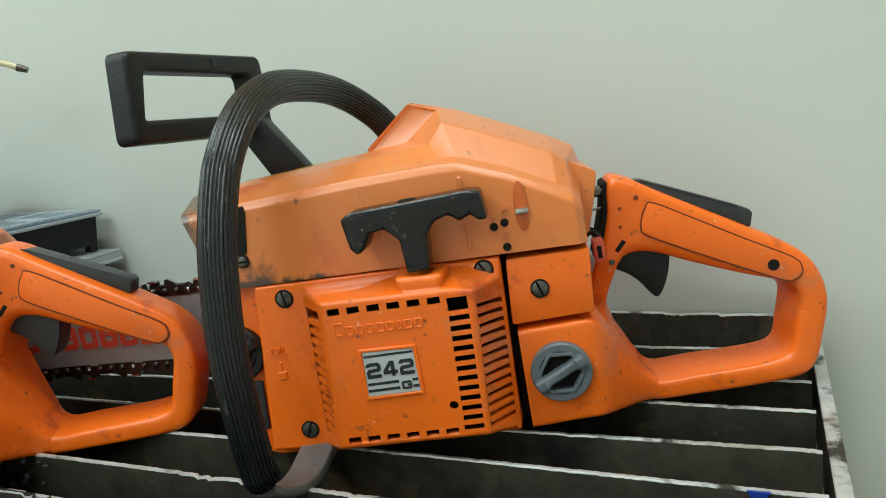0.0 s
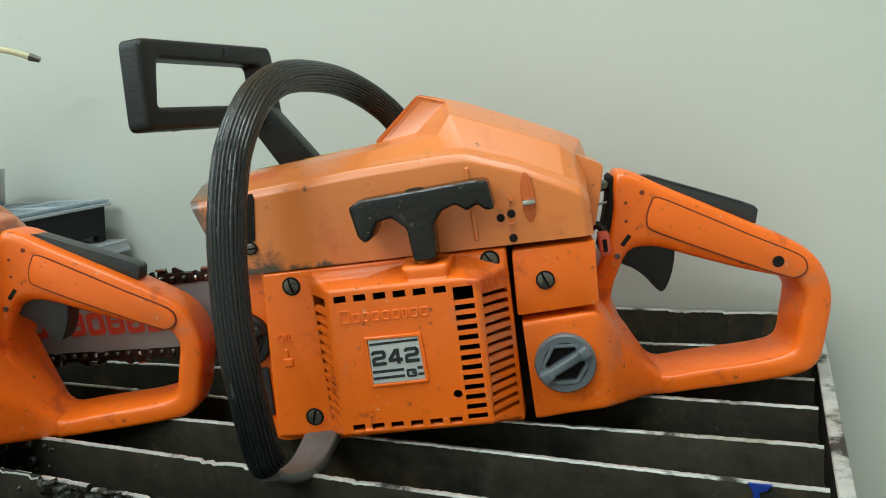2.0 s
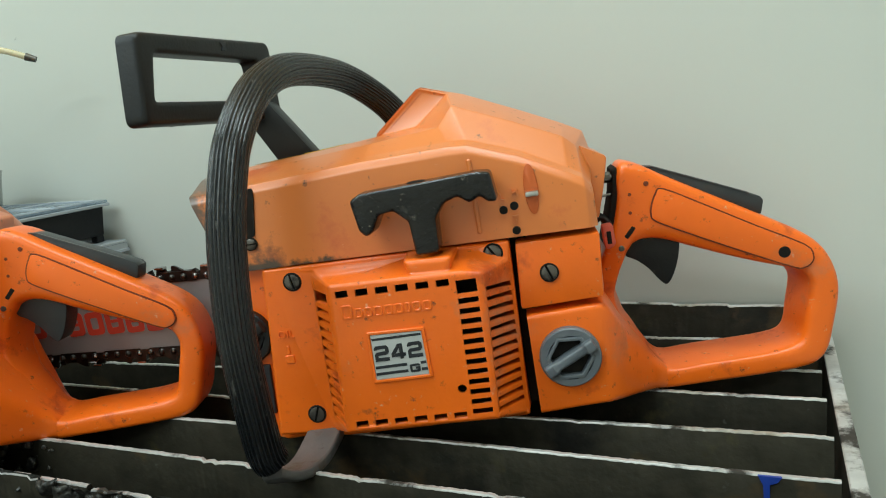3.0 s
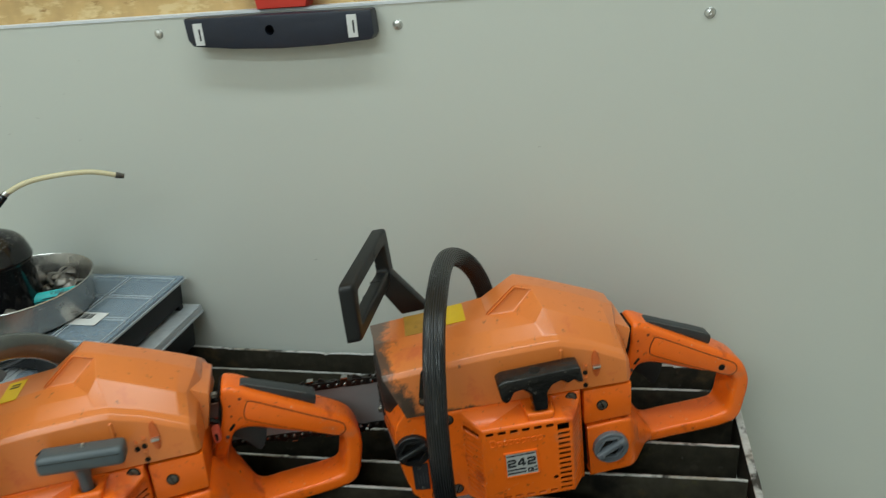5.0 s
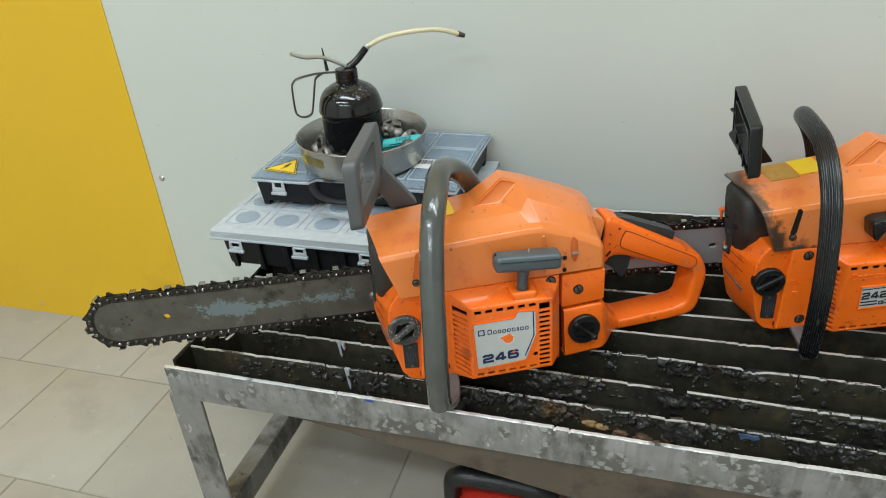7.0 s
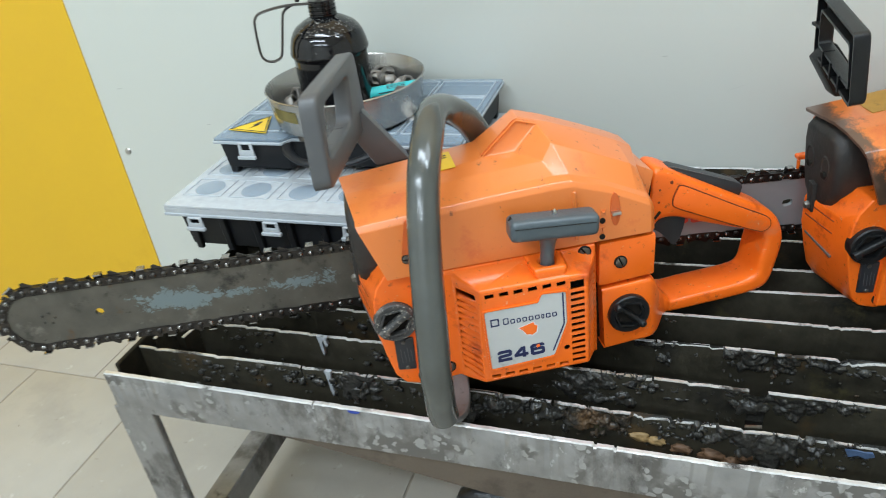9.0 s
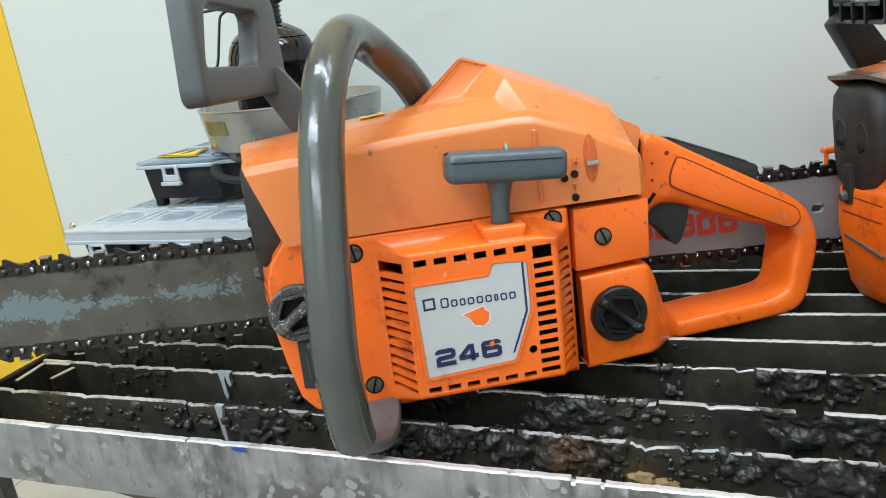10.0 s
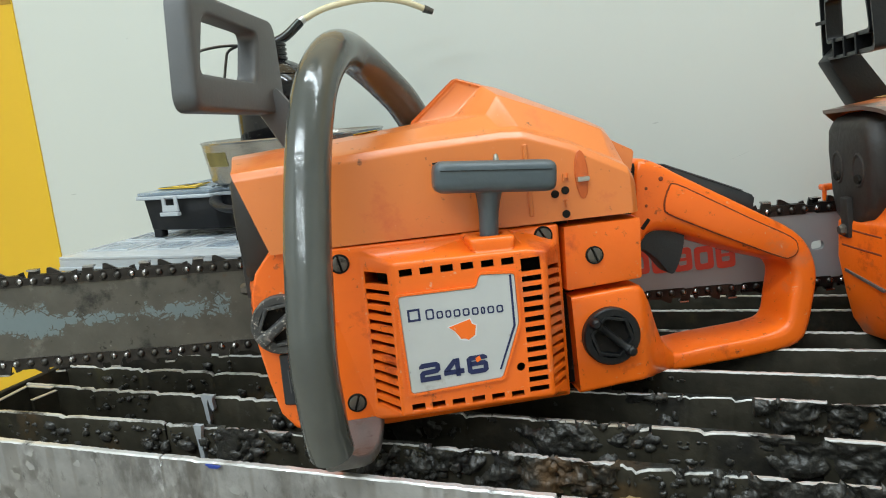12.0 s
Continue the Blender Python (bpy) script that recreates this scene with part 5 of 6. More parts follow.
    # clutch cover on the bar side
    part("clutch_cover", prism([(-0.0900, 0.0120), (0.0500, 0.0080), (0.0650, -0.0250), (0.0500, -0.0850), (-0.0200, -0.0930), (-0.0720, -0.0860), (-0.0860, -0.0640), (-0.0900, -0.0080)], 0.112, 0.150, 0.006, 3), "orange", s)
    part("cover_tab", join(box((-0.1165, 0.1120, 0.0040), (-0.0860, 0.1205, 0.0085), 0.0010, 1), box((-0.1165, 0.1120, -0.0060), (-0.1135, 0.1150, 0.0045), 0.0008, 1)), "orange", s)
    # guide bar
    a0, a1, half = (-0.095, 0, -0.0375), (-0.413, 0, -0.0175), 0.0265
    d = (Vector(a1) - Vector(a0)).normalized()
    up = Vector((d.z, 0, -d.x))
    outline = [Vector(a0) + up * half * 1.0, Vector((-0.25, 0, -0.0278)) + up * (half + 0.0015)]
    for k in range(13):
        ang = math.pi * k / 12
        outline.append(Vector(a1) + up * half * math.cos(ang) + d * half * math.sin(ang))
    outline += [Vector((-0.25, 0, -0.0278)) - up * (half + 0.0015), Vector(a0) - up * half]
    plate = prism([(p.x, p.z) for p in outline], 0.1040, 0.1085, 0.0006, 1)
    if black:
        plate = carve(plate, ("DIFFERENCE", prism(round_corners([(-0.1320, -0.0392), (-0.1222, -0.0392), (-0.1222, -0.0322), (-0.1320, -0.0322)], 0.0033, 4), 0.09, 0.12)))
    else:
        plate = carve(plate, ("DIFFERENCE", lathe([(0, -0.02), (0.0038, -0.02), (0.0038, 0.02), (0, 0.02)], 18, pose(-0.360, 0.106, -0.0215, 90, 0, 0))))
    gb = part("guide_bar", plate, "bar_light" if black else "bar_worn", s, "pale grey guide bar with red print" if black else "tarnished guide bar with flaked blue paint")
    if black:
        for k in range(9):
            x = -0.1900 - 0.0165 * k
            zc = -0.0335 + 0.0630 * -(x + 0.19)
            low, high = zc - 0.0095, zc + (0.0090 if k % 3 else 0.0110)
            ring = round_corners([(x - 0.0145, low), (x, low), (x, high), (x - 0.0145, high)], 0.0035, 3)
            cx, cz = x - 0.00725, (low + high) / 2
            mark = ring_prism(ring, [(cx + (p - cx) * 0.42, cz + (q - cz) * 0.5) for p, q in ring], lambda u, v, t: (u, t, v), 0.1036, 0.1042)
            if k % 3 != 1:
                mark = join(mark, box((x - 0.0120, 0.1037, cz - 0.0012), (x - 0.0025, 0.1042, cz + 0.0012)))
            part("print_mark", mark, "red_print", gb)
    else:
        for k in range(5):
            part("nose_rivet", lathe([(0, 0.0004), (0.0013, 0.0003), (0.0016, 0.0), (0.0016, -0.001), (0, -0.001)], 10, pose(-0.404 + 0.0055 * math.cos(1.257 * k), 0.1040, -0.0182 + 0.0055 * math.sin(1.257 * k), 90, 0, 0)), "rivet_steel", gb)
    chain_loop(s, a0, a1, half + 0.0028, 0.1062)
    return s


SAW_R = chainsaw(pose(0.0, -0.2256, 0.4464, -0.85, -3.92, 17.60), "black", "orange chainsaw with ribbed black handle and sooty cover on bench")
SAW_L = chainsaw(pose(-0.3751, -0.3851, 0.4491, -3.19, -1.63, 26.25), "grey", "orange chainsaw with smooth grey handle and large silver badge")


# badges
def badges():
    b = part("badge", prism([(-0.0125, -0.0310), (0.0165, -0.0320), (0.0170, -0.0575), (-0.0135, -0.0575)], -0.0278, -0.0255, 0.0004, 1), "badge_white", SAW_R, "worn white badge with black numbers")
    part("badge_frame", ring_prism([(-0.0142, -0.0292), (0.0182, -0.0302), (0.0188, -0.0592), (-0.0152, -0.0592)], [(-0.0125, -0.0310), (0.0165, -0.0320), (0.0170, -0.0575), (-0.0135, -0.0575)],
         lambda u, v, t: (u, t, v), -0.0284, -0.0260, 0.0004, 1), "orange", b)
    part("number", wide_number("242", 0.0084, 0.0090, 0.0011, 0.0020, on_side(-0.0118, -0.0279, -0.0467, 0)), "black_print", b)
    part("number", wide_number("G", 0.0058, 0.0048, 0.0, 0.0013, on_side(0.0068, -0.0279, -0.0552, 0)), "black_print", b)
    for lo, hi in (((-0.0120, -0.0345), (0.0160, -0.0332)), ((-0.0125, -0.0510), (0.0055, -0.0494)), ((-0.0128, -0.0548), (0.0055, -0.0532)), ((0.0132, -0.0510), (0.0164, -0.0494)), ((0.0132, -0.0548), (0.0166, -0.0532))):
        part("stripe", box((lo[0], -0.0280, lo[1]), (hi[0], -0.0274, hi[1])), "black_print", b)
    x = -0.0262
    for k, w in enumerate((0.0062, 0.0050, 0.0044, 0.0050, 0.0050, 0.0050, 0.0032, 0.0050, 0.0050)):
        low, high = -0.0205 - 0.0001 * k, -0.0148 - 0.0001 * k + (0.0024 if k == 0 else 0.0)
        ring = round_corners([(x, low), (x + w, low), (x + w, high), (x, high)], 0.0016, 3)
        cx, cz = x + w / 2, (low + high) / 2
        part("raised_mark", ring_prism(ring, [(cx + (p - cx) * (1 - 0.0024 / w), cz + (q - cz) * (1 - 0.0022 / (high - low))) for p, q in ring], lambda u, v, t: (u, t, v), -0.0276, -0.0266, 0.0002, 1), "orange", SAW_R)
        x += w + 0.0009
    big = [(-0.0305, -0.0185), (0.0130, -0.0195), (0.0155, -0.0125), (0.0355, -0.0145), (0.0350, -0.0430), (0.0225, -0.0730), (-0.0300, -0.0745)]
    big = round_corners(big, 0.0022, 3)
    b = part("badge", prism(big, -0.0280, -0.0255, 0.0005, 1), "badge_white", SAW_L, "large silver-white badge with navy numbers and a torn spot")
    mx, mz = 0.0025, -0.0435
    rim = [(mx + (x - mx) * 1.045, mz + (z - mz) * 1.045) for x, z in big]
    part("badge_frame", ring_prism(rim, big, lambda u, v, t: (u, t, v), -0.0285, -0.0262, 0.0004, 1), "orange", b)
    part("number", wide_number("246", 0.0118, 0.0106, 0.0017, 0.0027, on_side(-0.0240, -0.0281, -0.0685, 0.5)), "navy", b)
    x = -0.0165
    for k, w in enumerate((0.0046, 0.0037, 0.0033, 0.0038, 0.0038, 0.0038, 0.0024, 0.0038, 0.0038)):
        low, high = -0.0336 - 0.00022 * k, -0.0293 - 0.00022 * k + (0.0016 if k == 0 else 0.0)
        ring = round_corners([(x, low), (x + w, low), (x + w, high), (x, high)], 0.0012, 3)
        cx, cz = x + w / 2, (low + high) / 2
        part("print_mark", ring_prism(ring, [(cx + (p - cx) * (1 - 0.0017 / w), cz + (q - cz) * (1 - 0.0016 / (high - low))) for p, q in ring], lambda u, v, t: (u, t, v), -0.0282, -0.0276), "navy", b)
        x += w + 0.0013
    part("emblem", ring_prism([(-0.0265, -0.0335), (-0.0195, -0.0335), (-0.0195, -0.0265), (-0.0265, -0.0265)], [(-0.0253, -0.0323), (-0.0207, -0.0323), (-0.0207, -0.0277), (-0.0253, -0.0277)], lambda u, v, t: (u, t, v), -0.0282, -0.0276), "navy", b)
    part("edge_stripe", prism([(0.0322, -0.0150), (0.0334, -0.0149), (0.0328, -0.0440), (0.0222, -0.0680), (0.0210, -0.0680), (0.0316, -0.0437)], -0.0282, -0.0276), "navy", b)
    part("torn_edge", prism([(-0.0056, -0.0394), (0.0080, -0.0360), (0.0092, -0.0392), (0.0112, -0.0402), (0.0102, -0.0466), (0.0056, -0.0490), (0.0008, -0.0476), (-0.0020, -0.0424)], -0.0281, -0.0276), "white_sticker", b)
    part("torn_spot", prism([(-0.0046, -0.0396), (0.0075, -0.0366), (0.0085, -0.0395), (0.0105, -0.0405), (0.0098, -0.0440), (0.0094, -0.0460), (0.0055, -0.0482), (0.0038, -0.0472), (0.0015, -0.0470), (-0.0012, -0.0426)], -0.0283, -0.0277), "orange", b)
    part("torn_spot", prism([(0.0080, -0.0592), (0.0105, -0.0580), (0.0112, -0.0605), (0.0085, -0.0618)], -0.0286, -0.0281), "orange", b)


badges()


def stickers():
    def on_deck(name, x, z, tilt, half, y0, y1, mat, saw, label):
        ob = part(name, box((-half, y0, 0.0), (half, y1, 0.0003)), mat, saw, label)
        ob.matrix_local = pose(x, 0, z, -0.76, -tilt, 0)
        return ob
    on_deck("warning_label", -0.0400, 0.0742, 3.4, 0.0145, 0.053, 0.091, "yellow_sticker", SAW_R, "yellow warning label")
    on_deck("dirty_label", -0.0715, 0.0723, 2.6, 0.0155, 0.049, 0.090, "dirty_sticker", SAW_R, "oil-browned yellow label")
    lb = on_deck("warning_label", -0.0350, 0.0746, 3.7, 0.0078, 0.046, 0.084, "yellow_sticker", SAW_L, "torn yellow warning label")
    part("print_bar", box((-0.004, 0.070, 0.0005), (0.004, 0.072, 0.0007)), "black_print", lb)
    part("print_bar", box((-0.004, 0.075, 0.0005), (0.004, 0.077, 0.0007)), "black_print", lb)


stickers()

# ---------------------------------------------------------------- steel bench
BENCH = thing("welding_bench", pose(0, 0, 0), "low steel cutting bench with slag-crusted strips and bare frame", "bench")
ZT = 0.340


def strip(y0, y1, z, height, thick, x0, x1, seed, wobble=0.0025, mat="slat", rough=0.08, cuts=(), edge="slat_edge"):
    """One upright strip of the grate, warped along its length, with a nicked upper edge and cuts (x, half width, depth)."""
    rng = random.Random(seed)
    bm = bmesh.new()
    n = 440
    ph = [rng.uniform(0, 6.28) for _ in range(3)]
    nick = 0.0
    columns = [(x0 + (x1 - x0) * i / n, 0.0) for i in range(n + 1)]
    for xc, half, depth in cuts:
        columns = [c for c in columns if abs(c[0] - xc) > half + 0.0006]
        columns += [(xc - half - 0.0003, 0.0), (xc - half, depth), (xc + half, depth * 0.96), (xc + half + 0.0003, 0.0)]
    rows = []
    for x, depth in sorted(columns):
        t = (x - x0) / (x1 - x0)
        y = y0 + (y1 - y0) * t + wobble * (math.sin(5 * t + ph[0]) + 0.5 * math.sin(13 * t + ph[1]))
        nick = nick * 0.70 + (rng.random() < rough * 0.6) * rng.uniform(0.0006, 0.0030) * min(1.0, rough / 0.12)
        step = sum(0.0007 * math.sin(91 * c[0]) for c in cuts if x > c[0])
        zt = z + 0.0008 * math.sin(9 * t + ph[2]) - nick + rng.uniform(-0.00025, 0.00025) + step - depth
        th = thick * (1 + 0.06 * rng.uniform(-1, 1))
        rows.append([bm.verts.new((x, y - th / 2, z - height)), bm.verts.new((x, y - th / 2, zt - 0.001)), bm.verts.new((x, y - th / 3, zt)),
                     bm.verts.new((x, y + th / 3, zt)), bm.verts.new((x, y + th / 2, zt - 0.001)), bm.verts.new((x, y + th / 2, z - height))])
    for a, b in zip(rows, rows[1:]):
        for k in range(6):
            f = bm.faces.new((a[k], a[(k + 1) % 6], b[(k + 1) % 6], b[k]))
            if k in (1, 2, 3) and abs(a[2].co.z - b[2].co.z) < 0.006:
                f.material_index = 1
    bm.faces.new(rows[0])
    bm.faces.new(rows[-1])
    me = finish(bm, 40)
    me.materials.append(M[mat])
    me.materials.append(M[edge])
    return me


SLATS = [(-0.412, -0.424, 0.340, 0.055), (-0.366, -0.380, 0.340, 0.055), (-0.325, -0.322, 0.339, 0.055), (-0.292, -0.272, 0.340, 0.055), (-0.252, -0.223, 0.340, 0.055),
         (-0.207, -0.180, 0.340, 0.055), (-0.160, -0.125, 0.340, 0.055), (-0.100, -0.078, 0.339, 0.055), (-0.040, -0.030, 0.344, 0.055)]
CUTS = [((-0.574, 0.0006, 0.012), (-0.508, 0.0006, 0.018), (-0.3395, 0.0009, 0.022), (-0.3091, 0.0006, 0.012), (-0.020, 0.0006, 0.010)), ((-0.1800, 0.0068, 0.040), (-0.0082, 0.0005, 0.020), (-0.262, 0.0005, 0.012)),
        ((-0.1630, 0.0010, 0.034), (-0.0594, 0.0006, 0.014), (-0.262, 0.0006, 0.010))]
for i, (ya, yb, z, h) in enumerate(SLATS):
    part("grate_strip", strip(ya, yb, z, h, 0.0034, -0.756, 0.232, 20 + i, 0.0015, "slat", (0.14, 0.16, 0.16, 0.08, 0.04, 0.03, 0.03, 0.05, 0.04)[i], CUTS[i] if i < 3 else ()), "slat", BENCH)
part("back_strip", strip(-0.012, -0.012, 0.364, 0.07, 0.004, -0.756, 0.236, 40), "slat", BENCH)


# short offcuts standing across the left end of the grate
for cx, cy, run, turn in ((-0.7493, -0.3856, 0.031, 97), (-0.7377, -0.3702, 0.027, 0), (-0.7169, -0.3843, 0.020, 81)):
    bm = box((-run / 2, -0.0016, -0.044), (run / 2, 0.0016, 0.0), 0.0004, 1)
    off = part("offcut", bm, "slat", BENCH)
    off.matrix_local = pose(cx, cy, 0.3385, 0, 0, turn)
    part("offcut_edge", box((-run / 2, -0.0017, 0.0), (run / 2, 0.0017, 0.0007)), "slat_edge", off)


part("front_rail", strip(-0.457, -0.453, 0.340, 0.046, 0.005, -0.764, 0.238, 51, 0.001, "rail_flaked", 0.03, ((-0.541, 0.0006, 0.005), (-0.300, 0.0010, 0.002), (-0.285, 0.0008, 0.002)), "rail_edge"), "rail", BENCH, "front rail of ground bare steel")
part("end_rail", box((0.236, -0.455, 0.285), (0.241, -0.004, 0.341), 0.001, 1), "slat", BENCH)
part("end_lip", box((0.2345, -0.455, 0.3412), (0.2425, -0.004, 0.3432), 0.0006, 1), "slat_edge", BENCH, "scraped pale end edge")
part("end_rail", box((-0.762, -0.445, 0.285), (-0.757, -0.004, 0.341), 0.001, 1), "slat", BENCH)
for x0, y0 in ((-0.772, -0.457), (-0.772, -0.045), (0.200, -0.457), (0.200, -0.045)):
    leg = join(box((x0, y0, 0), (x0 + 0.044, y0 + 0.005, 0.296), 0.001, 1), box((x0, y0 + 0.005, 0), (x0 + 0.005, y0 + 0.042, 0.296), 0.001, 1))
    part("leg", leg, "rail", BENCH)
part("side_stretcher", box((-0.768, -0.452, 0.055), (-0.738, -0.008, 0.095), 0.002, 1), "rail", BENCH)
part("side_stretcher", box((0.204, -0.452, 0.055), (0.234, -0.008, 0.095), 0.002, 1), "rail", BENCH)
# slag tray that bellies out under the strips
def tray_floor(t):
    return 0.2875 - 0.165 * max(0.0, min(0.385, 0.90 * t - 0.045)) - 0.003 * t


tray = bmesh.new()
rows = []
for i in range(25):
    t = i / 24
    x = -0.70 + 0.90 * t
    sag = tray_floor(t)
    rows.append([tray.verts.new((x, -0.446, 0.288)), tray.verts.new((x, -0.446, 0.288 - (0.288 - sag) * 0.9)), tray.verts.new((x, -0.442, sag)), tray.verts.new((x, -0.06, sag)), tray.verts.new((x, -0.02, 0.286))])
for a, b in zip(rows, rows[1:]):
    for k in range(4):
        tray.faces.new((a[k], a[k + 1], b[k + 1], b[k]))
bmesh.ops.recalc_face_normals(tray, faces=tray.faces)
bmesh.ops.solidify(tray, geom=tray.faces[:], thickness=0.002)
part("slag_tray", tray, "tray", BENCH, "heat-browned sagging sheet tray")
# Uneven black sheet added over the tray floor to darken the strip gaps.
gap_shade = bmesh.new()
rows = []
for i in range(41):
    t = i / 40
    level = tray_floor(t) + 0.0045
    rows.append([gap_shade.verts.new((-0.70 + 0.90 * t, y, level + 0.003 * abs(noise.noise(Vector((i * 0.6, y * 30, 1.0)))))) for y in (-0.438, -0.36, -0.29, -0.22, -0.15, -0.10, -0.062)])
for a, b in zip(rows, rows[1:]):
    for k in range(6):
        gap_shade.faces.new((a[k], a[k + 1], b[k + 1], b[k]))
bmesh.ops.solidify(gap_shade, geom=gap_shade.faces[:], thickness=0.002)
part("slag_bed", gap_shade, "gap_shade", BENCH, "black sheet in the tray for the shade between the strips")

# ---------------------------------------------------------------- organiser cases, bowl, oil can
CASE_LOW = thing("organiser_case", pose(0, 0, 0), "black organiser case with cloudy clear lid lying on the bench", "case", "organiser cases")
CASE_TOP = thing("organiser_case", pose(0, 0, 0), "smaller black organiser case with clear lid and hazard sticker", "case", "organiser cases")


def organiser(s, x0, x1, y0, y1, z0, z1, lid, cols, rows_n, ribs, rings, glass, margin=(0.008, 0.008), notch=None):
    """Black tray with walls and dividers under a clear lid; notch (x from, x to, depth) sets the front back for a handle."""
    wall_t, inset = 0.003, 0.010 if ribs else 0.004

    def loop(d, low=0.0):
        corners = [(x0 + d, y0 + d)]
        if notch:
            a, b, deep = notch
            corners += [(a - 0.007 - low, y0 + d), (a - low, y0 + d + deep), (b + low, y0 + d + deep), (b + 0.007 + low, y0 + d)]
        return corners + [(x1 - d, y0 + d), (x1 - d, y1 - d), (x0 + d, y1 - d)]

    def up(u, v, t):
        return (u, v, t)
    zb = z1 - lid
    outer, inner = loop(inset), loop(inset + wall_t, 0.001)
    mid_x, mid_y = (x0 + x1) / 2, (y0 + y1) / 2
    taper = lambda u, v, t: (u + (mid_x - u) * 0.02 * (zb - t) / (zb - z0), v + (mid_y - v) * 0.03 * (zb - t) / (zb - z0), t)
    bottom = bmesh.new()
    for z in (z0, z0 + 0.003):
        bottom.faces.new([bottom.verts.new((u, v, z)) for u, v in [(mid_x + (p[0] - mid_x) * 0.975, mid_y + (p[1] - mid_y) * 0.965) for p in inner]])
    part("case_body", join(bottom, ring_prism(outer, inner, taper, z0, zb, 0.0008, 1)), "case_black", s)
    bx0, bx1, by0, by1 = x0 + inset + 0.004, x1 - inset - 0.004, y0 + inset + (notch[2] if notch else 0.0) + 0.004, y1 - inset - 0.004
    for i in range(1, cols):
        x = bx0 + (bx1 - bx0) * i / cols
        part("divider", box((x - 0.001, by0 + wall_t, z0 + 0.003), (x + 0.001, by1 - wall_t, zb - 0.002)), "case_black", s)
    sheet = bmesh.new()
    lo = [sheet.verts.new((u, v, z1 - 0.003)) for u, v in loop(0.0)]
    hi = [sheet.verts.new((u, v, z1)) for u, v in loop(0.0)]
    sheet.faces.new(lo[::-1])
    sheet.faces.new(hi)
    for k in range(len(lo)):
        j = (k + 1) % len(lo)
        sheet.faces.new((lo[k], lo[j], hi[j], hi[k]))
    part("lid", join(bevel(sheet, 0.0012, 2), ring_prism(loop(0.0), loop(0.003), up, z1 - lid, z1 - 0.0031)), glass, s, "cloudy clear lid")
    part("lid_rim", ring_prism(loop(-0.0012), loop(0.002), up, z1 - lid, z1 - lid + 0.0035, 0.0006, 1), "lid_line", s)
    px0, px1 = x0 + margin[0], x1 - margin[1]
    py0 = y0 + 0.019 if ribs else y0 + 0.020
    py1 = y1 - 0.008
    for i in range(cols):
        for j in range(rows_n):
            ax, bx = px0 + (px1 - px0) * i / cols, px0 + (px1 - px0) * (i + 1) / cols
            ay, by = py0 + (py1 - py0) * j / rows_n, py0 + (py1 - py0) * (j + 1) / rows_n
            g = 0.005 if rings else 0.002
            part("lid_panel", ring_prism([(ax + g, ay + g), (bx - g, ay + g), (bx - g, by - g), (ax + g, by - g)],
                 [(ax + g + 0.0013, ay + g + 0.0013), (bx - g - 0.0013, ay + g + 0.0013), (bx - g - 0.0013, by - g - 0.0013), (ax + g + 0.0013, by - g - 0.0013)], up, z1 - 0.001, z1 + 0.0012, 0.0004, 1), "lid_line", s)
            if rings:
                r = min(bx - ax, by - ay) * 0.34
                part("lid_ring", lathe([(0.0, 0.0004), (r - 0.0006, 0.0004), (r, 0.0002), (r, -0.0006), (0.0, -0.0006)], 28, pose((ax + bx) / 2, (ay + by) / 2, z1)), "clear_blue", s)
    for k in range(ribs):
        x = x0 + 0.024 + (x1 - x0 - 0.048) * k / max(1, ribs - 1)
        part("side_rib", prism([(y0 + 0.004, zb), (y0 + inset + 0.002, zb), (y0 + inset + 0.004, z0 - 0.004), (y0 + 0.009, z0 - 0.004)], -0.004, 0.004, 0.001, 1), "case_black", s).matrix_local = Matrix(((0, 1, 0, x), (1, 0, 0, 0), (0, 0, 1, 0), (0, 0, 0, 1)))
    if not ribs:
        for u in (x0 + 0.012, x1 - 0.012):
            for v in (y0 + 0.012, y1 - 0.012):
                part("foot", box((u - 0.005, v - 0.005, z0 - 0.0072), (u + 0.005, v + 0.005, z0 + 0.001), 0.001, 1), "case_black", s)


def latch(s, x, w, y, z0, z1, label):
    """Hinged latch: a tongue that hangs from the lid, open in its upper half, curled at the foot."""
    t = 0.0028
    rim = ring_prism([(x, z0 + 0.004), (x + w, z0 + 0.004), (x + w * 0.94, z1), (x + w * 0.06, z1)], [(x + w * 0.22, z0 + (z1 - z0) * 0.52), (x + w * 0.78, z0 + (z1 - z0) * 0.52), (x + w * 0.78, z1 - 0.002), (x + w * 0.22, z1 - 0.002)],
                     lambda u, v, q: (u, q, v), y - t, y, 0.0006, 1)
    part("latch", join(rim, box((x - 0.0015, y - t - 0.0022, z0), (x + w + 0.0015, y - 0.0004, z0 + 0.0038), 0.0010, 2)), "clear", s, label)


organiser(CASE_LOW, -0.790, -0.455, -0.283, -0.006, 0.371, 0.4270, 0.013, 5, 5, 8, True, "clear", (0.004, 0.034))
organiser(CASE_TOP, -0.7590, -0.466, -0.207, -0.012, 0.4350, 0.4735, 0.007, 4, 3, 0, False, "clear_blue", (0.004, 0.004), (-0.6655, -0.560, 0.012))
for x in (-0.762, -0.668, -0.575, -0.500):
    latch(CASE_LOW, x, 0.020, -0.2845, 0.3995, 0.4150, "clear hinged latch")
latch(CASE_TOP, -0.7275, 0.0195, -0.2085, 0.4505, 0.4700, "cloudy hinged latch")
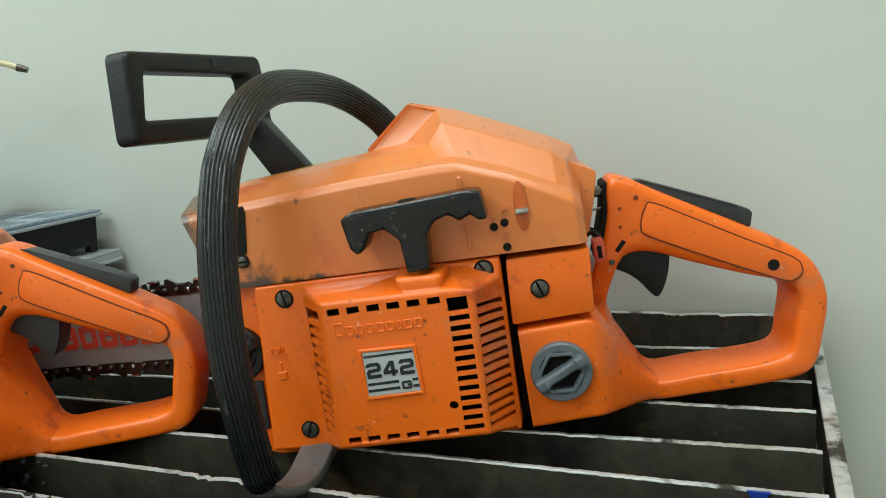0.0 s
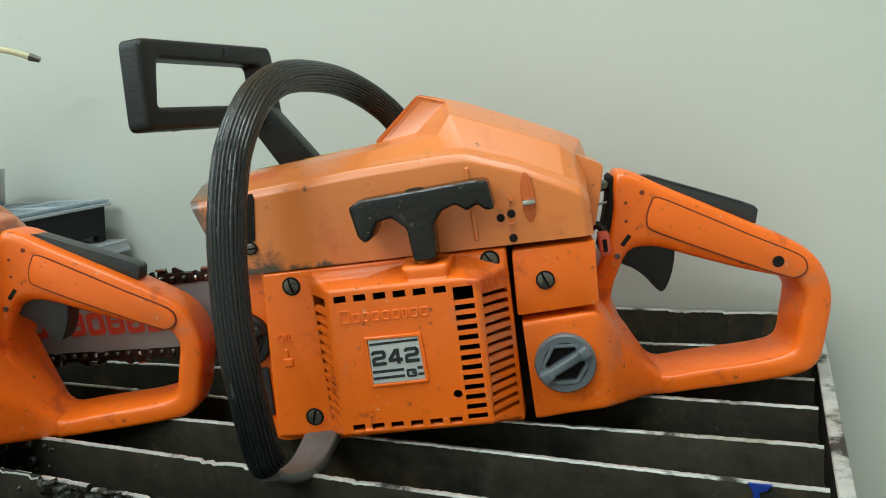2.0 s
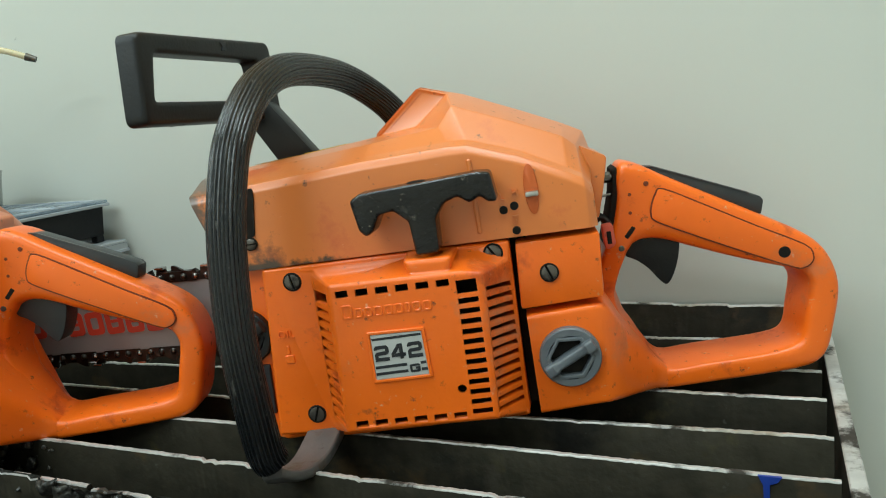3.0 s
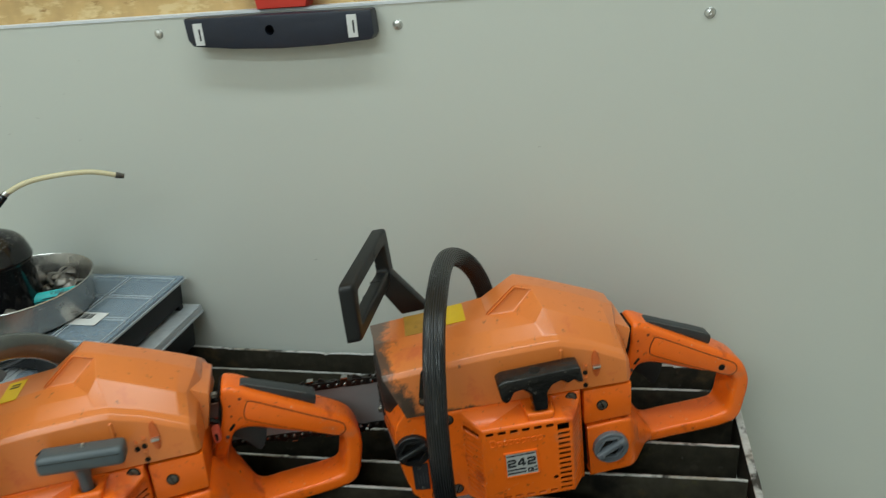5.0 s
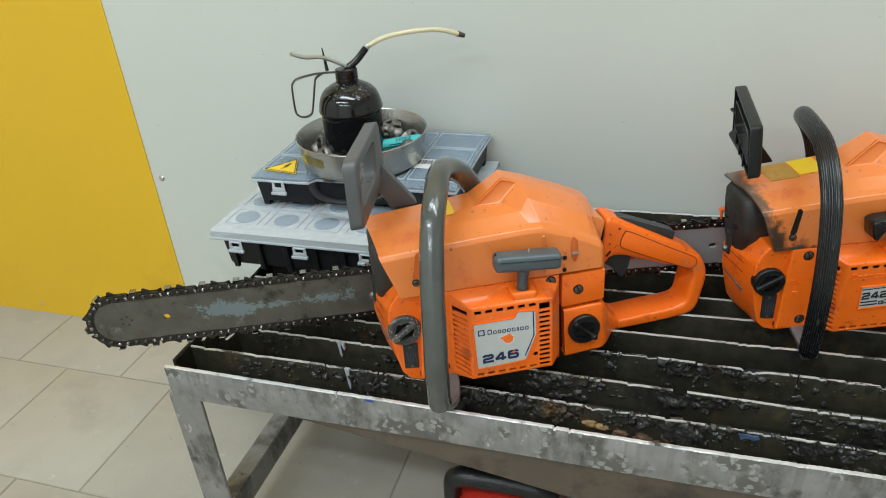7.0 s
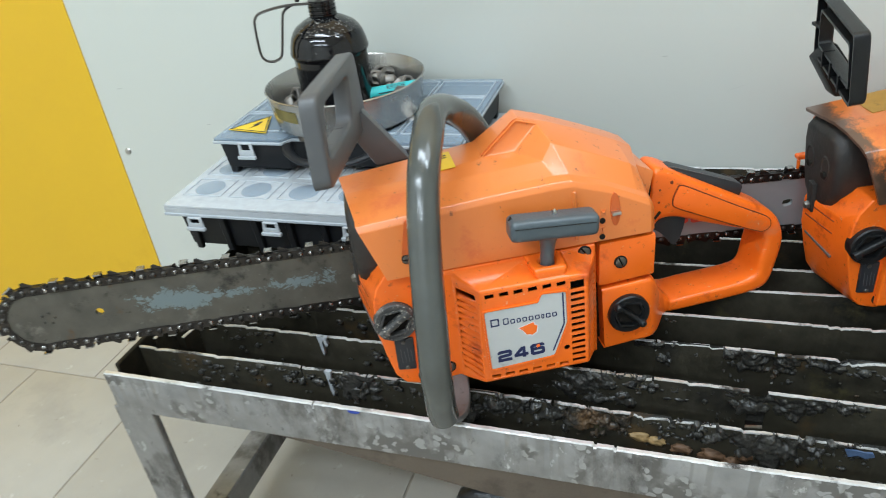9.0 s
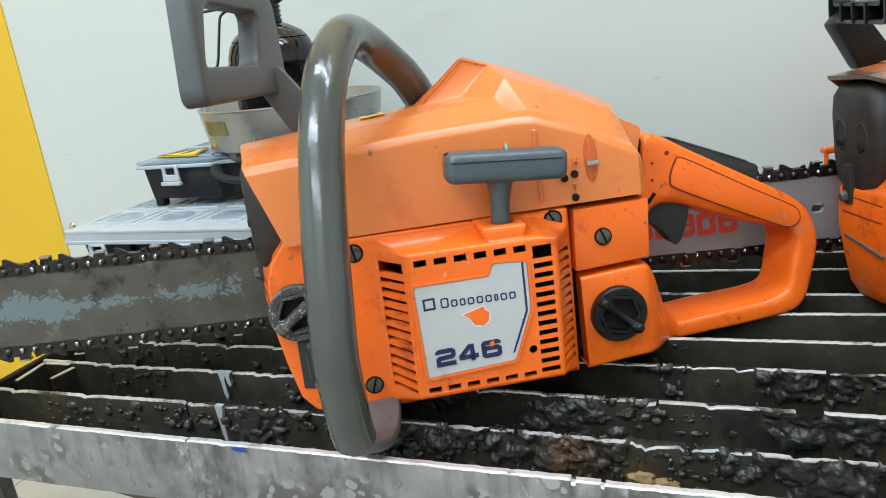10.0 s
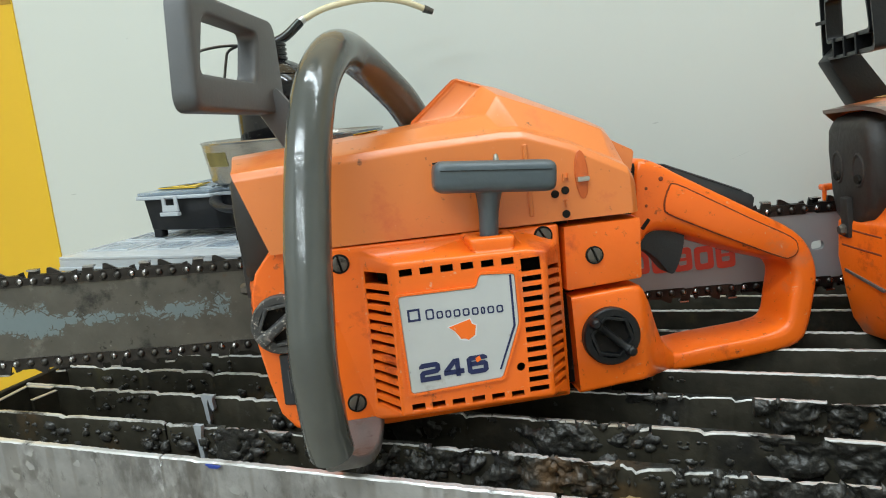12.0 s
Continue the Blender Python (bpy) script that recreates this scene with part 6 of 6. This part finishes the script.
handle_case = tube([(-0.670, -0.200, 0.4640), (-0.661, -0.214, 0.4610), (-0.641, -0.2270, 0.4575), (-0.613, -0.2300, 0.4565), (-0.585, -0.2270, 0.4575), (-0.565, -0.214, 0.4610), (-0.556, -0.200, 0.4640)], 0.0062, 12, 5, 0, 0.6)
part("carry_handle", handle_case, "case_black", CASE_TOP)
sign = part("hazard_sticker", prism([(-0.0265, -0.014), (0.0265, -0.014), (0, 0.032)], -0.0004, 0.0004), "yellow_sticker", CASE_TOP, "yellow warning triangle with a bolt")
sign.matrix_local = pose(-0.722, -0.176, 0.4752, -90, 0, -8) @ Matrix.Diagonal((1, -1, 1, 1))

part("bolt_mark", prism([(-0.001, 0.013), (0.0025, 0.013), (0.0005, 0.005), (0.0035, 0.005), (-0.003, -0.008), (-0.0007, 0.002), (-0.0035, 0.002)], 0.0006, 0.0009), "black_print", sign)
part("sign_border", ring_prism([(-0.0250, -0.0130), (0.0250, -0.0130), (0, 0.0300)], [(-0.0230, -0.0118), (0.0230, -0.0118), (0, 0.0275)], lambda u, v, t: (u, t, v), 0.0005, 0.0008), "black_print", sign)
lab = part("paper_label", box((-0.560, -0.150, 0.4745), (-0.505, -0.120, 0.4750)), "white_sticker", CASE_TOP, "white printed label")
for k in range(12):
    part("print_bar", box((-0.556 + 0.0030 * k, -0.136, 0.4750), (-0.5548 + 0.0030 * k + 0.0006 * (k % 3), -0.124, 0.4753)), "black_print", lab)

# bowl of nuts
BOWL = thing("metal_bowl", pose(-0.621, -0.128, 0.4745), "round dented zinc bowl of loose nuts on the case", "bowl")
part("bowl_wall", lathe([(0, 0.0), (0.078, 0.0), (0.0845, 0.004), (0.0900, 0.040), (0.0915, 0.0415), (0.0900, 0.0425), (0.0885, 0.0405), (0.0830, 0.0050), (0.077, 0.0016), (0, 0.0016)], 48), "bowl", BOWL)


smudge = bmesh.new()
grid = [[smudge.verts.new(((0.0848 + 0.13 * (z - 0.004) + 0.0006) * math.cos(radians(a)), (0.0848 + 0.13 * (z - 0.004) + 0.0006) * math.sin(radians(a)), z)) for z in (0.020, 0.026, 0.033)] for a in range(232, 257, 4)]
for p, q in zip(grid, grid[1:]):
    for k in range(2):
        smudge.faces.new((p[k], q[k], q[k + 1], p[k + 1]))
bmesh.ops.solidify(smudge, geom=smudge.faces[:], thickness=0.0008)
part("paint_smudge", smudge, "smudge", BOWL, "yellowish paint smudge")


def nut_mesh(r, h):
    bm = ring_prism([(r * math.cos(math.pi * k / 3), r * math.sin(math.pi * k / 3)) for k in range(6)],
                    [(r * 0.55 * math.cos(math.pi * k / 3 + 0.1), r * 0.55 * math.sin(math.pi * k / 3 + 0.1)) for k in range(6)], lambda u, v, t: (u, v, t), 0, h, r * 0.08, 1)
    return bm


rng = random.Random(11)
NUT = tagged(part("hex_nut", nut_mesh(0.0105, 0.0095), "nut"), "dull steel hex nut lying in the zinc bowl", "nut", "loose nuts in the bowl")
NUT.matrix_world = pose(-0.690, -0.145, 0.4790, 70, 10, 30)
for k in range(70):
    ang = rng.uniform(0, 6.283)
    rad = rng.uniform(0.049, 0.072)
    z = 0.4775 + rng.uniform(0.0, 0.024)
    copy_thing(NUT, pose(-0.621 + rad * math.cos(ang), -0.128 + rad * math.sin(ang), z, rng.uniform(0, 180), rng.uniform(0, 60), rng.uniform(0, 360)))
CHALK = thing("chalk_stick", pose(-0.577, -0.127, 0.4985, 0, 0, 30), "teal paper wrapped chalk stick in the zinc bowl", "chalk")
part("wrap", lathe([(0, -0.040), (0.0070, -0.040), (0.0078, -0.038), (0.0078, 0.038), (0.0070, 0.040), (0, 0.040)], 18, pose(0, 0, 0, 0, 90, 0)), "teal", CHALK)
part("lettering", letters("KREIDE", 0.0066, pose(0.004, -0.0062, 0.0047, 52, 0, 0), 0.0002), "black_print", CHALK)
for a, b, z in ((-0.006, 0.012, 0.0014), (-0.014, 0.022, -0.0016)):
    part("lettering_bar", box((a, -0.0080, z), (b, -0.0073, z + 0.0010)), "black_print", CHALK)

# oil can
CAN = thing("oil_can", pose(-0.627, -0.139, 0.4775), "glossy black pump oil can with clear hose spout", "oil can")
part("can_body", lathe([(0, 0), (0.0380, 0), (0.0405, 0.002), (0.0405, 0.070), (0.0412, 0.072), (0.0430, 0.0745), (0.0433, 0.077), (0.0424, 0.079), (0.0418, 0.084), (0.0385, 0.094), (0.0310, 0.1025), (0.0210, 0.1085), (0.0150, 0.1110), (0.0140, 0.112)], 48), "gloss_black", CAN)
part("shoulder_dust", lathe([(0.0366, 0.0975), (0.0316, 0.1030), (0.0213, 0.1089), (0.0155, 0.1113), (0.0150, 0.1108), (0.0210, 0.1080), (0.0310, 0.1020), (0.0362, 0.0970)], 48), "gloss_dusty", CAN, "black shoulder with pale dust specks")
neck = [(0.0140, 0.111)]
for k in range(4):
    neck += [(0.0150, 0.1125 + 0.0042 * k), (0.0150, 0.1145 + 0.0042 * k), (0.0138, 0.1150 + 0.0042 * k), (0.0138, 0.1162 + 0.0042 * k)]
part("threaded_neck", lathe(neck + [(0.013, 0.1290), (0.0, 0.1295)], 28), "gloss_black", CAN)
part("grip_loop", tube([(-0.004, -0.004, 0.1255), (-0.030, -0.024, 0.1285), (-0.050, -0.0385, 0.1262), (-0.0565, -0.0430, 0.1215), (-0.0585, -0.0445, 0.1130), (-0.0590, -0.0448, 0.0860), (-0.0565, -0.0430, 0.0775), (-0.0500, -0.0385, 0.0740),
     (-0.0430, -0.0335, 0.0765), (-0.0400, -0.0312, 0.0850), (-0.0345, -0.0270, 0.1150), (-0.0315, -0.0250, 0.1235), (-0.0240, -0.0190, 0.1280)], 0.0034, 8, 5, 0, 0.4), "loop_steel", CAN, "dark flat steel grip loop")
part("trigger_lever", tube([(0.000, 0.000, 0.1320), (-0.010, -0.008, 0.1400), (-0.024, -0.020, 0.1490), (-0.038, -0.036, 0.1530), (-0.049, -0.049, 0.1610)], 0.0042, 10, 5, 0, 0.6), "zinc", CAN, "bright pump lever")
part("lever_pin", tube([(-0.020, -0.014, 0.130), (-0.022, -0.016, 0.160)], lambda t: 0.0025 - 0.0018 * t, 8, 2), "black_plastic", CAN)
part("spout_socket", tube([(0.000, 0.002, 0.1280), (0.010, 0.014, 0.1350), (0.020, 0.027, 0.1480)], 0.0048, 12, 4), "gloss_black", CAN)
part("hose_ferrule", tube([(0.0185, 0.0250, 0.1460), (0.0225, 0.0300, 0.1510)], 0.0042, 12, 2), "zinc", CAN)
part("hose", tube([(0.0220, 0.0295, 0.1500), (0.045, 0.040, 0.1600), (0.080, 0.052, 0.1645), (0.110, 0.072, 0.1615), (0.1330, 0.089, 0.1510)], 0.0032, 12, 6), "clear_tube", CAN, "yellowed clear spout hose")
part("hose_tip", tube([(0.1300, 0.0870, 0.1525), (0.1375, 0.0925, 0.1488)], lambda t: 0.0042 - 0.0012 * t, 12, 2), "steel", CAN)

# fixings and marks on the wall
HOLDER = thing("tool_holder", pose(0, 0, 0), "dark navy plastic tool holder with white labels on the wall", "holder")
hp = [(-0.380, 0.803), (-0.158, 0.801), (-0.157, 0.776), (-0.161, 0.7695), (-0.215, 0.7660), (-0.270, 0.7650), (-0.325, 0.7670), (-0.374, 0.7715), (-0.379, 0.779)]
part("holder_body", carve(prism(hp, -0.022, -0.0005, 0.003, 2), ("DIFFERENCE", lathe([(0, -0.03), (0.0055, -0.03), (0.0055, 0.012), (0, 0.012)], 16, pose(-0.277, -0.012, 0.7855, 90, 0, 0)))), "navy_plastic", HOLDER)
for x in (-0.369, -0.186):
    lb = part("paper_label", box((x, -0.0228, 0.773), (x + 0.011, -0.0217, 0.797)), "white_sticker", HOLDER, "white paper label")
    part("print_bar", box((x + 0.006, -0.0231, 0.778), (x + 0.0080, -0.0227, 0.791)), "black_print", lb)
MAG = thing("red_magnet", pose(0, 0, 0), "red painted arrow-shaped welding magnet on the wall", "magnet")
part("magnet_plate", prism([(-0.2955, 0.8062), (-0.237, 0.8062), (-0.230, 0.825), (-0.2075, 0.830), (-0.213, 0.846), (-0.228, 0.870), (-0.300, 0.872), (-0.3185, 0.845), (-0.316, 0.8295), (-0.2975, 0.8270)], -0.006, 0.0155, 0.001, 1), "red_paint", MAG)
for x, z in ((-0.305, 0.836), (-0.222, 0.836)):
    part("rivet", lathe([(0, 0.0018), (0.0022, 0.0012), (0.003, 0), (0, 0)], 12, pose(x, -0.006, z, 90, 0, 0)), "zinc", MAG)
for x, z in ((-0.428, 0.786), (-0.136, 0.781), (0.188, 0.775), (-1.087, 0.353)):
    ob = part("wall_screw", join(lathe([(0, 0.0022), (0.0016, 0.0028), (0.0045, 0.0018), (0.0056, 0.0), (0, 0)], 16, pose(x, -0.0002, z, 90, 0, 0))), "zinc", WALL)
SCUFFS = [(-0.682, 0.707, 4, 20), (-0.629, 0.691, 4, -20), (-0.679, 0.671, 3, 0), (-0.576, 0.660, 3, 30), (-0.793, 0.650, 2, 0), (-0.748, 0.656, 2, 40), (-0.924, 0.652, 2, 10),
          (-0.830, 0.583, 4, 5), (-0.921, 0.401, 5, 0), (-0.277, 0.495, 5, 5), (-0.196, 0.458, 16, 22), (-1.062, 0.456, 9, 3), (-0.545, 0.760, 2, 0), (-0.580, 0.720, 2, 30), (0.015, 0.640, 3, 0)]
for x, z, w, a in SCUFFS:
    th = 0.00016 if w > 10 else 0.0007
    ob = part("scuff", prism([(-w * 0.0008, 0), (0, th), (w * 0.0008, 0.0003), (0, -th)], -0.00015, 0.001), "mark", WALL)
    ob.matrix_local = pose(x, 0, z, 0, -a, 0)
ob = part("smear", prism([(-0.040, -0.008), (0.0, -0.010), (0.0, 0.010), (-0.050, 0.009), (-0.058, 0.002)], -0.0008, 0.001), material("brown_smear", (0.34, 0.19, 0.012), 0.6, grain=0.1), YEL)
ob.matrix_local = pose(XE - 0.001, -0.002, 0.728)
for x in (-1.20, -1.34, -1.50):
    part("panel_screw", lathe([(0, 0.0016), (0.003, 0.0012), (0.004, 0.0), (0, 0)], 12, pose(x, -0.002, 0.022, 90, 0, 0)), "zinc", YEL)

# tool box under the bench
BOX = thing("tool_box", pose(-0.39, -0.33, 0), "red metal tool box with black handle under the bench", "tool box")
part("box_body", box((-0.055, -0.06, 0), (0.070, 0.11, 0.094), 0.004, 2), "red_paint", BOX)
part("box_handle", tube([(-0.060, -0.030, 0.020), (-0.060, -0.030, 0.110), (-0.052, -0.030, 0.128), (-0.030, -0.030, 0.134), (0.045, -0.030, 0.134), (0.066, -0.030, 0.126), (0.072, -0.030, 0.105), (0.072, -0.030, 0.020)], 0.014, 12, 4, 0, 0.8), "black_plastic", BOX)

# white paint drips across the strips
for x, y, h in ((-0.545, -0.4175, 0.030), (-0.575, -0.3715, 0.024), (-0.570, -0.3718, 0.012)):
    part("paint_drip", prism([(-0.0034, 0.0), (0.0030, 0.0), (0.0014, -h * 0.3), (0.0022, -h * 0.8), (0.0008, -h), (-0.0012, -h * 0.75), (-0.0018, -h * 0.4)], -0.0004, 0.003), "white_drip", BENCH).matrix_local = pose(x, y, 0.3412)


part("paint_drip", prism([(-0.0050, 0.0), (0.0060, 0.0), (0.0040, -0.0030), (0.0005, -0.0045), (0.0002, -0.0220), (-0.0022, -0.0230), (-0.0026, -0.0050)], -0.0004, 0.002), "blue_paint", BENCH, "blue paint run").matrix_local = pose(0.2000, -0.2268, 0.3395)
part("paint_smear", prism([(-0.0100, 0.0006), (-0.0020, 0.0010), (0.0030, 0.0002), (0.0080, 0.0008), (0.0100, -0.0030), (0.0040, -0.0055), (-0.0010, -0.0035), (-0.0070, -0.0060)], -0.0006, 0.001), "faded_blue", BENCH, "faded blue paint blotch").matrix_local = pose(-0.1142, -0.4240, 0.3370)
part("paint_smear", prism([(-0.0055, 0.0), (0.0055, -0.0003), (0.0030, -0.0018), (-0.0025, -0.0020)], -0.0004, 0.001), "blue_paint", BENCH).matrix_local = pose(-0.5020, -0.4589, 0.3390)


def lump(x, y, z, r, seed, mat):
    bm = bmesh.new()
    bmesh.ops.create_icosphere(bm, subdivisions=3, radius=1.0)
    shift = Vector((seed * 3.7, seed * 1.3, 0))
    for v in bm.verts:
        q = 1 + 0.5 * noise.noise(v.co * 1.5 + shift) + 0.3 * noise.noise(v.co * 3.9 + shift)
        v.co = (x + v.co.x * r * 1.5 * q, y + v.co.y * r * 0.6 * q, z + v.co.z * r * 0.8 * q)
    part("slag_lump", bm, mat, BENCH, smooth=60)


for k, (x, z, r, mat) in enumerate(((-0.268, 0.318, 0.0055, "ochre_slag"), (-0.256, 0.315, 0.0050, "ochre_slag"), (-0.236, 0.311, 0.0055, "rust_slag"), (-0.214, 0.309, 0.0065, "rust_slag"), (-0.200, 0.305, 0.0050, "rust_slag"), (-0.190, 0.312, 0.0045, "rust_slag"))):
    lump(x, -0.4205, z, r, k, mat)
# welding slag crusted on the strips
CRUST = 0.36
def slag(seed, count):
    rng2 = random.Random(seed)
    src = bmesh.new()
    bmesh.ops.create_icosphere(src, subdivisions=2, radius=1.0)
    src.verts.ensure_lookup_table()
    unit = [v.co.copy() for v in src.verts]
    faces = [[v.index for v in f.verts] for f in src.faces]
    src.free()
    verts, polys = [], []
    centres = [(rng2.uniform(-0.72, 0.05), rng2.choice([0, 0, 0, 0, 1, 1, 1, 2, 2, 3])) for _ in range(60)]
    for _ in range(count):
        cx, k = rng2.choice(centres)
        x = cx + rng2.gauss(0, 0.014)
        if not -0.75 < x < 0.225:
            continue
        ya, yb, z, h = SLATS[k]
        t = (x + 0.756) / 0.988
        y = ya + (yb - ya) * t - 0.0022
        r = min(0.0005 + rng2.expovariate(1 / 0.0010), 0.0040)
        zz = z - 0.004 - abs(rng2.gauss(0, 0.013))
        base = len(verts)
        sx, sy, sz = r * rng2.uniform(0.8, 1.6), r * rng2.uniform(0.55, 0.9), r * rng2.uniform(0.7, 1.1)
        shift = Vector((rng2.uniform(0, 50), rng2.uniform(0, 50), 0))
        for u in unit:
            q = 1 + 0.55 * noise.noise(u * 1.7 + shift) + 0.30 * noise.noise(u * 4.3 + shift)
            verts.append((x + u.x * sx * q, y + u.y * sy * q, zz + u.z * sz * q))
        polys += [[base + i for i in f] for f in faces]
    lumps = len(polys)
    # crusts: sheets that swell out of the strips' near faces
    for k, x0, x1, amp in ((0, -0.56, 0.10, 0.0085), (1, -0.44, 0.08, 0.0085), (2, -0.42, 0.05, 0.0075), (3, -0.62, -0.30, 0.004)):
        ya, yb, z, h = SLATS[k]
        nx, nz = int((x1 - x0) / 0.0010), 30
        base = len(verts)
        for i in range(nx + 1):
            x = x0 + (x1 - x0) * i / nx
            t = (x + 0.756) / 0.988
            ends = min(1.0, i / 140, (nx - i) / 140)
            for j in range(nz + 1):
                zz = z + 0.0012 - 0.036 * (j / nz) ** 1.2
                q = Vector((x * 55, k * 7.3, zz * 60))
                big = noise.fractal(Vector((x * 14, k * 3.1, zz * 16)), 1.0, 2.0, 3)
                swell = noise.turbulence(q, 5, True) * 1.0 + big * 0.8 - CRUST - 0.40 * (j / nz) ** 2
                swell += 0.22 * abs(noise.noise(Vector((x * 380, k * 5.7, zz * 380)))) + 0.30 * abs(noise.noise(Vector((x * 170, k * 2.7, zz * 170)))) - 0.16
                out = 0.0075 * math.tanh(max(0.0, swell) * amp * 1.15 * ends / 0.0075)
                verts.append((x, ya + (yb - ya) * t - (0.0022 + out if out > 0.0003 else -0.0006), zz))
        for i in range(nx):
            for j in range(nz):
                a = base + i * (nz + 1) + j
                polys.append([a, a + 1, a + nz + 2, a + nz + 1])
    me = bpy.data.meshes.new("slag")
    me.from_pydata(verts, [], polys)
    me.materials.append(M["slag"])
    me.polygons.foreach_set("use_smooth", [True] * len(me.polygons))
    return me


tagged(part("slag_crust", slag(5, 800), "slag", BENCH), "grey lumps of welding slag", kind="stuff")

# floor tiles: those near the bench one by one, the far ones joined
TILE_ME = finish(box((-0.1208, -0.1272, -0.012), (0.1208, 0.1272, 0.0), 0.0012, 2))
TILE_ME.materials.append(M["floor"])
rng = random.Random(3)
far = bmesh.new()
for j in range(16):
    y = -0.0285 - 0.2575 * j
    for i in range(-11, 13):
        x = -0.6910 + 0.2447 * i + (0.0, 0.1225)[(j + 1) % 2] + rng.uniform(-0.001, 0.001)
        if not -2.58 < x < 2.18:
            continue
        if -1.9 < x < 0.5 and y > -1.4:
            ob = new("floor_tile", TILE_ME)
            ob.location = (x, y, rng.uniform(-0.0005, 0.0005))
            ob.parent = FLOOR
        else:
            add_box(far, (x - 0.12205, y - 0.1284, -0.012), (x + 0.12205, y + 0.1284, 0.0))
tagged(part("far_tiles", far, "floor", FLOOR), kind="stuff")
